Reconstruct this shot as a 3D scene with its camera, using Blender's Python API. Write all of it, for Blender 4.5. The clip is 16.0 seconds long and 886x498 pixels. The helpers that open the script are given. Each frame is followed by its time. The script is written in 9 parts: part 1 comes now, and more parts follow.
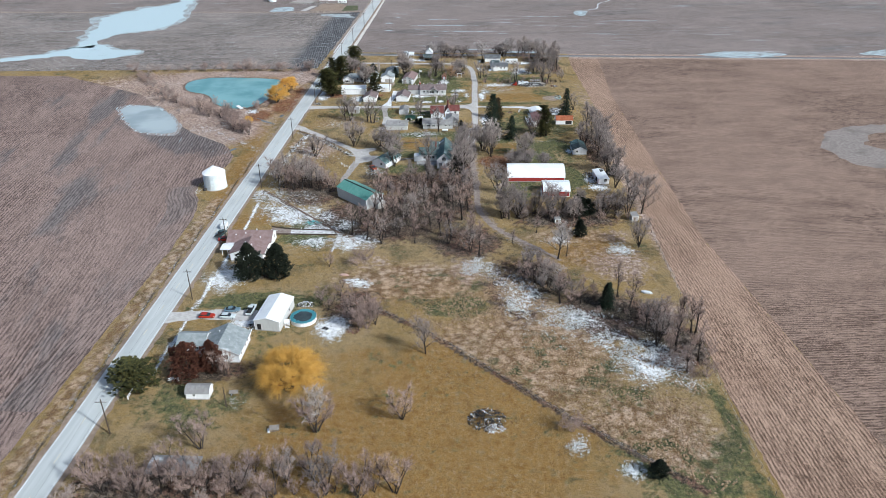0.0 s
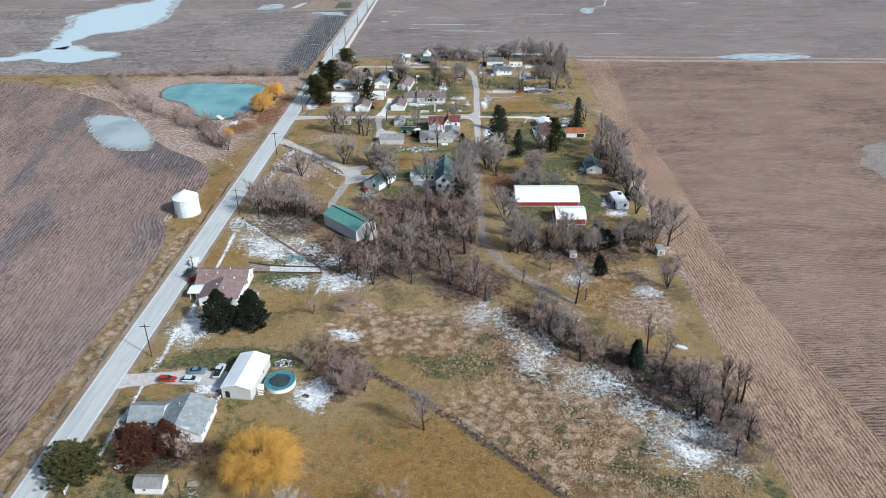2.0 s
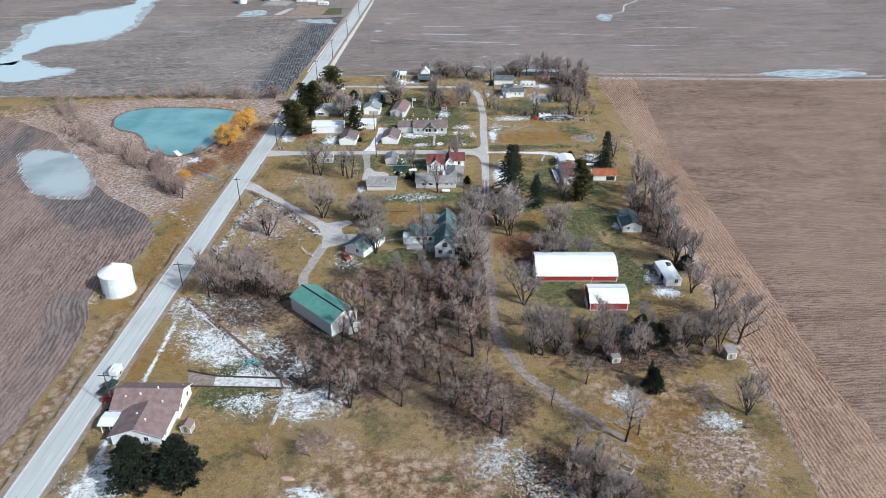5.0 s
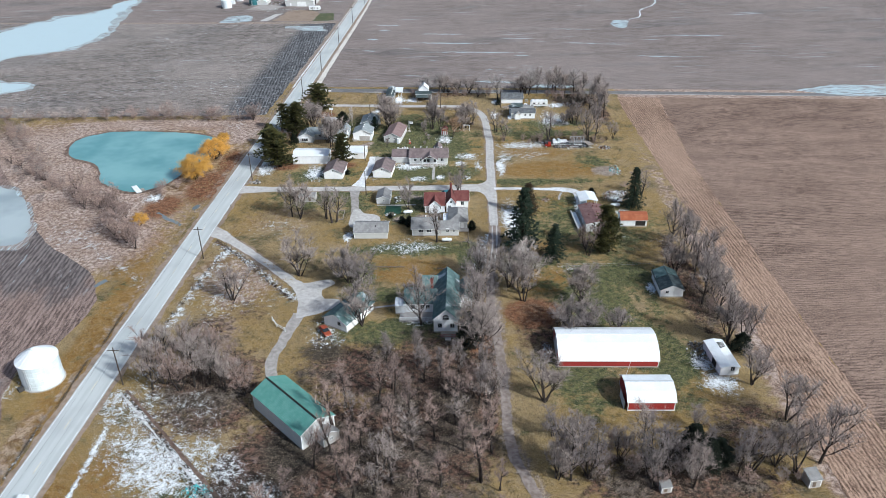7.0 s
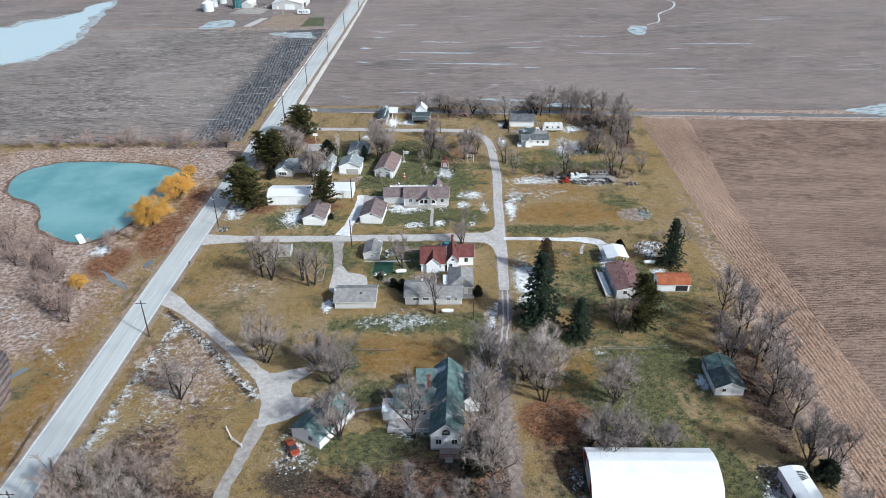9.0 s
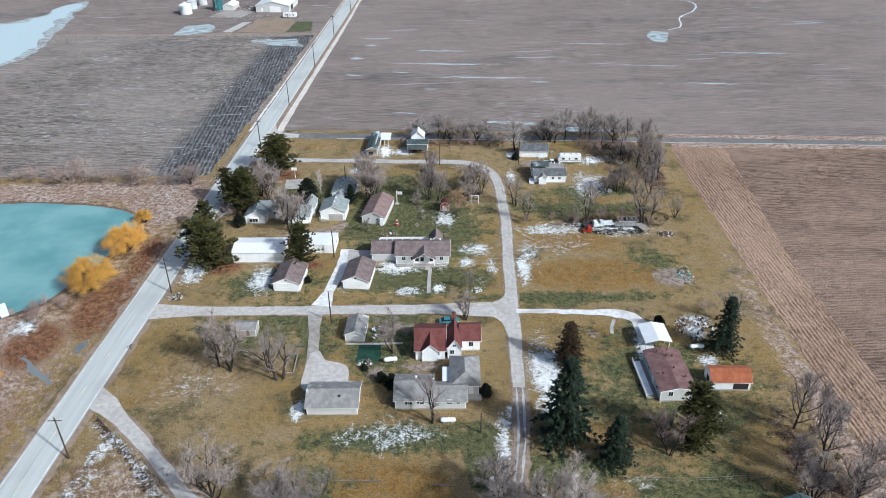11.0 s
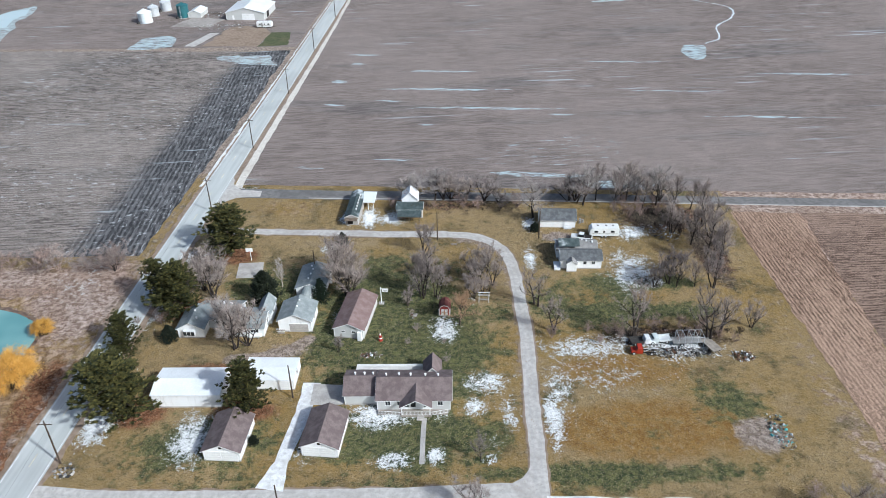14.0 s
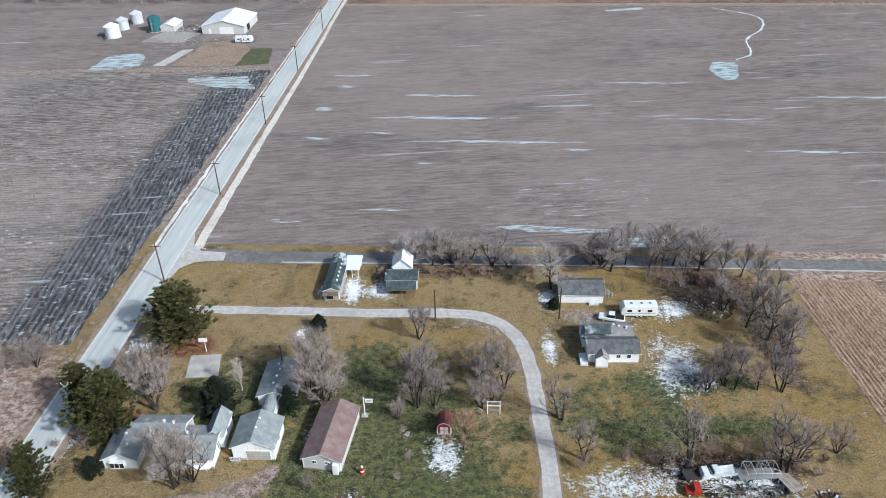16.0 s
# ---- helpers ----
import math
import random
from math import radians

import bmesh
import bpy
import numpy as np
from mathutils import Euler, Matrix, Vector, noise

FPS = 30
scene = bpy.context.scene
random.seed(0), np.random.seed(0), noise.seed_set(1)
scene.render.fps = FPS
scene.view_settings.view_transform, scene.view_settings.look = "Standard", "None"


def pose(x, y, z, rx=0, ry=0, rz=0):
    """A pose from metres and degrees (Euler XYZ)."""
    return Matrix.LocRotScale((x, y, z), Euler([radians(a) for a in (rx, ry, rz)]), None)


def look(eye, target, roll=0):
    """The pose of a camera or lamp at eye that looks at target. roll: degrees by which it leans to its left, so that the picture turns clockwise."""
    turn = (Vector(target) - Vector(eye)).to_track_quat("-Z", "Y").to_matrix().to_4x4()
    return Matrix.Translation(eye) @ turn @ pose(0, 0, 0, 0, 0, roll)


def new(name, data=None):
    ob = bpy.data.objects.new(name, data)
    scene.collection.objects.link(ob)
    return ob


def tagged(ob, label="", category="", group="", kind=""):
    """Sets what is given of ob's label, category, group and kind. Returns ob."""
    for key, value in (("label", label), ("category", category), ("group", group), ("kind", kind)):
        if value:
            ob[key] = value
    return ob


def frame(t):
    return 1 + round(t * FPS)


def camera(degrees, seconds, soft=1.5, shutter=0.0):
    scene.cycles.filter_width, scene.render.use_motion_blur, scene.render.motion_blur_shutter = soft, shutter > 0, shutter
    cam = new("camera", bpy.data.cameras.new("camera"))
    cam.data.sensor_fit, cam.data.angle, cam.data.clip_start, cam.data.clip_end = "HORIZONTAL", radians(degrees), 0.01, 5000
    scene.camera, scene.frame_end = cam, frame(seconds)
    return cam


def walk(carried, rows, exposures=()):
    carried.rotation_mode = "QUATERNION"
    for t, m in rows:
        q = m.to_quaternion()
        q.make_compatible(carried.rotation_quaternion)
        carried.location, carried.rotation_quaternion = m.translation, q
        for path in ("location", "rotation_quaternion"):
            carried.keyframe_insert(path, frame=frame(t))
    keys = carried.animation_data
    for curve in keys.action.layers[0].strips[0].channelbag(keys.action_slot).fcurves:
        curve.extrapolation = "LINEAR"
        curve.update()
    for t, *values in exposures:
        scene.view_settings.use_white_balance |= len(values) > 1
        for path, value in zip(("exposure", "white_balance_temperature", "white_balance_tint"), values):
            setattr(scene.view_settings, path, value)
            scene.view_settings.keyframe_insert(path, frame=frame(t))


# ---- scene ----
# ---------------------------------------------------------------- camera
cam = camera(61.0, 16.0, soft=0.3)
# seconds, x, y, z, yaw, pitch, roll
ROWS = [
    (0.0, 0.00, -0.00, 120.00, -0.028, -28.616, -0.548),
    (0.5, -0.25, 8.03, 119.55, -0.103, -28.828, -0.537),
    (1.0, -0.43, 16.56, 118.96, -0.158, -28.991, -0.535),
    (1.5, -0.55, 25.54, 118.24, -0.195, -29.114, -0.539),
    (2.0, -0.61, 34.90, 117.42, -0.217, -29.204, -0.549),
    (2.5, -0.62, 44.62, 116.53, -0.226, -29.270, -0.562),
    (3.0, -0.60, 54.63, 115.58, -0.224, -29.319, -0.579),
    (3.5, -0.54, 64.90, 114.60, -0.214, -29.356, -0.598),
    (4.0, -0.45, 75.38, 113.60, -0.197, -29.388, -0.617),
    (4.5, -0.34, 86.04, 112.60, -0.175, -29.420, -0.637),
    (5.0, -0.22, 96.83, 111.61, -0.150, -29.456, -0.657),
    (5.5, -0.09, 107.74, 110.64, -0.122, -29.500, -0.676),
    (6.0, 0.05, 118.72, 109.70, -0.094, -29.555, -0.693),
    (6.5, 0.19, 129.74, 108.81, -0.066, -29.624, -0.710),
    (7.0, 0.33, 140.79, 107.96, -0.040, -29.709, -0.724),
    (7.5, 0.47, 151.83, 107.16, -0.015, -29.811, -0.737),
    (8.0, 0.60, 162.85, 106.42, 0.006, -29.931, -0.748),
    (8.5, 0.73, 173.83, 105.73, 0.025, -30.069, -0.758),
    (9.0, 0.85, 184.74, 105.10, 0.041, -30.224, -0.767),
    (9.5, 0.96, 195.58, 104.52, 0.053, -30.396, -0.776),
    (10.0, 1.06, 206.34, 103.98, 0.062, -30.583, -0.784),
    (10.5, 1.15, 217.00, 103.48, 0.067, -30.782, -0.794),
    (11.0, 1.24, 227.56, 103.02, 0.071, -30.990, -0.805),
    (11.5, 1.33, 238.01, 102.57, 0.072, -31.204, -0.819),
    (12.0, 1.41, 248.36, 102.14, 0.071, -31.420, -0.837),
    (12.5, 1.50, 258.61, 101.70, 0.071, -31.632, -0.860),
    (13.0, 1.59, 268.75, 101.24, 0.070, -31.835, -0.889),
    (13.5, 1.68, 278.79, 100.75, 0.072, -32.023, -0.926),
    (14.0, 1.79, 288.74, 100.19, 0.077, -32.189, -0.973),
    (14.5, 1.92, 298.62, 99.56, 0.087, -32.326, -1.031),
    (15.0, 2.07, 308.43, 98.83, 0.103, -32.426, -1.102),
    (15.5, 2.25, 318.19, 97.98, 0.128, -32.480, -1.188),
    (16.0, 2.47, 327.93, 96.97, 0.163, -32.479, -1.290),
]
walk(cam, [(t, pose(x, y, z, 90 + pitch, 0, yaw) @ pose(0, 0, 0, 0, 0, roll)) for t, x, y, z, yaw, pitch, roll in ROWS], exposures=((0.0, 0.42, 5800.0, 4.5),))

from mathutils.geometry import delaunay_2d_cdt

# ---------------------------------------------------------------- light
SUN_EL, SUN_AZ = 36.0, 126.0  # degrees above the horizon, clockwise from +y
world = bpy.data.worlds.new("sky")
scene.world = world
world.use_nodes = True
wn = world.node_tree
sky = wn.nodes.new("ShaderNodeTexSky")
sky.sky_type, sky.sun_disc = "NISHITA", False
sky.sun_elevation, sky.sun_rotation = radians(SUN_EL), radians(SUN_AZ)
sky.air_density, sky.dust_density, sky.ozone_density = 1.0, 4.0, 1.0
wn.links.new(sky.outputs[0], wn.nodes["Background"].inputs[0])
wn.nodes["Background"].inputs[1].default_value = 0.090
sun = new("sun", bpy.data.lights.new("sun", "SUN"))
sun.data.energy, sun.data.angle, sun.data.color = 3.35, radians(3.0), (1.0, 0.97, 0.93)
sun_way = Vector((math.sin(radians(SUN_AZ)) * math.cos(radians(SUN_EL)), math.cos(radians(SUN_AZ)) * math.cos(radians(SUN_EL)), math.sin(radians(SUN_EL))))
sun.matrix_world = look(sun_way * 300, (0, 0, 0))


# ---------------------------------------------------------------- materials
class Nodes:
    """Short forms for building a node material."""

    def __init__(self, name, rough=0.9, metal=0.0, spec=0.3):
        self.mat = bpy.data.materials.new(name)
        self.mat.use_nodes = True
        self.t = self.mat.node_tree
        self.b = self.t.nodes["Principled BSDF"]
        self.b.inputs["Roughness"].default_value = rough
        self.b.inputs["Metallic"].default_value = metal
        self.b.inputs["Specular IOR Level"].default_value = spec
        self.pos = None

    def node(self, kind, **inputs):
        n = self.t.nodes.new(kind)
        for k, v in inputs.items():
            self.put(n.inputs[k.replace("_", " ")], v)
        return n

    def put(self, socket, v):
        if isinstance(v, bpy.types.NodeSocket):
            self.t.links.new(v, socket)
        else:
            socket.default_value = (*v, 1.0) if isinstance(v, tuple) and len(v) == 3 and socket.type == "RGBA" else v

    def coords(self, scale=(1, 1, 1), turn=0.0, local=True):
        m = self.t.nodes.new("ShaderNodeMapping")
        m.inputs["Scale"].default_value = scale
        if turn:
            r = self.t.nodes.new("ShaderNodeMapping")
            r.inputs["Rotation"].default_value = (0, 0, radians(turn))
        src = self.t.nodes.new("ShaderNodeTexCoord").outputs["Object"] if local else self.t.nodes.new("ShaderNodeNewGeometry").outputs["Position"]
        if turn:
            self.t.links.new(src, r.inputs["Vector"])
            src = r.outputs[0]
        self.t.links.new(src, m.inputs["Vector"])
        return m.outputs[0]

    def noise(self, scale, detail=4.0, rough=0.55, vec=None, warp=0.0):
        n = self.node("ShaderNodeTexNoise", Scale=scale, Detail=detail, Roughness=rough, Distortion=warp)
        if vec is None:
            if self.pos is None:
                self.pos = self.coords()
            vec = self.pos
        self.t.links.new(vec, n.inputs["Vector"])
        return n.outputs["Fac"]

    def math(self, op, a, b=0.0, c=0.0):
        n = self.t.nodes.new("ShaderNodeMath")
        n.operation = op
        for s, v in zip(n.inputs, (a, b, c)):
            self.put(s, v)
        return n.outputs[0]

    def ramp(self, v, lo, hi, a=0.0, b=1.0):
        """v from lo..hi to a..b, with soft ends."""
        n = self.node("ShaderNodeMapRange")
        n.interpolation_type = "SMOOTHSTEP"
        for s, x in zip(n.inputs, (v, lo, hi, a, b)):
            self.put(s, x)
        return n.outputs[0]

    def mix(self, f, a, b, mode="MIX"):
        n = self.t.nodes.new("ShaderNodeMix")
        n.data_type, n.blend_type = "RGBA", mode
        self.put(n.inputs["Factor"], f)
        self.put([s for s in n.inputs if s.name == "A" and s.type == "RGBA"][0], a)
        self.put([s for s in n.inputs if s.name == "B" and s.type == "RGBA"][0], b)
        return [s for s in n.outputs if s.type == "RGBA"][0]

    def attr(self, name):
        n = self.t.nodes.new("ShaderNodeAttribute")
        n.attribute_name = name
        s = self.t.nodes.new("ShaderNodeSeparateColor")
        self.t.links.new(n.outputs["Color"], s.inputs[0])
        return s.outputs[0], s.outputs[1], s.outputs[2]

    def rand(self):
        return self.t.nodes.new("ShaderNodeObjectInfo").outputs["Random"]

    def colour(self, c):
        self.put(self.b.inputs["Base Color"], c)
        return self

    def rough(self, v):
        self.put(self.b.inputs["Roughness"], v)
        return self

    def bump(self, h, strength=0.4, dist=0.05):
        n = self.node("ShaderNodeBump", Strength=strength, Distance=dist, Height=h)
        self.t.links.new(n.outputs[0], self.b.inputs["Normal"])
        return self


def plain(name, c, rough=0.7, metal=0.0, var=0.25, scale=1.5, bump=0.15, spec=0.3):
    """A worn surface: one colour with stains at two scales and a fine relief."""
    n = Nodes(name, rough, metal, spec)
    big, fine = n.noise(scale * 0.35, 5), n.noise(scale * 5, 3)
    f = n.math("ADD", n.math("MULTIPLY", big, 0.65), n.math("MULTIPLY", fine, 0.35))
    dark = tuple(v * (1 - var) for v in c)
    lite = tuple(min(1.0, v * (1 + var * 0.6)) for v in c)
    n.colour(n.mix(n.ramp(f, 0.35, 0.65), dark, lite))
    return n.bump(fine, bump, 0.02).mat


def ground_material():
    """Winter turf: ochre and tan grass with green patches, leaf litter, bare dirt and thawing snow."""
    n = Nodes("winter_turf", 0.95, spec=0.1)
    snow, green, litter = n.attr("zone_a")
    rust, dirt, pale = n.attr("zone_b")
    warm, pink, damp_shade = n.attr("zone_c")
    big, mid, fine, grit = n.noise(0.03, 4), n.noise(0.2, 5, 0.65), n.noise(0.8, 5, 0.75), n.noise(2.4, 4, 0.8)
    patch, tuft, blade = n.noise(0.085, 5, 0.65), n.noise(0.45, 5, 0.72), n.noise(5.0, 2, 0.7)

    def stir(zone, fleck, amount):
        return n.math("ADD", zone, n.math("MULTIPLY", n.math("SUBTRACT", fleck, 0.5), amount))

    amp = n.ramp(n.math("MAXIMUM", n.math("MULTIPLY", pale, 0.6), litter), 0.1, 0.6, 0.72, 1.0)
    c = n.mix(n.ramp(big, 0.38, 0.62), (0.295, 0.198, 0.07), (0.325, 0.236, 0.118))
    c = n.mix(n.ramp(patch, 0.50, 0.62, 0, 0.7), c, (0.125, 0.095, 0.05))
    c = n.mix(n.ramp(patch, 0.44, 0.34, 0, 0.55), c, (0.35, 0.268, 0.17))
    c = n.mix(n.ramp(stir(warm, mid, 0.9), 0.35, 0.75), c, n.mix(n.ramp(tuft, 0.38, 0.62), (0.225, 0.122, 0.028), (0.36, 0.215, 0.068)))
    c = n.mix(n.math("MULTIPLY", amp, n.ramp(tuft, 0.50, 0.62, 0, 0.7)), c, (0.12, 0.09, 0.046))
    c = n.mix(n.math("MULTIPLY", amp, n.ramp(fine, 0.53, 0.62, 0, 0.6)), c, (0.42, 0.325, 0.20))
    drift = n.math("ADD", n.math("MULTIPLY", n.math("SUBTRACT", patch, 0.5), 1.5), n.math("MULTIPLY", n.math("SUBTRACT", tuft, 0.5), 1.4))
    g = n.ramp(n.math("ADD", n.math("MULTIPLY", green, 1.0), drift), 0.1, 0.45)
    c = n.mix(g, c, n.mix(n.ramp(fine, 0.38, 0.62), (0.036, 0.054, 0.024), (0.155, 0.158, 0.064)))
    p = n.ramp(stir(pale, tuft, 1.4), 0.3, 0.7)
    lump = n.node("ShaderNodeTexVoronoi", Scale=0.42, Randomness=1.0)
    n.t.links.new(n.coords(), lump.inputs["Vector"])
    hump = n.math("ADD", n.math("MULTIPLY", lump.outputs["Distance"], -0.55), fine)
    c = n.mix(p, c, n.mix(n.ramp(hump, 0.08, 0.40), (0.19, 0.112, 0.056), n.mix(n.ramp(big, 0.4, 0.6), (0.50, 0.355, 0.24), (0.52, 0.395, 0.305))))
    moss = n.math("MULTIPLY", n.ramp(n.math("MULTIPLY_ADD", mid, 0.5, n.math("MULTIPLY", patch, 0.5)), 0.51, 0.56), n.math("MULTIPLY", n.ramp(pale, 0.0, 0.5), n.ramp(green, 0.0, 0.4, 0.15, 1.0)))
    c = n.mix(moss, c, n.mix(n.ramp(fine, 0.42, 0.58), (0.025, 0.042, 0.02), (0.115, 0.115, 0.05)))
    k = n.ramp(stir(pink, tuft, 1.3), 0.3, 0.7)
    c = n.mix(k, c, n.mix(n.ramp(fine, 0.40, 0.60), (0.215, 0.142, 0.115), n.mix(n.ramp(patch, 0.4, 0.6), (0.61, 0.49, 0.435), (0.50, 0.375, 0.312))))
    # brown leaf litter; its near-black part also carries shade under the trees
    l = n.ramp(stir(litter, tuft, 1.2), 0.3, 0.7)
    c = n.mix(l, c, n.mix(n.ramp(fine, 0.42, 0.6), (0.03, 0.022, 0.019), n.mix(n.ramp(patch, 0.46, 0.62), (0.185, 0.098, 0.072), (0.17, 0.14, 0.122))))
    r = n.ramp(stir(rust, fine, 0.9), 0.5, 0.85)
    c = n.mix(r, c, n.mix(n.ramp(fine, 0.42, 0.58), (0.12, 0.045, 0.022), (0.29, 0.14, 0.075)))
    d = n.ramp(stir(dirt, tuft, 1.2), 0.38, 0.7)
    c = n.mix(d, c, n.mix(n.ramp(fine, 0.42, 0.6), (0.22, 0.172, 0.146), (0.44, 0.366, 0.322)))
    # near-black for wet ditches, and for shade under trees put into the colour
    w = n.ramp(stir(damp_shade, fine, 1.0), 0.35, 0.75)
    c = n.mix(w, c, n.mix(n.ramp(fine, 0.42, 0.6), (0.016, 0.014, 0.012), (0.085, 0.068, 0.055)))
    c = n.mix(n.math("MULTIPLY", amp, n.ramp(grit, 0.36, 0.46, 0.85, 0.0)), c, (0.028, 0.022, 0.014))
    c = n.mix(n.math("MULTIPLY", amp, n.ramp(grit, 0.56, 0.65, 0.0, 0.6)), c, (0.46, 0.38, 0.27))
    c = n.mix(n.ramp(blade, 0.46, 0.35, 0.0, 0.85), c, (0.035, 0.028, 0.018))
    c = n.mix(n.ramp(blade, 0.58, 0.67, 0.0, 0.6), c, (0.50, 0.42, 0.31))
    # what is left of the snow: a whole cover at the core, breaking into flecks
    fleck = n.math("ADD", n.math("MULTIPLY", n.math("SUBTRACT", fine, 0.5), 1.1), n.math("ADD", n.math("MULTIPLY", n.math("SUBTRACT", grit, 0.5), 1.5), n.math("MULTIPLY", n.math("SUBTRACT", blade, 0.5), 0.8)))
    left = n.math("ADD", n.math("MULTIPLY_ADD", snow, 1.05, -0.24), n.math("ADD", fleck, n.math("MULTIPLY", n.math("SUBTRACT", mid, 0.5), 0.9)))
    s = n.math("MULTIPLY", n.ramp(left, 0.28, 0.46), n.ramp(snow, 0.02, 0.2))
    c = n.mix(s, c, n.mix(n.ramp(left, 0.35, 0.8), (0.52, 0.55, 0.57), (0.90, 0.91, 0.92)))
    return n.colour(c).bump(n.math("ADD", grit, n.math("MULTIPLY", fine, 1.5)), 1.0, 0.3).mat


def field_material(name, a, b, turn, row=0.76, wet=0.0, ridges=0.3, flood=0.0, stretch=0.5, dark=0.42, damp_shade=0.0, curved=False, strip=False, specks=0.0, stain=None):
    """Stubble in rows along the x axis once turned by so many degrees (or along the sheet's own line), broken into short runs, with lighter and darker passes, damp soil and wet streaks."""
    n = Nodes(name, 0.95, spec=0.1)

    def rows(scale, way=turn):
        if not curved:
            return n.coords(scale, way)
        m = n.t.nodes.new("ShaderNodeMapping")
        m.inputs["Scale"].default_value = scale
        at = n.t.nodes.new("ShaderNodeAttribute")
        at.attribute_name = "row_place"
        n.t.links.new(at.outputs["Vector"], m.inputs["Vector"])
        return m.outputs[0]

    def lines(way, soft):
        w = n.node("ShaderNodeTexWave", Scale=0.314 / row, Distortion=3.2, Detail=4.0, Detail_Scale=1.6, Detail_Roughness=0.7)
        w.bands_direction = "Y"
        n.t.links.new(rows((0.35, 1, 1), way), w.inputs["Vector"])
        stalk = n.noise(1.0, 4, 0.7, rows((stretch, 1.3 / row, 1), way))
        run = n.noise(1.0, 3, 0.6, rows((0.04, 0.16, 1), way))
        f = n.math("ADD", n.math("MULTIPLY", stalk, 0.72), n.math("MULTIPLY", run, 0.28))
        return n.math("ADD", n.math("MULTIPLY", f, 1 - soft), n.math("MULTIPLY", n.ramp(w.outputs["Fac"], 0.2, 0.8, 0.3, 0.7), soft))

    f = lines(turn, ridges)
    blotch, grit, big = n.noise(0.05, 4, 0.55), n.noise(2.3, 4, 0.8), n.noise(0.011, 3)
    speck = n.noise(4.2, 2, 0.7)
    low = tuple(v * dark for v in a)
    c = n.mix(n.ramp(f, 0.41, 0.59), low, b)
    c = n.mix(n.ramp(blotch, 0.45, 0.7, 0, 0.35), c, tuple(v * 0.8 for v in a))
    c = n.mix(n.ramp(big, 0.42, 0.62, 0, 0.4), c, tuple(v * 1.1 for v in b))
    c = n.mix(n.ramp(grit, 0.55, 0.64, 0, 0.7), c, tuple(min(1, v * 1.5) for v in b))
    c = n.mix(n.ramp(grit, 0.46, 0.38, 0, 0.9), c, tuple(v * 0.45 for v in low))
    c = n.mix(n.ramp(speck, 0.57, 0.66, 0, 0.7), c, tuple(min(1, v * 1.9) for v in b))
    # in the fields this is damp soil only
    if damp_shade:
        k = n.noise(1.0, 4, 0.6, rows((0.012, 0.045, 1)))
        c = n.mix(n.ramp(k, 0.53, 0.66, 0, damp_shade), c, n.mix(n.ramp(f, 0.4, 0.6), (0.07, 0.068, 0.07), (0.17, 0.165, 0.168)))
    if stain:
        x, y, rx, ry, way = stain
        m = n.t.nodes.new("ShaderNodeMapping")
        m.vector_type = "TEXTURE"
        m.inputs["Location"].default_value, m.inputs["Rotation"].default_value, m.inputs["Scale"].default_value = (x, y, 0), (0, 0, radians(way)), (rx, ry, 1)
        n.t.links.new(n.coords(), m.inputs["Vector"])
        r = n.t.nodes.new("ShaderNodeVectorMath")
        r.operation = "LENGTH"
        n.t.links.new(m.outputs[0], r.inputs[0])
        far = n.math("ADD", r.outputs["Value"], n.math("MULTIPLY", n.math("SUBTRACT", n.noise(0.07, 5, 0.65, n.coords((0.5, 1, 1), turn)), 0.5), 1.6))
        mud = n.mix(n.ramp(f, 0.42, 0.6), (0.065, 0.058, 0.06), (0.18, 0.16, 0.158))
        mud = n.mix(n.ramp(n.noise(0.5, 5, 0.75, rows((0.2, 1, 1))), 0.6, 0.66, 0, 0.8), mud, (0.36, 0.40, 0.42))
        c = n.mix(n.ramp(far, 1.05, 0.65, 0, 0.85), c, mud)
    if strip:
        # rows that follow the road instead, over dark wet soil, with ice left in the furrows
        p = n.t.nodes.new("ShaderNodeSeparateXYZ")
        n.t.links.new(n.coords(), p.inputs[0])
        off = n.math("SUBTRACT", p.outputs[0], n.math("MULTIPLY_ADD", p.outputs[1], 0.0605, -86.3 - 0.0605 * 118))
        edge = n.math("ADD", off, n.math("MULTIPLY", n.math("SUBTRACT", n.noise(0.9, 4, 0.7, n.coords((0.05, 1, 1), -3.0)), 0.5), 16.0))
        g = lines(86.5, 0.2)
        d = n.mix(n.ramp(g, 0.42, 0.6), (0.035, 0.036, 0.04), (0.15, 0.148, 0.155))
        d = n.mix(n.ramp(grit, 0.55, 0.64, 0, 0.5), d, (0.24, 0.235, 0.24))
        ice = n.noise(1.0, 4, 0.75, n.coords((0.22, 1.5, 1), 86.5))
        near = n.ramp(off, -22.0, -6.0, 0.0, 0.05)
        d = n.mix(n.ramp(n.math("ADD", ice, near), 0.63, 0.69, 0, 0.75), d, (0.62, 0.66, 0.68))
        c = n.mix(n.ramp(edge, -31.0, -22.0), c, d)
    if specks:
        k = n.noise(1.0, 4, 0.75, rows((0.35, 1.1 / row, 1)))
        m = n.math("MULTIPLY", n.ramp(k, 0.575, 0.65), n.ramp(n.noise(0.018, 3), 0.40, 0.60, 0.2 * specks, specks))
        c = n.mix(m, c, (0.56, 0.58, 0.60))
    if wet:
        k = n.noise(0.55, 4, 0.65, rows((0.05, 0.7, 1)))
        m = n.math("MULTIPLY", n.ramp(k, 0.62 - wet * 0.1, 0.72), n.ramp(n.noise(0.02, 2), 0.5, 0.62))
        c = n.mix(m, c, (0.44, 0.49, 0.52))
    if flood:
        k = n.noise(0.9, 5, 0.75, rows((0.16, 1.3, 1)))
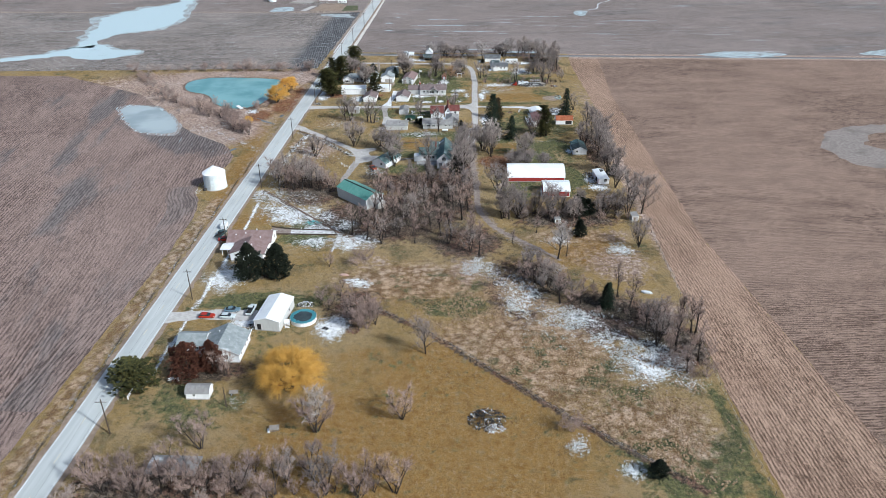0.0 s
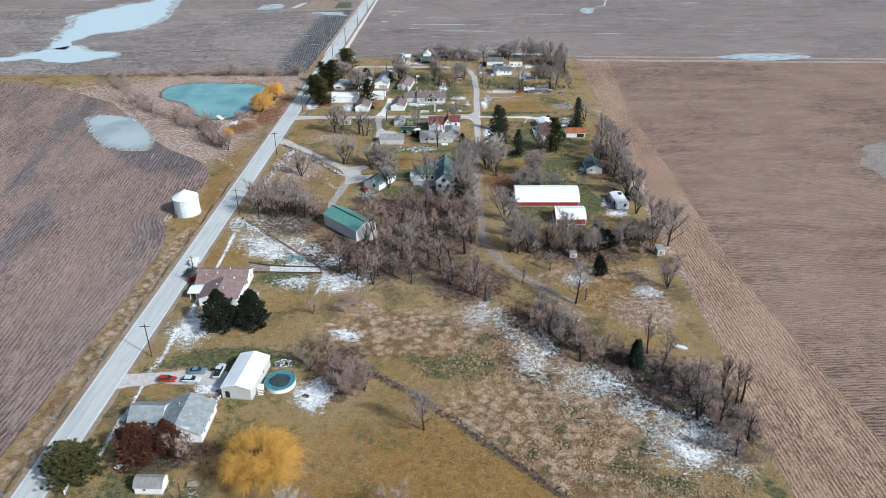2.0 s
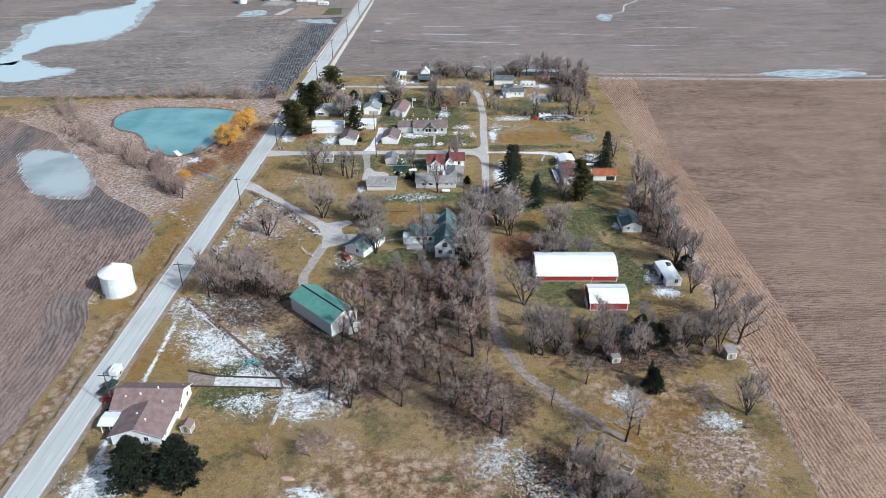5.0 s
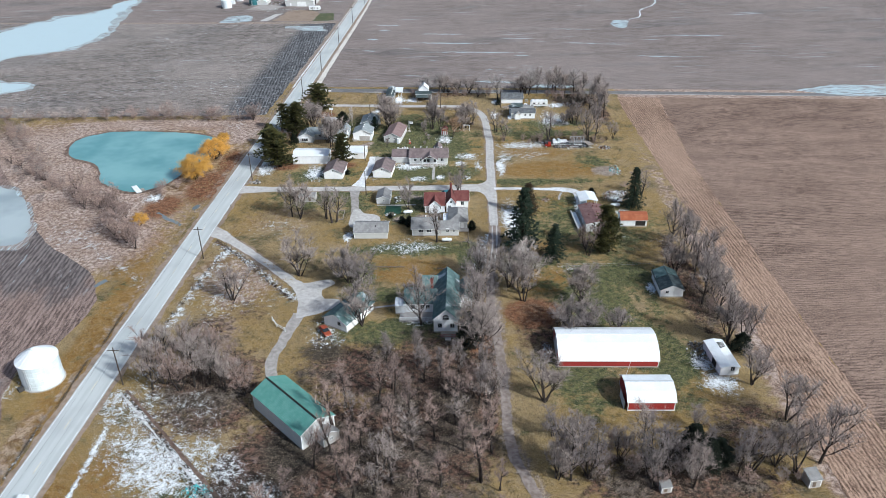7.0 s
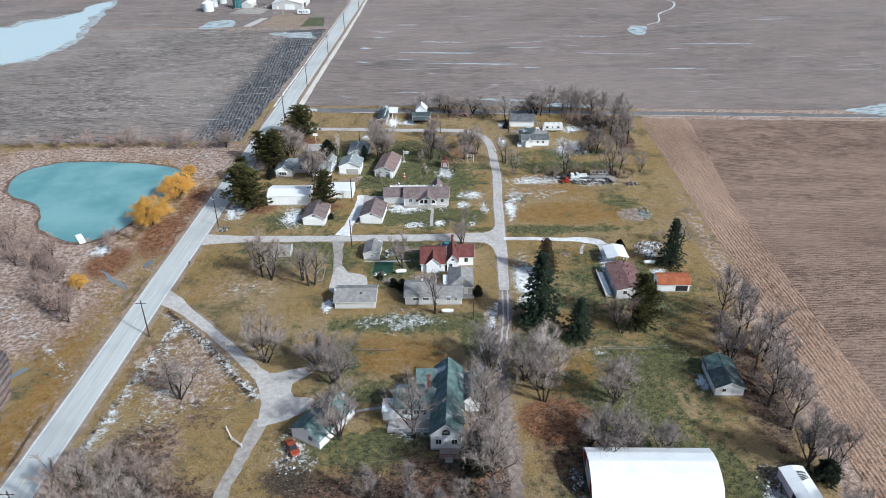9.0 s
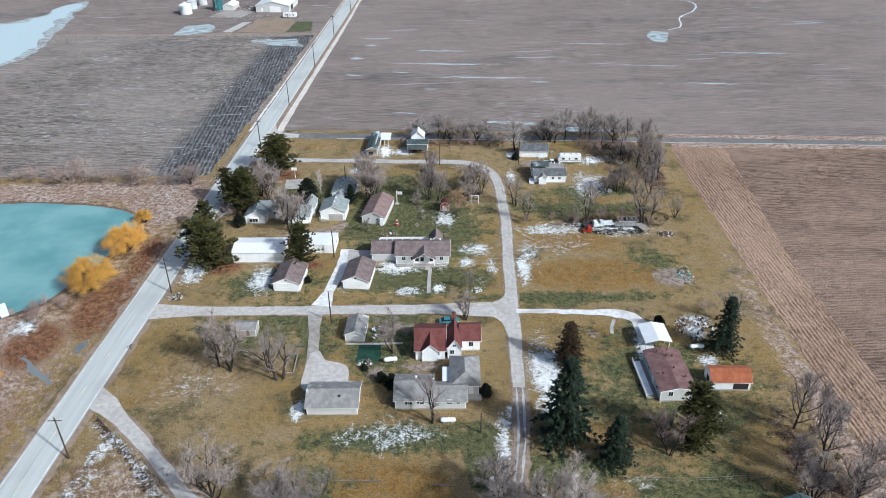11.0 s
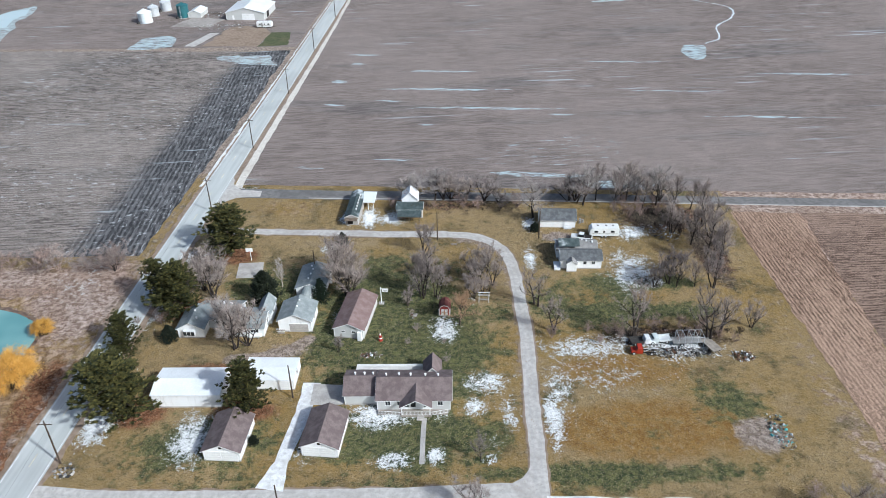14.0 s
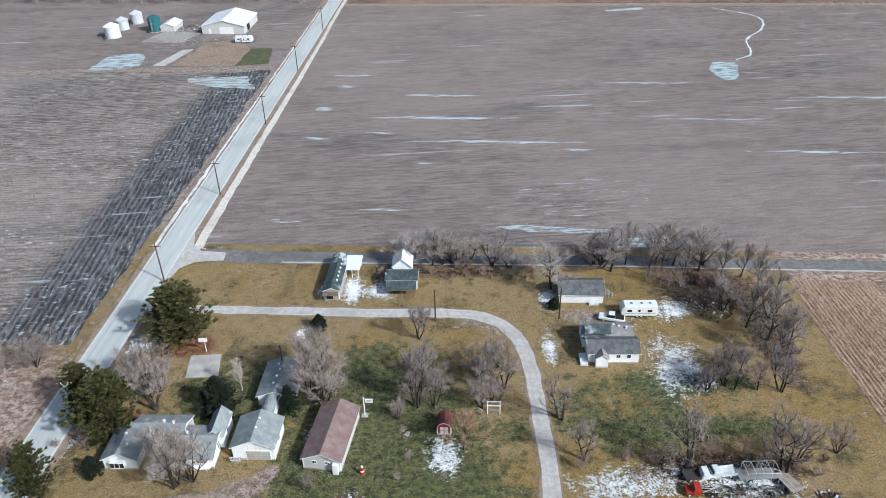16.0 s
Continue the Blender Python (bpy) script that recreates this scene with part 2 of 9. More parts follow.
        c = n.mix(n.ramp(k, 0.55 - flood * 0.2, 0.64 - flood * 0.2), c, (0.43, 0.53, 0.57))
    return n.colour(c).bump(n.math("ADD", f, grit), 0.8, 0.15).mat


def road_material():
    n = Nodes("salted_asphalt", 0.85, spec=0.25)
    along = n.coords((1.0, 0.05, 1), 3.46)
    wear, fine, big = n.noise(0.8, 3, 0.55, along), n.noise(7.0, 3), n.noise(0.06, 3)
    c = n.mix(n.ramp(wear, 0.35, 0.65), (0.425, 0.45, 0.45), (0.485, 0.51, 0.51))
    c = n.mix(n.ramp(big, 0.5, 0.75, 0, 0.4), c, (0.30, 0.305, 0.32))
    c = n.mix(n.ramp(fine, 0.55, 0.8, 0, 0.25), c, (0.18, 0.18, 0.19))
    return n.colour(c).bump(fine, 0.2, 0.02).mat


def lane_material(name, a, b, spots):
    n = Nodes(name, 0.9, spec=0.2)
    big, mid, fine = n.noise(0.12, 4), n.noise(0.9, 5), n.noise(6.0, 4)
    c = n.mix(n.ramp(mid, 0.28, 0.72), a, b)
    c = n.mix(n.ramp(big, 0.48, 0.7, 0, 0.6), c, spots)
    c = n.mix(n.ramp(n.noise(1.7, 5, 0.75), 0.53, 0.62, 0, 0.28), c, tuple(v * 0.55 for v in a))
    c = n.mix(n.ramp(fine, 0.55, 0.75, 0, 0.4), c, tuple(v * 0.6 for v in a))
    return n.colour(c).bump(fine, 0.4, 0.04).mat


def water_material(name, deep, shallow, rough=0.12):
    n = Nodes(name, rough, spec=0.5)
    n.colour(n.mix(n.ramp(n.noise(0.05, 3), 0.35, 0.65), deep, shallow))
    return n.bump(n.noise(1.8, 3), 0.05, 0.05).mat


def siding_material(name, c, dirt=(0.3, 0.3, 0.29), board=0.2):
    """Lapped boards: shadow lines between courses, and streaks of dirt."""
    n = Nodes(name, 0.6, spec=0.3)
    z = n.t.nodes.new("ShaderNodeSeparateXYZ")
    n.t.links.new(n.coords(), z.inputs[0])
    lap = n.math("FRACT", n.math("DIVIDE", z.outputs[2], board))
    streak = n.noise(1.6, 4, 0.6, n.coords((1.0, 1.0, 0.15)))
    c1 = n.mix(n.ramp(streak, 0.5, 0.8, 0, 0.35), c, dirt)
    c1 = n.mix(n.ramp(n.noise(0.4, 3), 0.45, 0.7, 0, 0.2), c1, tuple(v * 0.75 for v in c))
    return n.colour(c1).bump(lap, 0.5, 0.03).mat


def roof_material(name, c, worn, frost=0.0, rough=0.9, metal=0.0, course=0.3):
    """Shingles or sheet metal: courses, patches of wear, and rime that has not thawed."""
    n = Nodes(name, rough, metal, 0.3)
    z = n.t.nodes.new("ShaderNodeSeparateXYZ")
    n.t.links.new(n.coords(), z.inputs[0])
    lap = n.math("FRACT", n.math("DIVIDE", n.math("ADD", z.outputs[2], n.math("MULTIPLY", z.outputs[0], 0.02)), course * 0.5))
    mid, fine, big = n.noise(0.8, 4), n.noise(6.0, 3, 0.65, n.coords((1, 1, 2.5))), n.noise(0.22, 3)
    k = n.mix(n.ramp(mid, 0.35, 0.68), c, worn)
    k = n.mix(n.ramp(fine, 0.42, 0.72, 0, 0.45), k, tuple(v * 0.62 for v in c))
    if frost:
        k = n.mix(n.ramp(big, 0.62 - frost * 0.25, 0.7, 0, 0.75), k, (0.55, 0.6, 0.64))
    return n.colour(k).bump(n.math("ADD", lap, fine), 0.35, 0.03).mat


def bark_material(name, a, b):
    n = Nodes(name, 0.95, spec=0.1)
    c = n.mix(n.ramp(n.noise(2.5, 4, 0.6, n.coords((1, 1, 0.25))), 0.35, 0.65), a, b)
    t = n.mix(n.rand(), (0.72, 0.70, 0.70), (1.2, 1.14, 1.08))
    return n.colour(n.mix(1.0, c, t, "MULTIPLY")).mat


def leaf_material(name, a, b):
    n = Nodes(name, 0.75, spec=0.2)
    isl = n.t.nodes.new("ShaderNodeNewGeometry").outputs["Random Per Island"]
    c = n.mix(isl, a, b)
    t = n.mix(n.rand(), (0.8, 0.82, 0.8), (1.15, 1.12, 1.1))
    return n.colour(n.mix(1.0, c, t, "MULTIPLY")).mat


TURF = ground_material()
EAST_HEAD = field_material("stubble_headland", (0.20, 0.122, 0.086), (0.385, 0.268, 0.20), 88.0, 0.9, 0.0, 0.2, 0.0, 0.4, 0.38)
EAST = field_material("stubble_east", (0.15, 0.098, 0.076), (0.285, 0.204, 0.162), -2.0, 1.0, 0.0, 0.16, 0.0, 0.3, 0.42)
WEST = field_material("stubble_west", (0.135, 0.095, 0.083), (0.285, 0.212, 0.186), 86.5, 1.25, 0.0, 0.2, 0.0, 0.25, 0.36, 0.7, stain=(-126, 338, 46, 17, -47))
WEST_EDGE = field_material("stubble_west_edge", (0.125, 0.09, 0.08), (0.27, 0.205, 0.182), 0.0, 1.25, 0.0, 0.2, 0.0, 0.2, 0.38, 0.4, curved=True, stain=(-126, 338, 46, 17, -47))
NORTHWEST = field_material("stubble_northwest", (0.135, 0.117, 0.108), (0.285, 0.25, 0.23), -3.0, 1.4, 0.3, 0.14, 0.0, 0.25, 0.42, 0.3, strip=True, specks=0.8)
NORTH = field_material("stubble_north", (0.158, 0.131, 0.121), (0.25, 0.212, 0.197), -4.0, 1.6, 0.55, 0.08, 0.0, 0.16, 0.86, 0.45)
MELT = field_material("meltwater_streaks", (0.158, 0.131, 0.121), (0.25, 0.212, 0.197), -4.0, 1.6, 0.0, 0.08, 0.5, 0.16, 0.86)
MELT_POOL = field_material("streaky_ice", (0.2, 0.185, 0.18), (0.31, 0.29, 0.285), -4.0, 1.8, 0.0, 0.0, 0.55)
MELT_FAINT = field_material("damp_stubble", (0.158, 0.131, 0.121), (0.25, 0.212, 0.197), -4.0, 1.6, 0.0, 0.08, -0.12, 0.16, 0.86)
MELT_THICK = field_material("icy_meltwater", (0.2, 0.19, 0.19), (0.30, 0.29, 0.28), -4.0, 1.8, 0.0, 0.0, 1.25)
ASPHALT = road_material()
SHOULDER = lane_material("gravel_shoulder", (0.22, 0.165, 0.125), (0.33, 0.26, 0.205), (0.16, 0.115, 0.085))
GRAVEL = lane_material("pale_gravel", (0.40, 0.38, 0.365), (0.54, 0.525, 0.51), (0.33, 0.30, 0.28))
RUT = lane_material("compacted_gravel", (0.39, 0.375, 0.365), (0.50, 0.485, 0.475), (0.33, 0.31, 0.30))
GRAVEL_DARK = lane_material("worn_gravel", (0.27, 0.248, 0.232), (0.40, 0.375, 0.355), (0.19, 0.165, 0.148))
LANE_BROWN = lane_material("muddy_gravel", (0.185, 0.145, 0.125), (0.33, 0.282, 0.256), (0.10, 0.074, 0.062))
TARMAC_OLD = lane_material("old_tarmac", (0.14, 0.136, 0.136), (0.215, 0.21, 0.21), (0.10, 0.096, 0.096))
SNOW_TRACK = lane_material("snowy_gravel", (0.55, 0.55, 0.56), (0.78, 0.80, 0.82), (0.36, 0.33, 0.31))
SNOW_THAW = lane_material("thawing_snow", (0.34, 0.325, 0.32), (0.74, 0.76, 0.78), (0.20, 0.17, 0.15))
GRAVEL_WHITE = lane_material("bleached_gravel", (0.52, 0.49, 0.45), (0.70, 0.67, 0.62), (0.42, 0.37, 0.33))
CONCRETE = plain("concrete", (0.42, 0.40, 0.385), 0.9, 0, 0.25, 1.0)
SNOW = plain("snow", (0.82, 0.85, 0.88), 0.8, 0, 0.12, 1.5, 0.4)
PAINT_WHITE = plain("road_paint_white", (0.70, 0.71, 0.72), 0.8, 0, 0.3, 2.0)
PAINT_YELLOW = plain("road_paint_yellow", (0.62, 0.58, 0.46), 0.8, 0, 0.35, 2.0)
POND = water_material("pond_water", (0.12, 0.275, 0.285), (0.205, 0.38, 0.385), 0.06)
PUDDLE = water_material("puddle_water", (0.29, 0.34, 0.35), (0.40, 0.45, 0.46), 0.25)
MELT_SHALLOW = field_material("shallow_flood", (0.15, 0.125, 0.115), (0.29, 0.25, 0.235), 86.5, 1.25, 0.0, 0.2, 0.22, 0.25, 0.5)
DITCH_WATER = water_material("ditch_water", (0.10, 0.115, 0.125), (0.19, 0.215, 0.23), 0.2)
ICE = water_material("thin_ice", (0.45, 0.53, 0.57), (0.68, 0.75, 0.79), 0.35)
LAWN_FAR = lane_material("mown_green", (0.06, 0.075, 0.04), (0.11, 0.12, 0.06), (0.15, 0.125, 0.075))
BANK = lane_material("muddy_bank", (0.085, 0.055, 0.045), (0.23, 0.165, 0.13), (0.05, 0.04, 0.035))
MUD = lane_material("dried_mud", (0.20, 0.17, 0.155), (0.30, 0.27, 0.25), (0.14, 0.12, 0.11))
WHITE = siding_material("white_siding", (0.80, 0.82, 0.84))
CREAM = siding_material("pale_grey_siding", (0.52, 0.53, 0.53))
RED_WALL = siding_material("barn_red_sheet", (0.30, 0.035, 0.03), (0.16, 0.03, 0.025), 0.35)
WEATHERED = siding_material("weathered_boards", (0.36, 0.345, 0.33), (0.16, 0.15, 0.14), 0.25)
TRIM = plain("white_trim", (0.78, 0.79, 0.80), 0.5, 0, 0.08)
METAL_WHITE = plain("white_roof_sheet", (0.73, 0.76, 0.79), 0.45, 0.0, 0.10, 0.6, 0.1)
ROOF_GREY = roof_material("grey_shingles", (0.205, 0.203, 0.203), (0.29, 0.285, 0.283), 0.04)
ROOF_CHAR = roof_material("charcoal_shingles", (0.085, 0.09, 0.098), (0.15, 0.16, 0.17), 0.08)
ROOF_SLATE = roof_material("slate_blue_shingles", (0.21, 0.24, 0.252), (0.30, 0.332, 0.342), 0.06)
ROOF_BROWN = roof_material("brown_shingles", (0.135, 0.105, 0.105), (0.20, 0.16, 0.16))
ROOF_MAUVE = roof_material("mauve_shingles", (0.19, 0.13, 0.125), (0.25, 0.185, 0.18))
ROOF_DUSTY = roof_material("dusty_red_sheet", (0.145, 0.08, 0.078), (0.205, 0.128, 0.125))
ROOF_RED = roof_material("maroon_shingles", (0.12, 0.038, 0.034), (0.165, 0.062, 0.057))
ROOF_GREEN = roof_material("green_shingles", (0.075, 0.128, 0.128), (0.15, 0.22, 0.22), 0.1)
ROOF_TEAL = roof_material("teal_roof_sheet", (0.10, 0.27, 0.23), (0.14, 0.31, 0.27), 0.0, 0.6)
ROOF_ORANGE = roof_material("rusty_orange_shingles", (0.28, 0.085, 0.04), (0.36, 0.13, 0.065))
ROOF_DARK = roof_material("dark_rusting_sheet", (0.04, 0.058, 0.06), (0.095, 0.12, 0.125), 0.12, 0.7)
GLASS = plain("window_glass", (0.025, 0.03, 0.035), 0.08, 0, 0.2, 1, 0, 0.6)
DARK = plain("dark_opening", (0.025, 0.023, 0.022), 0.9)
BRICK_RED = plain("chimney_brick", (0.19, 0.06, 0.05), 0.9, 0, 0.3, 4.0)
WOOD = plain("weathered_wood", (0.17, 0.135, 0.105), 0.9, 0, 0.35, 3.0, 0.4)
WOOD_PALE = plain("grey_planks", (0.30, 0.27, 0.24), 0.9, 0, 0.3, 3.0, 0.4)
POLE_WOOD = plain("creosoted_pole", (0.075, 0.055, 0.042), 0.9, 0, 0.35, 3.0, 0.4)
STEEL = plain("galvanised_steel", (0.62, 0.65, 0.68), 0.4, 0.3, 0.15, 1.2, 0.1)
BIN_WHITE = plain("white_bin_steel", (0.62, 0.69, 0.73), 0.45, 0.0, 0.16, 1.2, 0.1)
BIN_TEAL = plain("teal_bin_steel", (0.035, 0.13, 0.15), 0.45, 0.0, 0.2)
RUBBER = plain("tyre_rubber", (0.018, 0.018, 0.019), 0.85)
CAR_RED = plain("red_car_paint", (0.33, 0.03, 0.015), 0.25, 0, 0.08, 1, 0, 0.6)
CAR_ORANGE = plain("rusty_orange_paint", (0.28, 0.06, 0.025), 0.45, 0, 0.3, 2, 0, 0.4)
CAR_BLUE = plain("slate_blue_car_paint", (0.13, 0.20, 0.25), 0.25, 0, 0.08, 1, 0, 0.6)
CAR_SILVER = plain("silver_car_paint", (0.52, 0.58, 0.60), 0.25, 0, 0.08, 1, 0, 0.6)
CAR_WHITE = plain("white_car_paint", (0.72, 0.74, 0.75), 0.3, 0, 0.08, 1, 0, 0.6)
CAR_TEAL = plain("teal_car_paint", (0.06, 0.20, 0.23), 0.25, 0, 0.08, 1, 0, 0.6)
CAR_BLACK = plain("dark_green_truck_paint", (0.025, 0.05, 0.05), 0.3, 0, 0.1, 1, 0, 0.6)
POOL_LINER = plain("teal_pool_cover", (0.05, 0.20, 0.24), 0.5, 0, 0.25, 1.0)
POOL_COVER = plain("dark_standing_water", (0.05, 0.065, 0.07), 0.15, 0, 0.3, 1.0)
GREEN_SHEET = plain("dark_green_sheet", (0.016, 0.055, 0.036), 0.7, 0, 0.4, 1.5)
TARP = plain("blue_green_tarp", (0.12, 0.48, 0.50), 0.6, 0, 0.3, 2.0)
RED_PAINT = plain("red_paint", (0.34, 0.035, 0.025), 0.6, 0, 0.2)
BARK = bark_material("grey_brown_bark", (0.022, 0.019, 0.018), (0.07, 0.06, 0.056))
BARK_PALE = bark_material("pale_bark", (0.30, 0.27, 0.25), (0.48, 0.45, 0.43))
TWIG = bark_material("grey_twigs", (0.20, 0.175, 0.168), (0.41, 0.368, 0.355))
TWIG_BROWN = bark_material("brown_twigs", (0.185, 0.14, 0.127), (0.43, 0.342, 0.312))
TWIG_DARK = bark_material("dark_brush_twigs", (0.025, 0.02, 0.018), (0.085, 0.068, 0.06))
TWIG_PALE = bark_material("pale_twigs", (0.36, 0.335, 0.325), (0.52, 0.49, 0.48))
TWIG_WILLOW = leaf_material("yellow_willow_twigs", (0.42, 0.21, 0.035), (0.72, 0.44, 0.11))
NEEDLE = leaf_material("dark_spruce_needles", (0.007, 0.015, 0.010), (0.028, 0.042, 0.026))
NEEDLE_PINE = leaf_material("pine_needles", (0.008, 0.018, 0.012), (0.115, 0.105, 0.032))
NEEDLE_BLACK = leaf_material("juniper_foliage", (0.008, 0.013, 0.010), (0.034, 0.042, 0.027))
LEAF_BROWN = leaf_material("clinging_brown_leaves", (0.055, 0.022, 0.015), (0.14, 0.055, 0.035))
LEAF_CEDAR = leaf_material("bronzed_cedar_foliage", (0.020, 0.014, 0.009), (0.085, 0.052, 0.026))
LEAF_TAN = leaf_material("tan_buds", (0.32, 0.19, 0.11), (0.48, 0.33, 0.22))
TUFT = leaf_material("dry_tussock_grass", (0.24, 0.16, 0.07), (0.44, 0.33, 0.19))
HUMMOCK = leaf_material("matted_grass", (0.26, 0.17, 0.10), (0.44, 0.32, 0.222))
TUFT_LAWN = leaf_material("winter_lawn_tufts", (0.12, 0.095, 0.03), (0.44, 0.32, 0.13))
TUFT_WHITE = leaf_material("snowy_weeds", (0.55, 0.57, 0.59), (0.84, 0.86, 0.88))
JUNK_MATS = [plain("scrap_rust", (0.16, 0.085, 0.055), 0.9), plain("scrap_white", (0.62, 0.65, 0.68), 0.7), plain("scrap_dark", (0.05, 0.048, 0.047), 0.8), plain("scrap_grey", (0.26, 0.26, 0.26), 0.8)]


# ---------------------------------------------------------------- helpers for meshes
def mesh_from(name, verts, faces, mats=(), smooth=False):
    me = bpy.data.meshes.new(name)
    me.from_pydata(verts, [], faces)
    for m in mats:
        me.materials.append(m)
    if smooth:
        me.polygons.foreach_set("use_smooth", [True] * len(me.polygons))
    me.update()
    return me


def thing(name, x, y, z=0.0, turn=0.0, label="", category="", group="", kind=""):
    """An Empty at the base of a thing."""
    ob = new(name)
    ob.empty_display_size = 0.3
    ob.matrix_basis = pose(x, y, z, 0, 0, turn)
    return tagged(ob, label, category, group, kind)


def part(name, bm, material, parent=None, label="", m=None):
    """One mesh object under a thing or a part."""
    me = bpy.data.meshes.new(name)
    if isinstance(bm, tuple):
        me.from_pydata(bm[0], [], bm[1])
    else:
        bm.to_mesh(me)
        bm.free()
    me.materials.append(material)
    me.update()
    ob = new(name, me)
    if parent:
        ob.parent = parent
    if m is not None:
        ob.matrix_basis = m
    return tagged(ob, label)


def box(x0, x1, y0, y1, z0, z1, bevel=0.0):
    bm = bmesh.new()
    bmesh.ops.create_cube(bm, size=1, matrix=Matrix.Translation(((x0 + x1) / 2, (y0 + y1) / 2, (z0 + z1) / 2)) @ Matrix.Diagonal((x1 - x0, y1 - y0, z1 - z0, 1)))
    if bevel:
        bmesh.ops.bevel(bm, geom=bm.edges[:], offset=bevel, segments=1, affect="EDGES")
    return bm


def boxes(rows, bevel=0.0):
    """Several boxes joined into one part."""
    bm = bmesh.new()
    for x0, x1, y0, y1, z0, z1 in rows:
        bmesh.ops.create_cube(bm, size=1, matrix=Matrix.Translation(((x0 + x1) / 2, (y0 + y1) / 2, (z0 + z1) / 2)) @ Matrix.Diagonal((x1 - x0, y1 - y0, z1 - z0, 1)))
    if bevel:
        bmesh.ops.bevel(bm, geom=bm.edges[:], offset=bevel, segments=1, affect="EDGES")
    return bm


def lathe(profile, n=24, cap=True):
    """A turned shape from (radius, z) pairs."""
    verts, faces = [], []
    for r, z in profile:
        verts += [(r * math.cos(2 * math.pi * k / n), r * math.sin(2 * math.pi * k / n), z) for k in range(n)]
    for i in range(len(profile) - 1):
        for k in range(n):
            a, b = i * n + k, i * n + (k + 1) % n
            faces.append((a, b, b + n, a + n))
    if cap:
        faces.append(tuple(reversed(range(n))))
        faces.append(tuple(range((len(profile) - 1) * n, len(profile) * n)))
    return verts, faces


def rod(p, q, r0, r1, n=6):
    """A tapered rod between two points."""
    p, q = Vector(p), Vector(q)
    m = (q - p).to_track_quat("Z", "Y").to_matrix()
    verts = [tuple(c + m @ Vector((r * math.cos(2 * math.pi * k / n), r * math.sin(2 * math.pi * k / n), 0))) for c, r in ((p, r0), (q, r1)) for k in range(n)]
    faces = [(k, (k + 1) % n, n + (k + 1) % n, n + k) for k in range(n)] + [tuple(reversed(range(n))), tuple(range(n, 2 * n))]
    return verts, faces


def merged(pieces):
    verts, faces = [], []
    for v, f in pieces:
        k = len(verts)
        verts += v
        faces += [tuple(i + k for i in q) for q in f]
    return verts, faces


# ---------------------------------------------------------------- ground
def axis_steps(lo, hi, step, far):
    """Even steps over the lived-in stretch and ever wider ones out to the horizon."""
    mid = np.arange(lo, hi + 0.1, step)
    out = np.array([8, 20, 45, 90, 180, 400, 900, 2000, far])
    return np.concatenate([lo - out[::-1], mid, hi + out])


GX, GY = axis_steps(-150, 82, 1.3, 4000), axis_steps(60, 486, 1.3, 4000)
PX, PY = np.meshgrid(GX, GY)
ZONES = {k: np.zeros_like(PX) for k in ("snow", "green", "litter", "rust", "dirt", "pale", "warm", "pink", "damp_shade")}


def blob(zone, x, y, rx, ry, s=1.0, turn=0.0):
    """Raises a zone inside a soft ellipse."""
    c, n = math.cos(radians(turn)), math.sin(radians(turn))
    dx, dy = PX - x, PY - y
    r = np.hypot((c * dx + n * dy) / rx, (c * dy - n * dx) / ry)
    core, fade = (1.6, 1.3) if zone == "snow" else (1.35, 0.9)
    ZONES[zone] = np.maximum(ZONES[zone], s * np.clip((core - r) / fade, 0, 1))


def band(zone, points, w, s=1.0):
    """Raises a zone along a line."""
    for (x0, y0), (x1, y1) in zip(points, points[1:]):
        dx, dy = x1 - x0, y1 - y0
        t = np.clip(((PX - x0) * dx + (PY - y0) * dy) / (dx * dx + dy * dy), 0, 1)
        r = np.hypot(PX - x0 - t * dx, PY - y0 - t * dy) / w
        ZONES[zone] = np.maximum(ZONES[zone], s * np.clip(1.5 - r, 0, 1))


def road_x(y):
    """The middle of the county road."""
    return -86.3 + 0.0605 * (y - 118)


# thawing snow: x, y, half widths, how much is left
SNOW_NEAR = [
    (-31.2, 174.9, 5.1, 7, 0.9), (-27.8, 199.7, 4.4, 2.7, 0.7), (22.8, 189.8, 6.7, 13.3, 0.75), (36.9, 177.6, 10.4, 7.4, 0.6),
    (53.4, 157, 10.2, 10.7, 0.75), (45.7, 165.6, 6.9, 7.8, 0.5), (10.3, 210.8, 7.2, 6.2, 0.5), (30.2, 126.8, 3.1, 3.8, 0.6),
    (40.5, 119.3, 3.7, 3.1, 0.7), (-70.2, 203.3, 7.6, 10.1, 0.5), (-50.3, 143.2, 4.1, 4.8, 0.35), (-50.4, 127.1, 1.3, 0.9, 0.3),
    (-48.1, 246.8, 8.9, 9.8, 0.6), (-57.4, 252.2, 5.8, 7.9, 0.5),
]
SNOW_MEADOW = [
    (-26.4, 224.6, 6.6, 5.2, 0.6), (-25.5, 198.5, 4.6, 3.7, 0.7), (-67.6, 203, 7.5, 9.8, 0.8), (59.3, 217.6, 5.3, 6.5, 0.65),
    (-31.6, 174.8, 5.4, 5.1, 0.9), (-67.2, 182.7, 9, 2.2, 0.75), (-56.3, 177.7, 4.9, 3.2, 0.9), (-55.9, 182, 2.1, 4.1, 0.9),
    (-40.2, 223.9, 5.9, 6.2, 0.4), (10.6, 206.8, 4.7, 5.3, 0.5), (-52.6, 247.4, 12.2, 9.8, 0.5), (-66, 274.9, 8.3, 11, 0.45),
    (-54, 301.8, 10.2, 4.6, 0.45), (55.3, 307.8, 1.4, 3.3, 0.9),
]
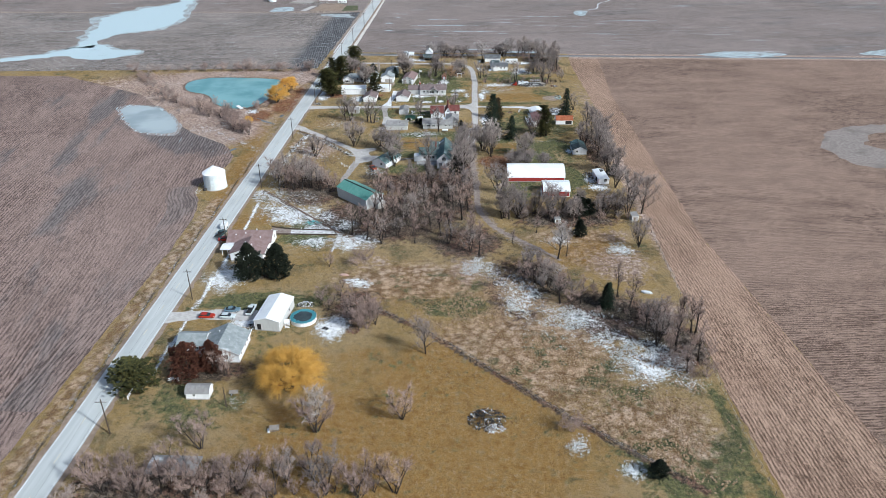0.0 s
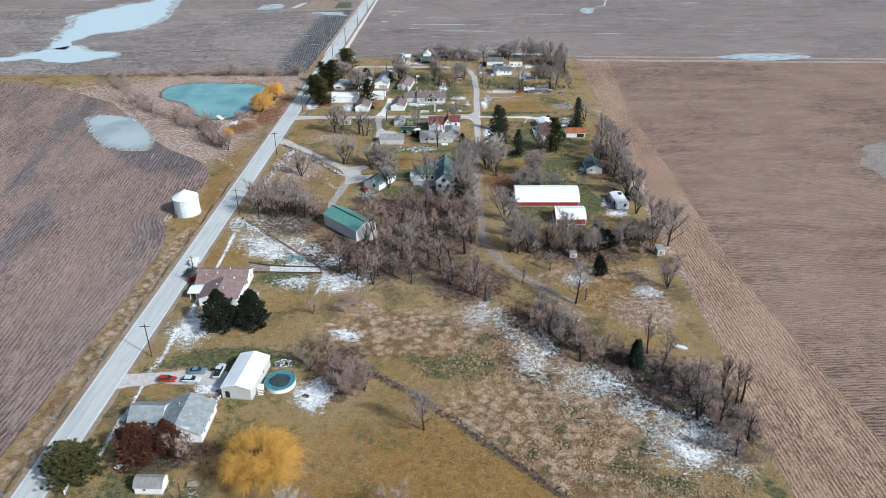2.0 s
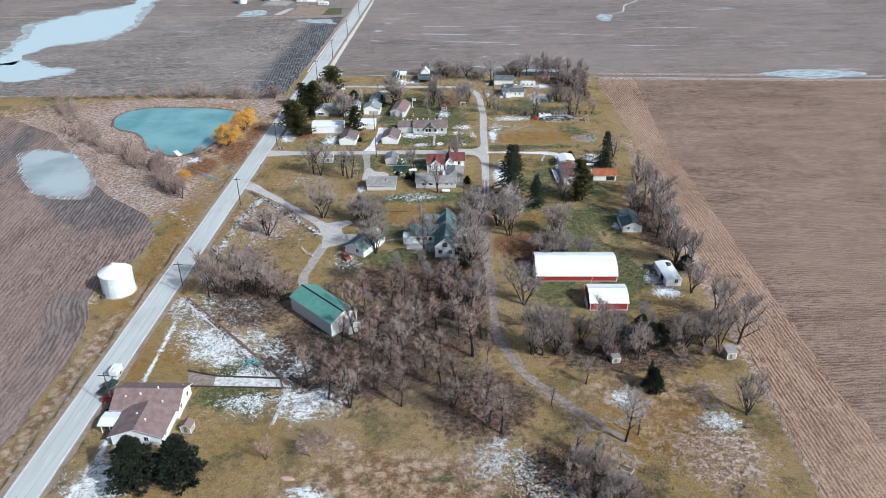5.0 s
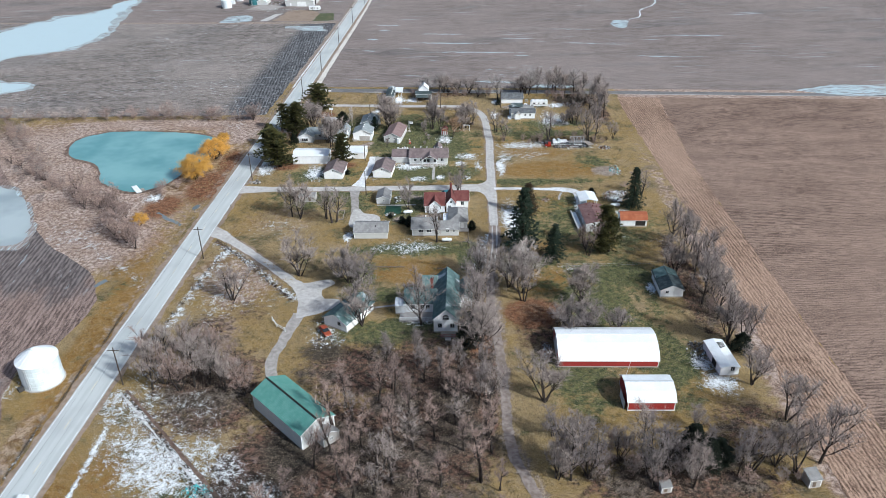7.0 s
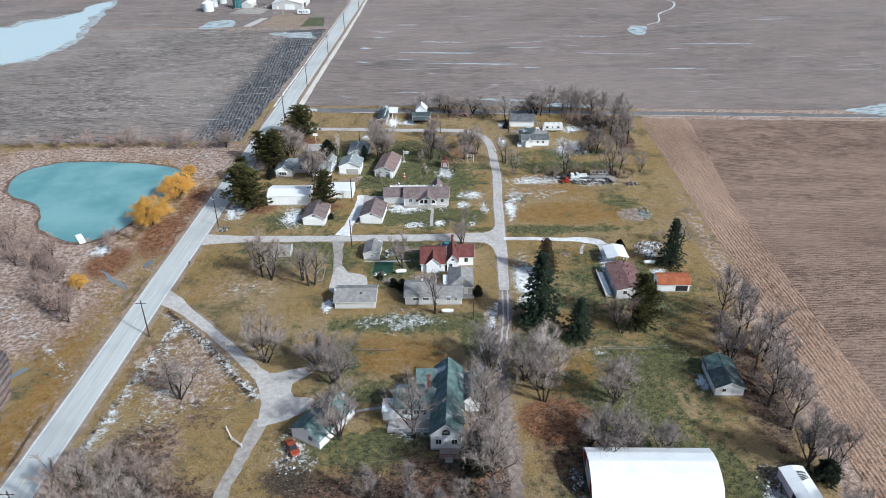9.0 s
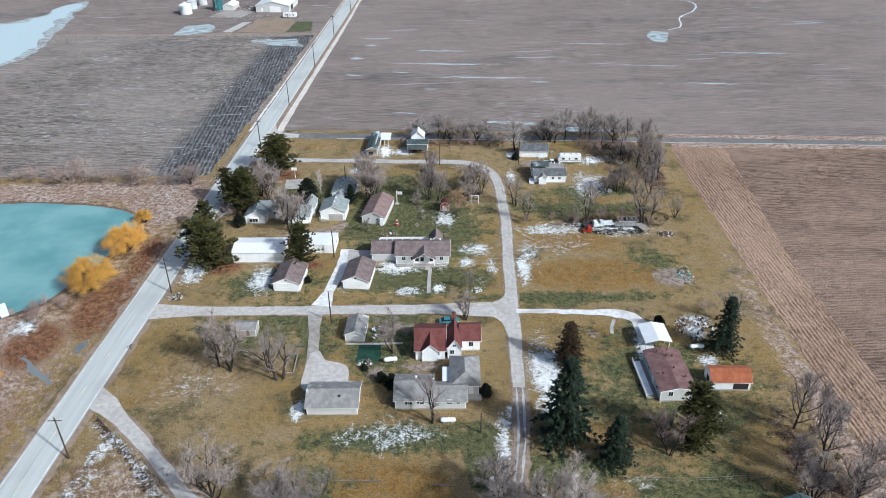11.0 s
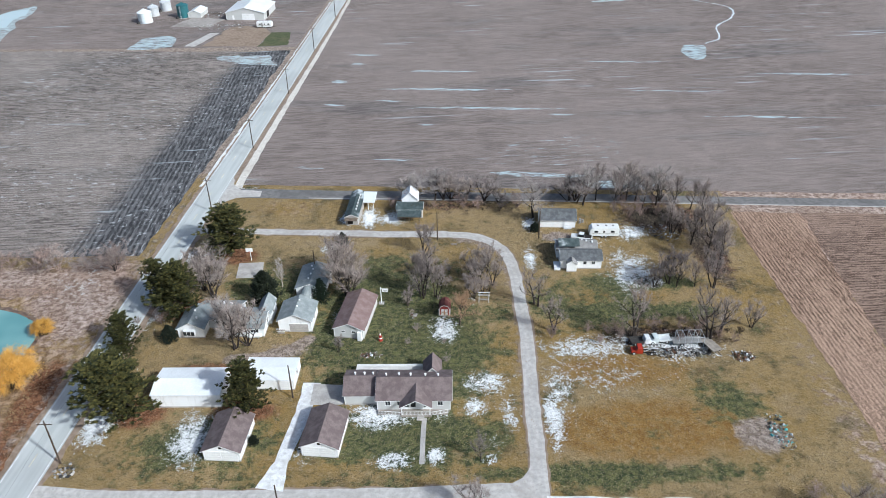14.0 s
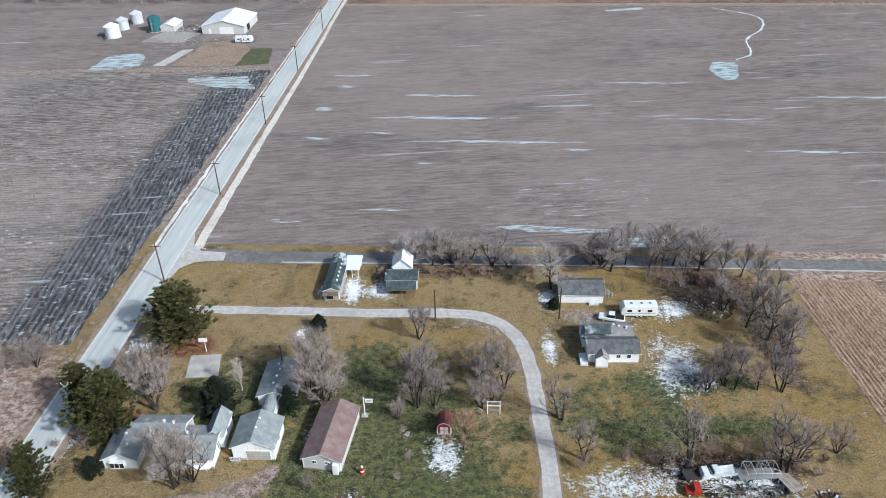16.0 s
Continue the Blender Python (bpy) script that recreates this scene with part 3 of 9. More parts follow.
SNOW_YARDS = [
    (60.9, 269.1, 4.9, 4.5, 0.8), (58.9, 276.1, 2.6, 4.4, 0.8), (-54.4, 263, 10.8, 6.2, 0.45), (-35.7, 259.4, 4.7, 9.4, 0.3),
    (-10.7, 276.6, 12.9, 10.2, 0.25), (-110.8, 409.7, 7.6, 8.6, 0.3), (-58.3, 304.7, 4.7, 6.6, 0.55), (-52.2, 317.6, 8.2, 12, 0.4),
    (-40.9, 311, 3.1, 5.7, 0.45), (-9.1, 331.4, 7.7, 5.4, 0.6), (21.8, 347.8, 3.6, 14.1, 0.85), (12, 327.8, 1.7, 12.2, 0.8),
    (34.8, 318.7, 7, 4.6, 0.4), (-27.8, 337.9, 1.7, 3.5, 0.9),
]
SNOW_VILLAGE = [
    (-66.7, 396.7, 6.7, 10.9, 0.8), (-44, 385.4, 4.2, 7.3, 0.8), (44.1, 352.5, 2.2, 11.8, 0.8), (-28.7, 289.5, 4.8, 7.3, 0.55),
    (-5.8, 296.5, 5.1, 4.8, 0.8), (-103.9, 351.8, 6.7, 16.6, 0.4), (-95.3, 366.4, 4, 4.8, 0.7), (-44.6, 345.4, 7.2, 6.5, 0.3),
    (17.3, 314.9, 2.4, 8.8, 0.4), (3.1, 319.9, 7, 4.2, 0.25), (-44.2, 385.4, 4.2, 6, 0.8), (-10.3, 390.4, 7.8, 3.8, 0.8),
    (-7.7, 379.5, 4.1, 2.2, 0.75), (-0.2, 380.5, 2, 2.1, 0.9),
]
SNOW_LOOP = [
    (10, 398.7, 5.5, 3.6, 0.75), (7.3, 392.1, 2.3, 3, 0.85), (21.5, 388.8, 2.2, 6.6, 0.9), (31.3, 404.7, 10, 8.4, 0.4),
    (23, 351.2, 3.8, 7.6, 0.85), (49.6, 408.5, 8.8, 4.8, 0.75), (57.2, 361.8, 2.6, 2.9, 0.85), (56.8, 352, 2.5, 2.6, 0.7),
    (10.4, 382.8, 2.1, 3.8, 0.4), (-23.6, 382.6, 2.7, 4.7, 0.6), (-0.7, 390.9, 3.8, 4, 0.5), (-72.5, 384.6, 3, 3.8, 0.5),
    (59, 365.5, 4.3, 3.8, 0.6), (1.5, 416.1, 3.5, 5, 0.8),
]
SNOW_FAR = [
    (-26.6, 449.2, 2.6, 2.8, 0.85), (22.7, 443.4, 1.9, 6.9, 0.8), (46.3, 437, 7.2, 8.8, 0.7), (50.2, 454.4, 5.4, 4.8, 0.7),
    (24.7, 459.5, 2.6, 4.8, 0.8), (-23.7, 464.1, 3.1, 4.3, 0.8), (-18.1, 464.3, 2.5, 6.2, 0.9), (-11.8, 463.7, 3.8, 4.3, 0.85),
    (31.1, 410.1, 11.3, 3.8, 0.6), (-62.6, 427, 8.2, 14.8, 0.4), (1.7, 433.4, 1.6, 6.2, 0.3), (41, 450.9, 3.4, 5.7, 0.4),
    (-21.6, 420.1, 1.2, 3.6, 0.8), (7.7, 426.6, 2.6, 4.9, 0.35),
]
for patch in (*SNOW_NEAR, *SNOW_MEADOW, *SNOW_YARDS, *SNOW_VILLAGE, *SNOW_LOOP, *SNOW_FAR):
    blob("snow", *patch)
band("snow", [(-75.8, 148), (-74.4, 160), (-70.8, 214), (-68.6, 262)], 0.8, 0.8)
blob("snow", -62.5, 389, 4, 6, 0.85)
band("snow", [(-70.5, 266), (-58.9, 250.5), (-44, 237)], 5.0, 0.55)
band("snow", [(-66, 270), (-52, 253), (-38, 240)], 3.5, 0.42)
blob("snow", -50, 243.5, 6, 4, 0.45)
blob("snow", -45, 235, 9, 2.0, 0.75)
blob("snow", -44, 225, 8, 6, 0.62)
blob("snow", -30, 224, 6, 6, 0.7)
blob("snow", -69, 262, 4, 8, 0.6)
blob("snow", -50, 344, 13, 8, 0.34)
blob("snow", -63.5, 428, 3.5, 12, 0.75)
blob("snow", -65.5, 397, 4.5, 10, 0.95)
blob("snow", -60, 446, 4, 5, 0.7)
blob("snow", -44, 306, 14, 8, 0.36)
blob("snow", -60, 318, 8, 12, 0.4)
blob("snow", 45, 434, 5, 5, 0.75)
blob("snow", 50.5, 455, 5, 4, 0.75)
blob("snow", 45, 443, 2.5, 6, 0.6)
band("litter", [(-67, 336), (-58.9, 328.6), (-47.8, 315.8), (-39.5, 305)], 0.8, 0.9)
blob("snow", -96, 271, 4, 7, 0.5)
for flecks in [(-54, 312, 13, 14, 0.42), (-60, 300, 8, 12, 0.38), (-50, 345, 10, 8, 0.4), (-108, 342, 22, 16, 0.36), (-84, 436, 9, 14, 0.38), (-92, 420, 8, 10, 0.3), (38, 172, 22, 16, 0.4), (-62, 258, 9, 8, 0.5), (-53, 247, 9, 9, 0.62), (32, 401, 16, 8, 0.46), (-18, 331, 6, 4, 0.42), (-3, 331, 5, 4, 0.5), (55, 335, 5, 3, 0.3), (64, 333, 4, 3, 0.45), (48, 352, 14, 4, 0.25), (5, 438, 6, 4, 0.3)]:
    blob("snow", *flecks)
blob("snow", 40, 226, 5, 4, 0.7)
blob("snow", 31, 409, 14, 4.5, 0.62)
blob("snow", 8.9, 313.7, 0.9, 2.6, 0.95)
band("snow", [(12.0, 322), (12.8, 330), (13.4, 338)], 0.8, 0.85)
blob("snow", 22, 352, 3, 6, 0.8)
blob("snow", 24, 397, 4, 11, 0.55)
blob("snow", 21.3, 388, 1.6, 8, 0.8)
blob("snow", 13.5, 390, 2, 7, 0.6)
blob("snow", 44, 175, 24, 8, 0.32)
for flecks in [(-57, 247, 8, 15, 0.72, 42), (-44, 248, 5, 14, 0.6, 42), (-31, 227, 8, 6, 0.68), (-34, 238, 6, 6, 0.58), (-44, 226, 9, 5, 0.6)]:
    blob("snow", *flecks)
band("litter", [(-69.5, 268), (-58, 255), (-46, 242), (-36, 231)], 0.9, 1.0)
band("snow", [(road_x(y) - 5.4, y) for y in (110, 160, 210, 262)], 0.5, 0.42)
band("snow", [(-40, 237), (-36, 231), (-36, 222)], 1.2, 0.7)
band("snow", [(-67.5, 335), (-58.9, 329), (-47.8, 316), (-38.6, 305)], 1.2, 0.6)
band("snow", [(-62, 332), (-65.4, 313), (-67.3, 296), (-69.7, 285)], 2.0, 0.55)
band("snow", [(-110, 341), (-95, 327), (-78, 310)], 2.5, 0.4)
band("snow", [(-69, 402), (-64, 430)], 2.5, 0.7)
band("snow", [(13, 208), (22, 194), (30, 183), (42, 174), (52, 162), (61, 150)], 5.5, 0.5)
for lane in ([(-45, 457.7), (1.3, 455), (16.2, 447.4), (18.8, 425), (17, 370), (16.2, 344), (13.7, 319.5), (13.5, 266), (13.3, 252), (18.6, 235), (38, 207)], [(-66, 372.2), (17, 371)], [(-66.5, 340.3), (-51, 325), (-37, 309.5)]):
    band("dirt", lane, 2.3, 0.6)
band("snow", [(-59, 483), (-50, 483)], 1.0, 0.4)
for green in [(8.4, 325, 4, 9, 0.95), (23, 322.5, 9, 3.5, 0.9), (46, 316, 14, 7, 0.6), (-53, 188, 18, 7, 0.8), (-6, 196, 14, 9, 0.6), (5, 185, 9, 7, 0.6), (30, 158, 18, 12, 0.55), (44, 142, 8, 6, 0.6), (2, 196, 14, 6, 0.5), (52, 122, 14, 12, 0.8), (66.5, 130, 2, 26, 0.5), (-52, 168, 14, 10, 0.35), (-62, 142, 12, 10, 0.5), (-8, 415, 20, 26, 0.8), (-48, 232, 9, 9, 0.7), (-10, 330, 22, 4, 0.6), (-12, 306, 16, 4, 0.45), (-22, 318, 4, 8, 0.5),
              (-12, 360, 10, 12, 0.6), (38, 300, 18, 12, 0.55), (30, 274, 8, 16, 0.5), (50, 280, 8, 16, 0.6), (44, 345, 20, 18, 0.45), (-10, 290, 14, 8, 0.55), (-38, 366, 20, 12, 0.4),
              (35, 425, 18, 12, 0.35), (40, 421, 24, 3.5, 0.7), (45, 432, 16, 3, 0.65), (30, 376, 26, 2.5, 0.6), (56, 393, 8, 6, 0.4), (-40, 384, 16, 8, 0.45), (-5, 385, 16, 8, 0.75), (-40, 430, 10, 10, 0.6)]:
    blob("green", *green)
# leaf litter, darkened too for the shade of wood and hedgerows
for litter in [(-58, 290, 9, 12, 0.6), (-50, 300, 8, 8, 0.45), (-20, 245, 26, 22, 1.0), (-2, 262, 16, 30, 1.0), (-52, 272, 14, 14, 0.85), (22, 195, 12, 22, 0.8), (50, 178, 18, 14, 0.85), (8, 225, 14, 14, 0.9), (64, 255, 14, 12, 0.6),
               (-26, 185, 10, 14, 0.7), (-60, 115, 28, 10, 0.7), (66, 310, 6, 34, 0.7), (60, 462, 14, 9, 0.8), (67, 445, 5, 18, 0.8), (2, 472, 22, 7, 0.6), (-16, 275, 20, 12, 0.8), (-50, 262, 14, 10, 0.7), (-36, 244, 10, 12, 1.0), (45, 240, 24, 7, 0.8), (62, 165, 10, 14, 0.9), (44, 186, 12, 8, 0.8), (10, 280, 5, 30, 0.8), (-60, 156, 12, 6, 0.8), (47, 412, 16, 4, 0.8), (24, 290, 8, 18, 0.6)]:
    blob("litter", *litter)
for rust in [(-56, 392, 8, 6, 0.9), (-36, 392, 9, 4, 0.9), (-50, 446, 8, 5, 1.0), (-55, 424, 7, 6, 0.9), (23, 297, 9.5, 8, 1.15), (8.5, 286, 4, 14, 0.7), (-40, 146, 9, 5, 0.5), (-80, 375, 9, 18, 0.95), (-90, 360, 9, 12, 0.9), (-77, 397, 5, 14, 1.0), (-86, 338, 6, 12, 0.6), (-97, 432, 20, 4, 0.6), (30, 327, 10, 4, 0.5), (-45, 404, 14, 3, 0.8)]:
    blob("rust", *rust)
for dirt in [(58, 384, 6, 5, 0.9), (-34, 317, 9, 6, 0.3), (-31, 409.5, 6, 3, 0.7), (34.3, 361.5, 1.6, 1.6, 1.0), (-4, 351, 5, 1.6, 0.9), (-13, 349, 3, 3, 0.7), (-9, 365, 7, 3, 0.6), (31, 453, 5, 3, 0.9), (24, 272, 4, 3, 0.7)]:
    blob("dirt", *dirt)
for pale in [(-10, 199, 28, 14, 0.8), (20, 160, 34, 30, 0.75), (46, 130, 22, 18, 0.7), (-105, 395, 40, 44, 0.95), (-150, 410, 60, 34, 1.0), (-80, 300, 7, 60, 0.35), (75, 260, 6, 160, 0.65), (50, 215, 20, 14, 0.5), (-110, 350, 20, 30, 0.9), (-110, 325, 18, 14, 0.9), (-60, 318, 14, 16, 0.6), (-50, 350, 18, 14, 0.45), (45, 228, 24, 8, 0.6), (-85, 430, 12, 12, 0.9), (-40, 470, 18, 7, 0.4)]:
    blob("pale", *pale)
for warm in [(-6, 196, 30, 16, 0.55), (30, 312, 14, 8, 0.7), (-10, 318, 16, 8, 0.95), (48, 218, 20, 14, 0.85), (36, 330, 14, 6, 0.6), (-60, 345, 8, 10, 0.5), (38, 386, 24, 9, 0.9), (36, 402, 16, 7, 0.8), (40, 426, 18, 4, 0.6), (36, 360, 12, 8, 0.6), (-50, 378, 14, 5, 0.45), (-52, 330, 10, 8, 0.4), (-5, 128, 60, 34, 0.78), (5, 150, 30, 24, 0.9), (-20, 158, 18, 12, 0.6), (48, 222, 14, 8, 0.45), (-66, 245, 6, 8, 0.9), (-72, 240, 4, 16, 0.7), (-84, 290, 6, 60, 0.85), (-88, 325, 10, 14, 0.7), (-52, 340, 20, 20, 0.25), (30, 290, 16, 20, 0.3)]:
    blob("warm", *warm)
for pink in [(-24, 212, 12, 6, 0.5), (8, 206, 8, 12, 0.55), (30, 207, 12, 6, 0.5), (-54, 312, 12, 16, 0.62), (-56, 288, 9, 14, 0.6), (-120, 350, 34, 40, 0.95), (-150, 400, 50, 44, 0.9), (-115, 436, 50, 8, 0.9), (-100, 340, 20, 28, 0.8), (-82, 430, 13, 20, 1.0), (-86, 350, 10, 30, 0.5), (75, 240, 5, 190, 0.7), (56, 208, 14, 14, 0.6), (60, 228, 8, 6, 0.5), (60, 180, 16, 10, 0.6)]:
    blob("pink", *pink)
# most spots lie under wood and hedges: shade painted onto the ground
for damp_shade in [(-30, 250, 8, 12, 0.7), (-16, 250, 12, 10, 0.6), (-4, 226, 12, 5, 0.6), (50, 181, 9, 5, 0.8), (48, 249, 6, 5, 0.95), (31, 199, 4, 6, 0.95), (23, 299, 6, 5, 0.5), (34, 197, 7, 9, 0.85), (28, 205, 7, 7, 0.8), (44, 187, 8, 6, 0.7), (58, 168, 6, 10, 0.7), (-8, 236, 20, 12, 0.55), (-34, 238, 6, 9, 0.8), (2, 262, 8, 20, 0.6), (46, 246, 24, 4, 0.75), (-56, 204, 9, 4, 0.7), (58, 462, 10, 7, 0.7), (66, 447, 4, 12, 0.6), (-28, 282, 8, 5, 0.7), (-54, 273, 11, 7, 0.55), (-62, 153, 10, 5, 0.6), (48, 411, 16, 3.5, 0.7), (67, 305, 3.5, 30, 0.5), (64, 282, 4, 6, 0.7), (61, 308, 5, 5, 0.4)]:
    blob("damp_shade", *damp_shade)
# wet verge and ditch
band("damp_shade", [(road_x(60) - 5.6, 60), (road_x(300) - 5.4, 300)], 0.7, 0.7)
band("damp_shade", [(-69.5, 268), (-58, 255), (-46, 242), (-36, 231)], 0.8, 0.8)
ZONES["pale"][PY > 487] = 0.6
ZONES["dirt"][PY > 489] = 0.75
ZONES["pink"][(PY > 425) & (PX > 79)] = 0.9
NEAR_FENCE = ((PX + 20.5) * (113.2 - 184.6) - (PY - 184.6) * (54.5 + 20.5) > 0) & (PY < 186) & (PX > -70)
ZONES["pale"][NEAR_FENCE] *= 0.2
ZONES["green"][NEAR_FENCE] *= 0.7
band("litter", [(-20.5, 184.6), (-3.9, 171.4), (28.6, 137.3), (54.5, 113.2)], 1.2, 0.9)
band("dirt", [(-27.0, 413.4), (-29.3, 409.8), (-33.7, 407.6), (-42.2, 406.9)], 1.6, 0.95)
band("dirt", [(road_x(60) - 6.4, 60), (road_x(300) - 6.2, 300), (road_x(480) - 6, 480)], 1.5, 0.5)
band("pale", [(road_x(60) - 8.5, 60), (road_x(260) - 8, 260)], 3.0, 0.6)

H_GROUND = np.array([[0.02 * noise.noise(Vector((x * 0.06, y * 0.06, 0))) if -150 < x < 82 and 60 < y < 486 else 0.0 for x in GX] for y in GY]) - 0.022
rows_n, cols_n = PX.shape
idx = np.arange(rows_n * cols_n).reshape(rows_n, cols_n)
quads = np.stack([idx[:-1, :-1], idx[:-1, 1:], idx[1:, 1:], idx[1:, :-1]], -1).reshape(-1, 4)
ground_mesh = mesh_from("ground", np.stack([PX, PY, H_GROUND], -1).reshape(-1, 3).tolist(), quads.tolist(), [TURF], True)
for attr_name, keys in (("zone_a", ("snow", "green", "litter")), ("zone_b", ("rust", "dirt", "pale")), ("zone_c", ("warm", "pink", "damp_shade"))):
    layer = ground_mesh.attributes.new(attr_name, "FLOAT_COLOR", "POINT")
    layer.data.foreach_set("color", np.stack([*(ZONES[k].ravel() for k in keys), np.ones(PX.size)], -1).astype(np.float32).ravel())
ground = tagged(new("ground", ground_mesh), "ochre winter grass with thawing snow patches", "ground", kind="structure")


def smooth_line(points, step=1.5):
    """A Catmull-Rom line through the points."""
    p = [Vector((*q, 0)) for q in points]
    p = [p[0] * 2 - p[1]] + p + [p[-1] * 2 - p[-2]]
    out = []
    for a, b, c, d in zip(p, p[1:], p[2:], p[3:]):
        n = max(2, int((c - b).length / step))
        for k in range(n):
            t = k / n
            out.append(0.5 * (2 * b + (c - a) * t + (2 * a - 5 * b + 4 * c - d) * t * t + (3 * b - a - 3 * c + d) * t ** 3))
    return out + [p[-2]]


def sheet(name, points, z, material, label, category="field", jitter=0.4, step=3.0, kind="structure"):
    """A flat sheet of ground cover with a slightly ragged edge, lying just over the ground."""
    edge = []
    if name in ("puddle", "floodwater", "pond", "pond_shallow"):
        points = [(q.x, q.y) for q in smooth_line(list(points) + [points[0]], step)][:-1]
    for (x0, y0), (x1, y1) in zip(points, points[1:] + points[:1]):
        n = max(1, min(60, int(math.hypot(x1 - x0, y1 - y0) / step)))
        edge += [(x0 + (x1 - x0) * k / n, y0 + (y1 - y0) * k / n) for k in range(n)]
    flat = []
    for x, y in edge:
        v = noise.noise_vector(Vector((x, y, 0)) * min(0.35, 0.5 / jitter) + Vector((0, 0, z * 9))) * jitter
        flat.append(Vector((x + v.x, y + v.y)))
    corners, _, tris, *_ = delaunay_2d_cdt(flat, [], [list(range(len(flat)))], 1, 1e-4)
    ob = part(name, ([(q.x, q.y, z) for q in corners], [tuple(f) for f in tris]), material)
    return tagged(ob, label, category, kind=kind)


def row_ribbon(name, points, inner, outer, z, material, label, category="field", rag=0.5):
    """A band of field whose rows follow a line: each vertex carries its place along and across the line."""
    line = smooth_line(points, 2.0)
    verts, faces, place, run = [], [], [], 0.0
    for k, p in enumerate(line):
        d = (line[min(k + 1, len(line) - 1)] - line[max(k - 1, 0)]).normalized()
        s = Vector((d.y, -d.x, 0))
        run += (p - line[k - 1]).length if k else 0.0
        wob = rag * noise.noise(Vector((p.x * 0.3, p.y * 0.3, 5)))
        for u in (outer + wob, inner):
            q = p + s * u
            verts.append((q.x, q.y, z))
            place.append((run, u, 0.0))
        if k:
            n = len(verts) - 4
            faces.append((n, n + 1, n + 3, n + 2))
    me = mesh_from(name, verts, faces, [material])
    layer = me.attributes.new("row_place", "FLOAT_VECTOR", "POINT")
    layer.data.foreach_set("vector", [v for q in place for v in q])
    if me.polygons[0].normal.z < 0:
        me.flip_normals()
    return tagged(new(name, me), label, category, kind="structure")


def ribbon(name, points, widths, z, material, label, category="lane", rag=0.25, kind="structure", crown=0.0, step=1.5):
    """A strip of road along a line, with ragged edges and a slight crown."""
    line = smooth_line(points, step)
    verts, faces = [], []
    for k, p in enumerate(line):
        d = (line[min(k + 1, len(line) - 1)] - line[max(k - 1, 0)]).normalized()
        s = Vector((d.y, -d.x, 0))
        u = k / max(1, len(line) - 1) * (len(widths) - 1)
        i = min(int(u), len(widths) - 2) if len(widths) > 1 else 0
        w = widths[i] + (widths[i + 1] - widths[i]) * (u - i) if len(widths) > 1 else widths[0]
        a = w / 2 + rag * noise.noise(Vector((p.x * 0.4, p.y * 0.4, 3)))
        b = w / 2 + rag * noise.noise(Vector((p.x * 0.4, p.y * 0.4, 7)))
        for q, h in ((p - s * a, 0), (p, crown), (p + s * b, 0)):
            verts.append((q.x, q.y, z + h))
        if k:
            n = len(verts) - 6
            faces += [(n, n + 3, n + 4, n + 1), (n + 1, n + 4, n + 5, n + 2)]
    faces = [tuple(reversed(f)) for f in faces]
    return tagged(part(name, (verts, faces), material), label, category, kind=kind)


# ---------------------------------------------------------------- fields and water
sheet("field_east_headland", [(68, -60), (70.2, 111), (69.6, 144), (72.2, 204), (74.5, 270), (77.7, 310), (78, 450), (79, 464.5), (97, 463.3), (90, 387), (88.5, 226), (94, 167), (98, 124), (104, -60)], 0.02, EAST_HEAD, "brown maize stubble headland with rows running away", jitter=1.0, step=1.6)
sheet("field_east", [(104, -60), (98, 124), (94, 167), (88.5, 226), (90, 387), (97, 463.3), (400, 443), (1500, 370), (1500, -60)], 0.012, EAST, "wide brown stubble field beside the hamlet")
sheet("field_west", [(-109, -60), (-98, 123), (-91, 222), (-90.3, 246), (-92.6, 261), (-96.2, 268), (-96.8, 276), (-93.5, 283), (-91, 291), (-90, 300), (-90.2, 306), (-93, 312), (-98, 320), (-106, 327), (-118, 337), (-162, 397), (-218, 435), (-258, 437), (-900, 445), (-900, -60)], 0.02, WEST, "dark brown stubble field across the road", jitter=0.7)
WEST_EDGE_LINE = [(-97, 140), (-91.5, 222), (-90.6, 246), (-92.6, 259), (-96.2, 267), (-97.4, 274)]
row_ribbon("field_west_headland", WEST_EDGE_LINE, -11.0, 0.0, 0.027, WEST_EDGE, "outer rows of stubble curving with the field's edge")
sheet("field_northwest", [(-74, 447), (-66.5, 560), (-63, 612), (-84, 611), (-96, 612), (-170, 616), (-700, 640), (-700, 450), (-180, 447), (-95, 447)], 0.016, NORTHWEST, "striped maize stubble field beyond the pond, darker along the road", jitter=1.2, step=4)
sheet("field_north", [(-57.2, 484.8), (20, 480), (104, 474.5), (400, 454), (1500, 380), (1500, 640), (211, 685), (-44.6, 704)], 0.02, NORTH, "vast dark brown wet field beyond the hamlet")
sheet("field_far_north", [(-44, 709), (211, 690), (1500, 645), (2500, 2500), (60, 2500)], 0.02, EAST, "brown field in the distance")
sheet("field_far_west", [(-62, 617), (-30, 1200), (-100, 2500), (-2500, 2500), (-700, 645), (-170, 619)], 0.012, NORTH, "brown farmland round the far farmstead")
sheet("pond", [(-126.8, 396), (-139.9, 405.5), (-142.7, 419), (-134, 428), (-114, 428), (-97, 425), (-86.5, 418), (-86, 404), (-90, 392), (-95, 377), (-104.5, 371.4), (-118, 380), (-122, 390)], 0.03, POND, "still teal farm pond with grassy banks", "pond", 0.8)
SHALLOW_EDGE = [(-165.0, 372.5), (-160.2, 377.9), (-145.4, 374.6), (-131.7, 357.1), (-125.5, 343.1), (-125.8, 334.7), (-135.7, 335.0), (-145.8, 340.9), (-157.0, 357.9)]
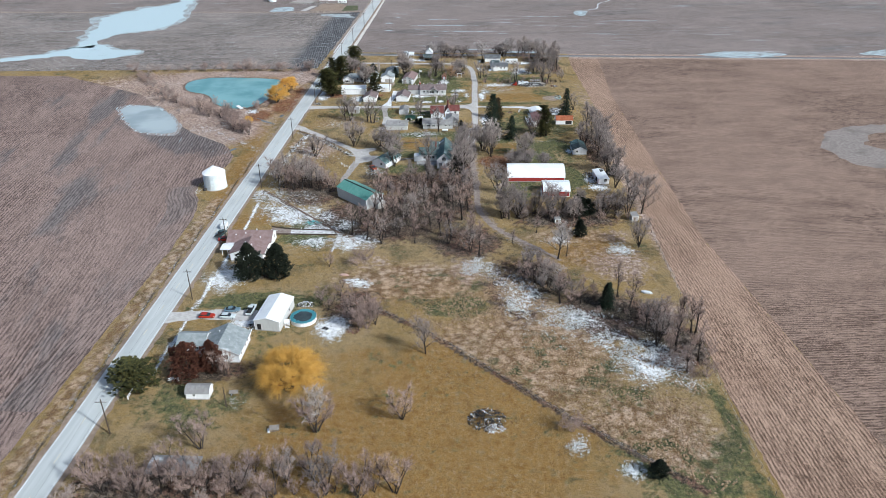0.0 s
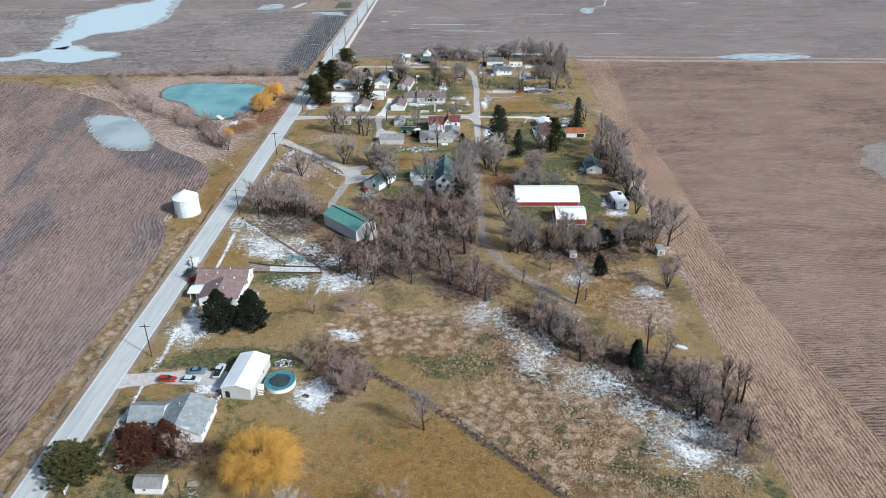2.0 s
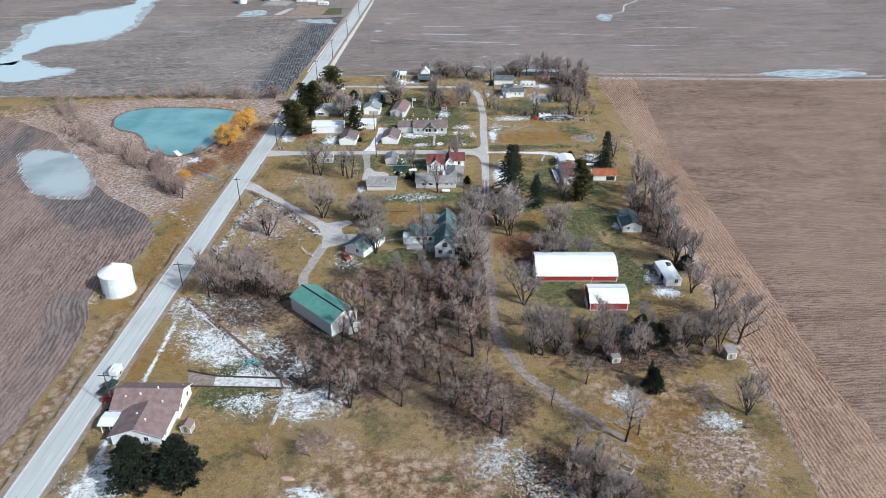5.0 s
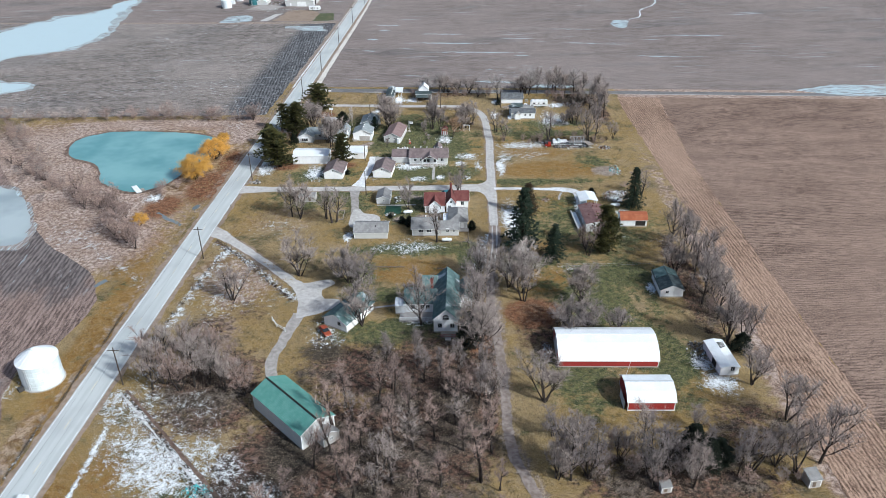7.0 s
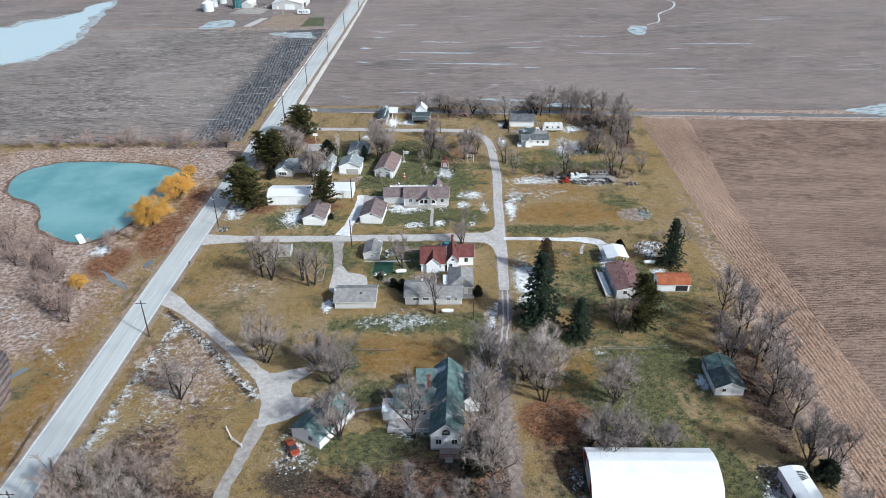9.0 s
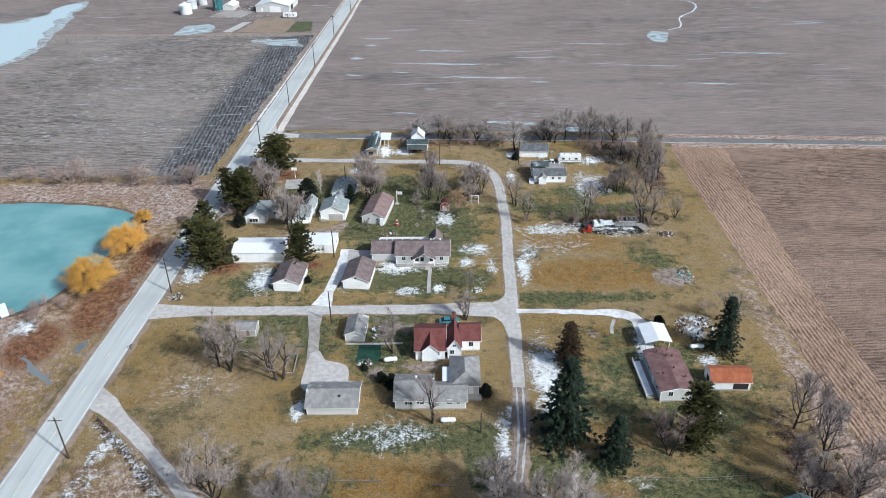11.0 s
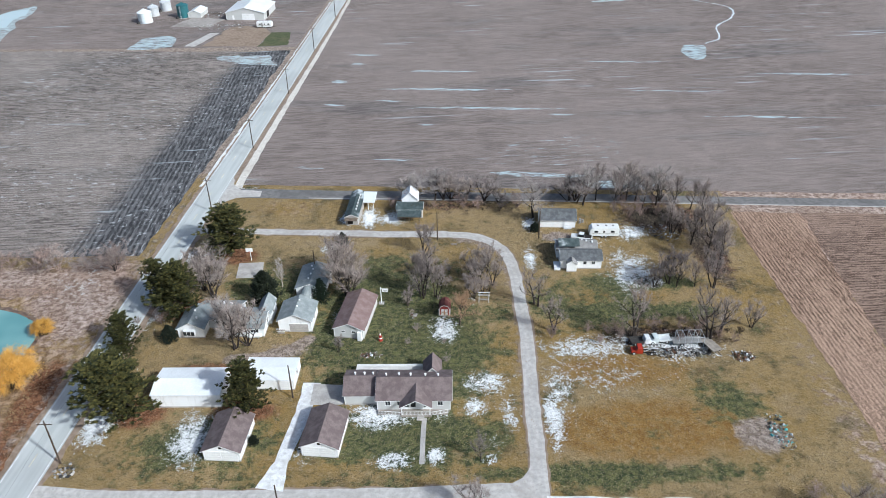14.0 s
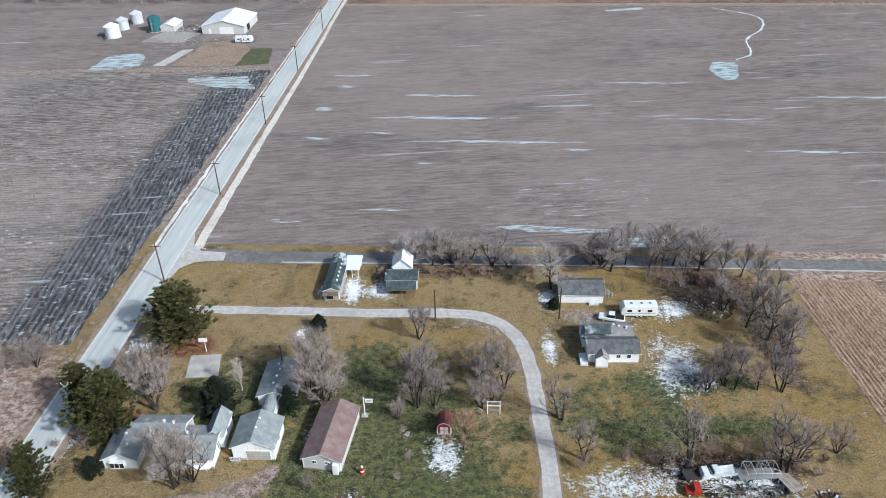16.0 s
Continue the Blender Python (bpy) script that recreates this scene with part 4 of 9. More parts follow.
sheet("flood_margin", [(-143 + (x + 143) * 1.12, 355 + (y - 355) * 1.12) for x, y in SHALLOW_EDGE], 0.038, MELT_SHALLOW, "stubble rows showing through shallow water", "slush", 1.6, 2.0)
sheet("pond_shallow", [(-143 + (x + 143) * 0.96, 355 + (y - 355) * 0.96) for x, y in SHALLOW_EDGE], 0.045, PUDDLE, "grey shallow water standing in the field", "puddle", 1.4, 1.5)
for flood in ([(-290, 462), (-262, 474), (-240, 480), (-222, 474), (-201, 484), (-200, 492), (-216, 498), (-232, 512), (-242, 506), (-258, 486), (-290, 470)], [(-244, 505), (-232, 505), (-234, 525), (-228, 545), (-206, 560), (-200, 585), (-203, 615), (-209, 650), (-212, 688), (-220, 684), (-226, 650), (-244, 634), (-262, 600), (-252, 560), (-246, 530)]):
    mid_x, mid_y = sum(p[0] for p in flood) / len(flood), sum(p[1] for p in flood) / len(flood)
    sheet("flood_margin", [(mid_x + (x - mid_x) * 1.22, mid_y + (y - mid_y) * 1.1) for x, y in flood], 0.036, MELT, "slushy streaked margin of the floodwater", "slush", 5.0, 2.0)
    sheet("floodwater", flood, 0.045, MELT_THICK, "pale icy floodwater lying in the field", "floodwater", 5.0, 2.0)
for puddle in ([(160, 470.5), (186, 478), (216, 470), (200, 463), (180, 462)], [(258, 468), (283, 478), (330, 470), (300, 458)], [(107, 610), (115, 609), (114, 600), (110, 592), (105, 591), (104, 602)],
               [(80, 687), (97, 690), (97, 687), (82, 685)], [(-137, 617), (-133, 634), (-121, 635), (-118, 621), (-130, 616)], [(41, 480), (47, 484), (62, 482), (60, 478.6), (46, 479.5)]):
    sheet("puddle", puddle, 0.05, MELT_POOL, "thin ice over a pool in the stubble", "puddle", 1.2)
for k, (x0, x1, y, deep) in enumerate(((22, 46, 488, 2.2), (-12, 54, 542.5, 1.2), (-23, 33, 562, 1.5), (-14, 17, 582, 1.4), (-38, -23, 604, 2.0), (-41, -34, 571, 3.6), (-42, -33, 546.7, 1.8), (15, 36, 489.6, 2.0), (45, 63, 482, 1.8), (-44, -34, 495.3, 1.6),
                         (-8, 0, 527, 1.4), (37, 50, 534.3, 1.0), (-36, -28, 592, 2.4), (-24, -12, 550, 0.9), (70, 110, 556, 1.0), (90, 140, 530, 0.9), (60, 96, 590, 1.1), (-20, -6, 500, 0.8), (120, 170, 572, 1.2))):
    sheet("wet_streak", [(x0, y), (x0 + (x1 - x0) * 0.3, y + deep * 0.5), (x0 + (x1 - x0) * 0.7, y + deep * 0.4 - 0.04 * (x1 - x0)), (x1, y - 0.05 * (x1 - x0)), (x0 + (x1 - x0) * 0.6, y - deep * 0.5 - 0.04 * (x1 - x0)), (x0 + (x1 - x0) * 0.2, y - deep * 0.4)], 0.054 + 0.004 * k, MELT, "frozen meltwater between the rows", "puddle", 0.7, 1.5)
sheet("damp_ground", [(14, 497), (40, 494), (56, 500), (60, 512), (44, 518), (24, 511)], 0.04, MELT_FAINT, "damp stubble speckled with ice", "puddle", 1.2)
sheet("wet_corner", [(-94, 604), (-72, 606), (-66, 592), (-80, 594), (-92, 600)], 0.05, MELT, "meltwater in the field corner", "puddle", 2.0)
sheet("mud_ring", [(165.6, 310), (178, 330), (190, 335.3), (209.8, 338.7), (215, 330), (196, 326), (186, 312), (200, 300), (230, 290), (200, 280), (172, 288)], 0.03, MUD, "pale dried mud in the stubble", "mud patch", 2.5)
POND_EDGE = [(-126.8, 396), (-139.9, 405.5), (-142.7, 419), (-134, 428), (-114, 428), (-97, 425), (-86.5, 418), (-86, 404), (-90, 392), (-95, 377), (-104.5, 371.4), (-118, 380), (-122, 390), (-126.8, 396)]
ribbon("pond_bank", POND_EDGE, [2.4], 0.026, BANK, "dark muddy bank with flattened reeds round the pond", "bank", 1.3)
for pool_line in ([(-90.5, 355.8), (-86.1, 351.5), (-80.4, 346.8)], [(-79.4, 357), (-78.5, 361)], [(-93.5, 312), (-91.2, 315.2)]):
    ribbon("ditch_pool", pool_line, [0.8, 1.5, 1.2], 0.04, DITCH_WATER, "grey meltwater lying in a shallow ditch", "puddle", 0.8)
ribbon("creek", [(131, 687), (146, 671), (142, 653), (130, 638), (125.6, 620), (116.7, 612)], [0.4, 0.9, 0.5], 0.05, ICE, "frozen trickle winding through the field", "creek", 0.9)

sheet("farmyard_dirt", [(-104, 620), (-98, 650), (-86, 652), (-77, 640), (-79, 618)], 0.03, SHOULDER, "bare pinkish dirt of the far farmyard", "dirt", 1.5)
sheet("farmyard_dirt", [(-128, 652), (-122, 668), (-104, 664), (-108, 650)], 0.034, GRAVEL_DARK, "pale rutted dirt among the far bins", "dirt", 2.0)
sheet("farmyard_dirt", [(-112, 620), (-106, 640), (-101, 641), (-107, 620)], 0.038, GRAVEL, "pale gravel strip on the far farm", "dirt", 0.8)
sheet("farmyard_lawn", [(-79, 618), (-77, 640), (-68, 640), (-66, 620)], 0.034, LAWN_FAR, "mown green plot beside the far farmyard", "lawn", 1.0)
# ---------------------------------------------------------------- roads
ribbon("road_shoulder", [(road_x(y), y) for y in range(-100, 1500, 50)], [9.4], 0.03, SHOULDER, "brown gravel shoulders of the county road", "shoulder", 1.0)
ribbon("road_main", [(road_x(y), y) for y in range(-100, 1500, 50)], [7.0], 0.05, ASPHALT, "grey salt-stained two-lane county road", "road", 0.15, crown=0.06, step=4)
for side in (-3.15, 3.15):
    ribbon("road_edge_line", [(road_x(y) + side, y) for y in range(-100, 1500, 50)], [0.16], 0.075, PAINT_WHITE, "worn white edge line", "road marking", 0.03, step=6)
dash = []
for k in range(0, 70):
    y = 62 + k * 12.2
    x0, x1 = road_x(y) - 0.12, road_x(y + 3) - 0.12
    dash.append(([(x0, y, 0.125), (x0 + 0.2, y, 0.125), (x1 + 0.2, y + 3, 0.125), (x1, y + 3, 0.125)], [(0, 1, 2, 3)]))
tagged(part("road_centre_dashes", merged(dash), PAINT_YELLOW), "faded cream centre dashes on the road", "road marking", kind="structure")
ribbon("gravel_strip", [(-57.6, 482.9), (-57.2, 493.6), (-54.6, 540), (-51.6, 590), (-48.2, 650), (-45.0, 717), (-28, 1000)], [2.4, 1.5, 1.5, 1.7], 0.04, GRAVEL_WHITE, "bleached gravel strip beside the road", "gravel strip", 0.5)
ribbon("snow_edge", [(road_x(y) - 4.4, y) for y in (484, 520, 560, 600, 650, 700)], [0.9, 0.5, 0.3], 0.066, SNOW_TRACK, "rest of ploughed snow along the road", "snow", 0.6)
sheet("road_mouth", [(-68.2, 468), (-60.6, 470.0), (-59.6, 474.2), (-56.6, 476.8), (-50, 477.2), (-50, 480.6), (-56.4, 481.6), (-58.8, 484.4), (-60.2, 490), (-67, 492)], 0.047, GRAVEL, "worn mouth where the side road meets the county road", "road", 0.2, 1.0)
ribbon("road_far", [(-66, 480.5), (-58, 479.8), (-36, 478), (-10, 476.4), (40, 473.4), (103, 468.8), (300, 455), (900, 414), (1500, 372)], [5.5, 3.6, 3.2, 3.2, 3.2, 3.2], 0.045, TARMAC_OLD, "narrow dark side road with a pale edge", "road", 0.2)
ribbon("road_far_edge", [(-36, 475.9), (-10, 474.4), (40, 471.4), (103, 466.8), (300, 453), (900, 412)], [0.5], 0.06, GRAVEL, "pale gravel edge of the side road", "road edge", 0.3)
LOOP_LINE = [(-68, 459.5), (-60, 458.6), (-45, 457.7), (-25, 456.4), (-9.5, 455.3), (1.3, 455), (10.3, 453.3), (16.2, 447.4), (18.4, 437.5), (18.8, 425), (18.8, 410), (18, 394.5), (17.6, 382), (17, 370), (16.6, 357), (16.2, 344), (15.4, 330), (13.7, 319.5),
                     (12.6, 302), (13.2, 286), (13.5, 266), (13.3, 252), (15.3, 243), (18.6, 235), (26.5, 225.5), (33.5, 217.5), (38, 211.5)]
ribbon("farm_lane", LOOP_LINE[15:], [2.4, 2.2, 2.1, 2.1, 2.0, 1.2], 0.046, LANE_BROWN, "worn brownish gravel lane past the barns", "lane", 0.5)
ribbon("loop_lane", LOOP_LINE[:16], [3.2, 2.6, 2.8, 3.0, 2.8, 2.8, 2.8, 2.6], 0.05, GRAVEL, "pale gravel lane looping through the hamlet", "lane", 0.3)
ribbon("cross_lane", [(-72, 372.6), (-66, 372.2), (-40, 371.9), (-10, 371.8), (4, 371.6), (17, 371)], [7, 3.6, 3.3, 3.3, 3.8, 6.5], 0.058, GRAVEL, "pale gravel lane from the county road", "lane", 0.25)
sheet("lane_corner", [(q.x, q.y) for q in smooth_line([(7, 373.5), (12.5, 374.0), (15.8, 377), (16.8, 383), (18.6, 380), (18.4, 366), (18.0, 359), (15.6, 360.5), (14.2, 366), (11.5, 368.8), (7, 369.9), (7, 373.5)])[:-1]], 0.064, GRAVEL, "worn gravel where the two lanes meet", "lane", 0.15, 1.0)
ribbon("east_drive", [(18, 370.5), (26, 370.2), (34, 369.6), (41, 369), (45.2, 366.4), (45.6, 361), (45, 355)], [1.8, 1.7, 1.8, 3.2, 3.4, 3.0], 0.066, SNOW_TRACK, "snow-dusted gravel drive to the carport", "driveway", 0.4)
ribbon("pond_drive", [(-71, 343.5), (-66.5, 340.3), (-60, 334.2), (-51, 325), (-42, 315), (-37, 309.5)], [6.0, 2.8, 2.5, 2.7, 3.4], 0.05, GRAVEL, "gravel drive to the farmhouse", "driveway", 0.4)
sheet("turning_yard", [(q.x, q.y) for q in smooth_line([(-41.5, 314), (-37, 312.4), (-34.5, 312.8), (-30, 314), (-28.6, 312), (-31.8, 308.5), (-30.6, 304.8), (-26.2, 304), (-27, 301), (-32, 297.5), (-36.5, 296), (-37, 303), (-39.5, 309), (-41.5, 314)])[:-1]], 0.06, GRAVEL, "gravel turning yard by the garage", "driveway", 0.5, 1.5)
ribbon("barn_track", [(-36, 298), (-37.6, 290), (-39, 283), (-39, 276), (-36.5, 269), (-34, 266)], [3.4, 2.6, 2.6, 3.0], 0.054, GRAVEL_DARK, "worn gravel track to the green-roofed barn", "driveway", 0.6)
for lane, half in ((LOOP_LINE[:18], 0.62), ([(-66, 372.2), (-40, 371.9), (-10, 371.8), (4, 371.6), (13, 371.2)], 0.95), ([(-66.5, 340.3), (-60, 334.2), (-51, 325), (-42, 315)], 0.75)):
    ribbon("lane_fringe", lane, [half * 2 + 2.2], 0.036, SHOULDER, "trodden brown fringe of the gravel lane", "lane edge", 0.9)
    centre = smooth_line(lane, 3.0)
    for side in (-half, half):
        track = []
        for k, p in enumerate(centre):
            d = (centre[min(k + 1, len(centre) - 1)] - centre[max(k - 1, 0)]).normalized()
            track.append((p.x + d.y * side, p.y - d.x * side))
        ribbon("wheel_rut", track, [0.42], 0.072, RUT, "worn grey wheel rut in the gravel", "rut", 0.35)
ribbon("garage_drive", [(-29, 371.5), (-28.6, 366), (-27.6, 358), (-27.2, 352), (-27, 346)], [4.0, 2.4, 2.4, 2.6, 2.6], 0.052, GRAVEL_DARK, "narrow gravel drive to the grey garage", "driveway", 0.4)
sheet("garage_pad", [(q.x, q.y) for q in smooth_line([(-28, 356), (-26, 356.5), (-24.4, 353.4), (-21, 352.4), (-19.2, 350.6), (-18.8, 347), (-19, 344.0), (-27.6, 344.0), (-28.4, 350), (-28, 356)])[:-1]], 0.057, GRAVEL, "rounded gravel pad before the grey garage", "driveway", 0.2, 1.0)
ribbon("white_drive", [(-28, 373.5), (-27.2, 378), (-25.8, 386), (-24.8, 393), (-24.4, 399.5)], [5.0, 2.4, 2.8, 3.0, 3.2], 0.062, SNOW_TRACK, "snow-covered gravel driveway", "driveway", 0.35)
sheet("concrete_apron", [(-24, 393.3), (-17.6, 393.3), (-17.6, 398.6), (-24, 399.2)], 0.07, CONCRETE, "concrete parking apron beside the long house", "driveway", 0.1)
ribbon("parking_drive", [(-83, 180.2), (-78, 180.4), (-70, 181.3), (-60, 181.6), (-54, 181)], [7, 4.6, 4.6, 5.6, 5], 0.05, GRAVEL, "pale gravel parking drive with thawing snow", "driveway", 0.8)
sheet("concrete_pad", [(-47.6, 436.3), (-48.2, 442.8), (-42.3, 443.1), (-41.3, 436.4)], 0.05, CONCRETE, "bare concrete pad in the grass", "concrete pad", 0.1)
ribbon("field_ditch", [(-69.4, 269.2), (-66.1, 265.7), (-58.2, 256.9), (-50.9, 248.8), (-44.1, 241.4), (-38.6, 235.3), (-35.7, 232.0)], [0.7, 0.6, 0.8, 0.9], 0.05, BANK, "narrow dark ditch along the yard boundary", "ditch", 0.3)
ribbon("ditch_bank", [(-70.4, 268.4), (-67.1, 264.9), (-59.2, 256.1), (-51.9, 248.0), (-45.1, 240.6), (-39.8, 234.6)], [0.7, 0.4, 0.6], 0.046, SNOW_THAW, "snow-dusted bank beside the ditch", "bank", 0.5)
sheet("garden_bed", [(-53.2, 235.2), (-38, 234), (-36.8, 230.9), (-52.7, 231.5)], 0.06, SNOW_THAW, "long garden bed under thawing snow", "garden bed", 0.15, 1.0)
sheet("bare_bed", [(-60.3, 237.2), (-53.2, 235.2), (-52.7, 231.5), (-58.6, 232.0)], 0.055, LANE_BROWN, "bare brown end of the garden bed", "garden bed", 0.3, 1.0)
ribbon("snow_path", [(-35.4, 230.4), (-36.2, 224.5), (-36.8, 218.8)], [0.9, 0.7], 0.05, SNOW_THAW, "narrow snow-covered path by the wood", "path", 0.25)
ribbon("garden_path", [(-2.6, 378.5), (-2.5, 384), (-2.3, 389.5)], [0.9], 0.05, CONCRETE, "concrete garden path to the porch", "path", 0.05)
ribbon("stepping_path", [(38.5, 361.4), (39, 364), (40.1, 366.7)], [0.7], 0.05, CONCRETE, "short concrete walk in the lawn", "path", 0.1)
ribbon("shed_path", [(-20.7, 359), (-14, 358.9), (-8, 359)], [0.7], 0.05, CONCRETE, "narrow concrete path past the shed", "path", 0.1)
ribbon("house_path", [(-17.3, 300.2), (-12, 301.2), (-9, 301.6)], [0.8], 0.05, CONCRETE, "pale path between garage and farmhouse", "path", 0.1)


# ---------------------------------------------------------------- trees
def limb(out, pts, radii, n):
    """A bent tapered tube through points; out is (verts, faces)."""
    verts, faces = out
    start = len(verts)
    for k, p in enumerate(pts):
        d = (pts[min(k + 1, len(pts) - 1)] - pts[max(k - 1, 0)]).normalized()
        a = d.orthogonal().normalized()
        b = d.cross(a)
        r = radii[k]
        if k == len(pts) - 1:
            verts.append(tuple(p))
        else:
            verts += [tuple(p + (a * math.cos(2 * math.pi * j / n) + b * math.sin(2 * math.pi * j / n)) * r) for j in range(n)]
    for k in range(len(pts) - 1):
        for j in range(n):
            i, i2 = start + k * n + j, start + k * n + (j + 1) % n
            if k == len(pts) - 2:
                faces.append((i, i2, start + (k + 1) * n))
            else:
                faces.append((i, i2, i2 + n, i + n))


def wander(rng, p, d, length, n, bend, lift):
    """Points along a crooked branch."""
    pts = [p.copy()]
    for _ in range(n):
        d = (d + Vector((rng.gauss(0, bend), rng.gauss(0, bend), rng.gauss(0, bend) + lift))).normalized()
        p = p + d * (length / n)
        pts.append(p.copy())
    return pts


def bare_tree(seed, stems=1, limbs=12, branches=11, twigs=11, spread=0.42, low=0.25, limb_len=0.46, lift=0.19, twig_r=0.018, droop=0.0, girth=0.018, lean_out=0.45):
    """Wood and twigs of a leafless tree, ten metres high."""
    rng = random.Random(seed)
    wood, fine = ([], []), ([], [])
    top = 10.0
    for s in range(stems):
        lean = Vector((rng.gauss(0, 0.05), rng.gauss(0, 0.05), 1)) if stems == 1 else Vector((lean_out * math.cos(s * 2.4 + seed) * rng.uniform(0.45, 1.2), lean_out * math.sin(s * 2.4 + seed) * rng.uniform(0.45, 1.2), 1))
        h = top * (0.86 if stems == 1 else rng.uniform(0.6, 0.85))
        base = Vector((0, 0, -0.3)) if stems == 1 else Vector((rng.uniform(-0.35, 0.35), rng.uniform(-0.35, 0.35), -0.3))
        trunk = wander(rng, base, lean.normalized(), h, 7, 0.06, 0.02)
        r0 = top * girth * (1 if stems == 1 else 0.55)
        limb(wood, trunk, [r0 * (1 - 0.13 * k) for k in range(8)], 6)
        for i in range(max(3, limbs // stems)):
            u = low + (0.97 - low) * ((i + rng.random()) / max(3, limbs // stems))
            k = min(6, int(u * 7))
            p = trunk[k].lerp(trunk[k + 1], u * 7 - k)
            ang = i * 2.4 + rng.uniform(-0.5, 0.5)
            out = spread * (1.35 - u)
            d = Vector((math.cos(ang) * (out + 0.35), math.sin(ang) * (out + 0.35), rng.uniform(0.6, 1.2))).normalized()
            ln = top * limb_len * (1.15 - 0.65 * u) * rng.uniform(0.75, 1.2) / (1 if stems == 1 else 1.3)
            lp = wander(rng, p, d, ln, 4, 0.16, lift)
            rl = r0 * (1 - 0.8 * u) * 0.55 + 0.02
            limb(wood, lp, [rl, rl * 0.75, rl * 0.55, rl * 0.35, 0.01], 4)
            for j in range(branches):
                v = 0.18 + 0.8 * (j + rng.random()) / branches
                q = min(3, int(v * 4))
                bp = lp[q].lerp(lp[q + 1], v * 4 - q)
                bd = ((lp[q + 1] - lp[q]).normalized() * 0.6 + Vector((rng.gauss(0, 0.5), rng.gauss(0, 0.5), rng.uniform(0.0, 0.7)))).normalized()
                bl = ln * rng.uniform(0.32, 0.6) * (1.15 - 0.5 * v)
                pts = wander(rng, bp, bd, bl, 3, 0.2, lift - droop)
                limb(fine if j % 3 else wood, pts, [0.034, 0.028, 0.02, 0.008], 3)
                for m in range(twigs):
                    w = 0.15 + 0.85 * (m + rng.random()) / twigs
                    a = min(2, int(w * 3))
                    tp = pts[a].lerp(pts[a + 1], w * 3 - a)
                    td = ((pts[a + 1] - pts[a]).normalized() * 0.7 + Vector((rng.gauss(0, 0.6), rng.gauss(0, 0.6), rng.gauss(0.25, 0.45) - droop * 6))).normalized()
                    tl = rng.uniform(0.45, 1.3) * (1.0 if not droop else 1.7)
                    side = td.cross(Vector((rng.gauss(0, 1), rng.gauss(0, 1), rng.gauss(0, 1)))).normalized() * twig_r
                    k0 = len(fine[0])
                    fine[0].extend([tuple(tp - side), tuple(tp + side), tuple(tp + td * tl)])
                    fine[1].append((k0, k0 + 1, k0 + 2))
    return wood, fine


def tree_kind(name, wood, crown, mat_wood, mat_crown, crown_name="crown"):
    """A template tree that stands below the ground's far edge until it is copied; its meshes are shared."""
    tw = mesh_from("trunk", *wood, [mat_wood])
    tc = mesh_from("crown", *crown, [mat_crown])
    return name, tw, tc, crown_name


def plant(kind, x, y, height, turn, label, category, group="", wide=1.0):
    """One tree: an Empty at its foot with trunk and crown."""
    name, tw, tc, crown_name = kind
    e = new(name)
    s = height / 10.0
    spread_all = 1.1 if name.startswith("bare") else 1.0
    e.matrix_basis = Matrix.LocRotScale((x, y, -0.1), Euler((0, 0, turn)), (s * wide * spread_all, s * wide * spread_all, s))
    for part_name, me in (("trunk", tw), (crown_name, tc)):
        if me is not None:
            o = new(part_name, me)
            o.parent = e
    return tagged(e, label, category, group)


def tufts(rng, out, p, d, size, n, flat=0.35):
    """A spray of needle blades at a twig's end."""
    verts, faces = out
    for _ in range(n):
        a = (d + Vector((rng.gauss(0, 0.55), rng.gauss(0, 0.55), rng.gauss(0, flat)))).normalized() * size * rng.uniform(0.6, 1.2)
        b = a.cross(Vector((rng.gauss(0, 0.4), rng.gauss(0, 0.4), 1))).normalized() * size * rng.uniform(0.16, 0.3)
        k = len(verts)
        o = p + Vector((rng.gauss(0, 0.1), rng.gauss(0, 0.1), rng.gauss(0, 0.08))) * size
        verts += [tuple(o - b), tuple(o + b), tuple(o + a)]
        faces.append((k, k + 1, k + 2))


def spruce(seed, radius=2.5, tiers=21, arms=9, gap=0.06, tip=0.9, droop=0.25):
    """A conical conifer ten metres high: whorls of drooping boughs."""
    rng = random.Random(seed)
    wood, fol = ([], []), ([], [])
    limb(wood, [Vector((0, 0, -0.2)), Vector((0.03, 0, 3)), Vector((0, 0.04, 6.5)), Vector((0, 0, 9.9))], [0.22, 0.17, 0.09, 0.01], 6)
    for i in range(tiers):
        u = gap + (1 - gap) * i / tiers
        z = u * 10
        r = radius * (1 - u) ** tip * rng.uniform(0.85, 1.12) + 0.12
        for a in range(arms):
            ang = 2 * math.pi * (a + rng.random() * 0.7) / arms + i
            ra = r * rng.uniform(0.5, 1.22)
            d = Vector((math.cos(ang), math.sin(ang), 0))
            steps = max(2, int(ra / 0.36))
            for k in range(1, steps + 1):
                f = k / steps
                p = Vector((0, 0, z)) + d * ra * f + Vector((0, 0, 0.22 * ra * f - droop * ra * f * f * 2))
                tufts(rng, fol, p + Vector((rng.gauss(0, 0.08), rng.gauss(0, 0.08), 0)), d + Vector((0, 0, -0.15)), 0.42, 9)
            if i % 3 == 0:
                limb(wood, [Vector((0, 0, z)), Vector((0, 0, z)) + d * ra * 0.8], [0.035, 0.01], 3)
    return wood, fol


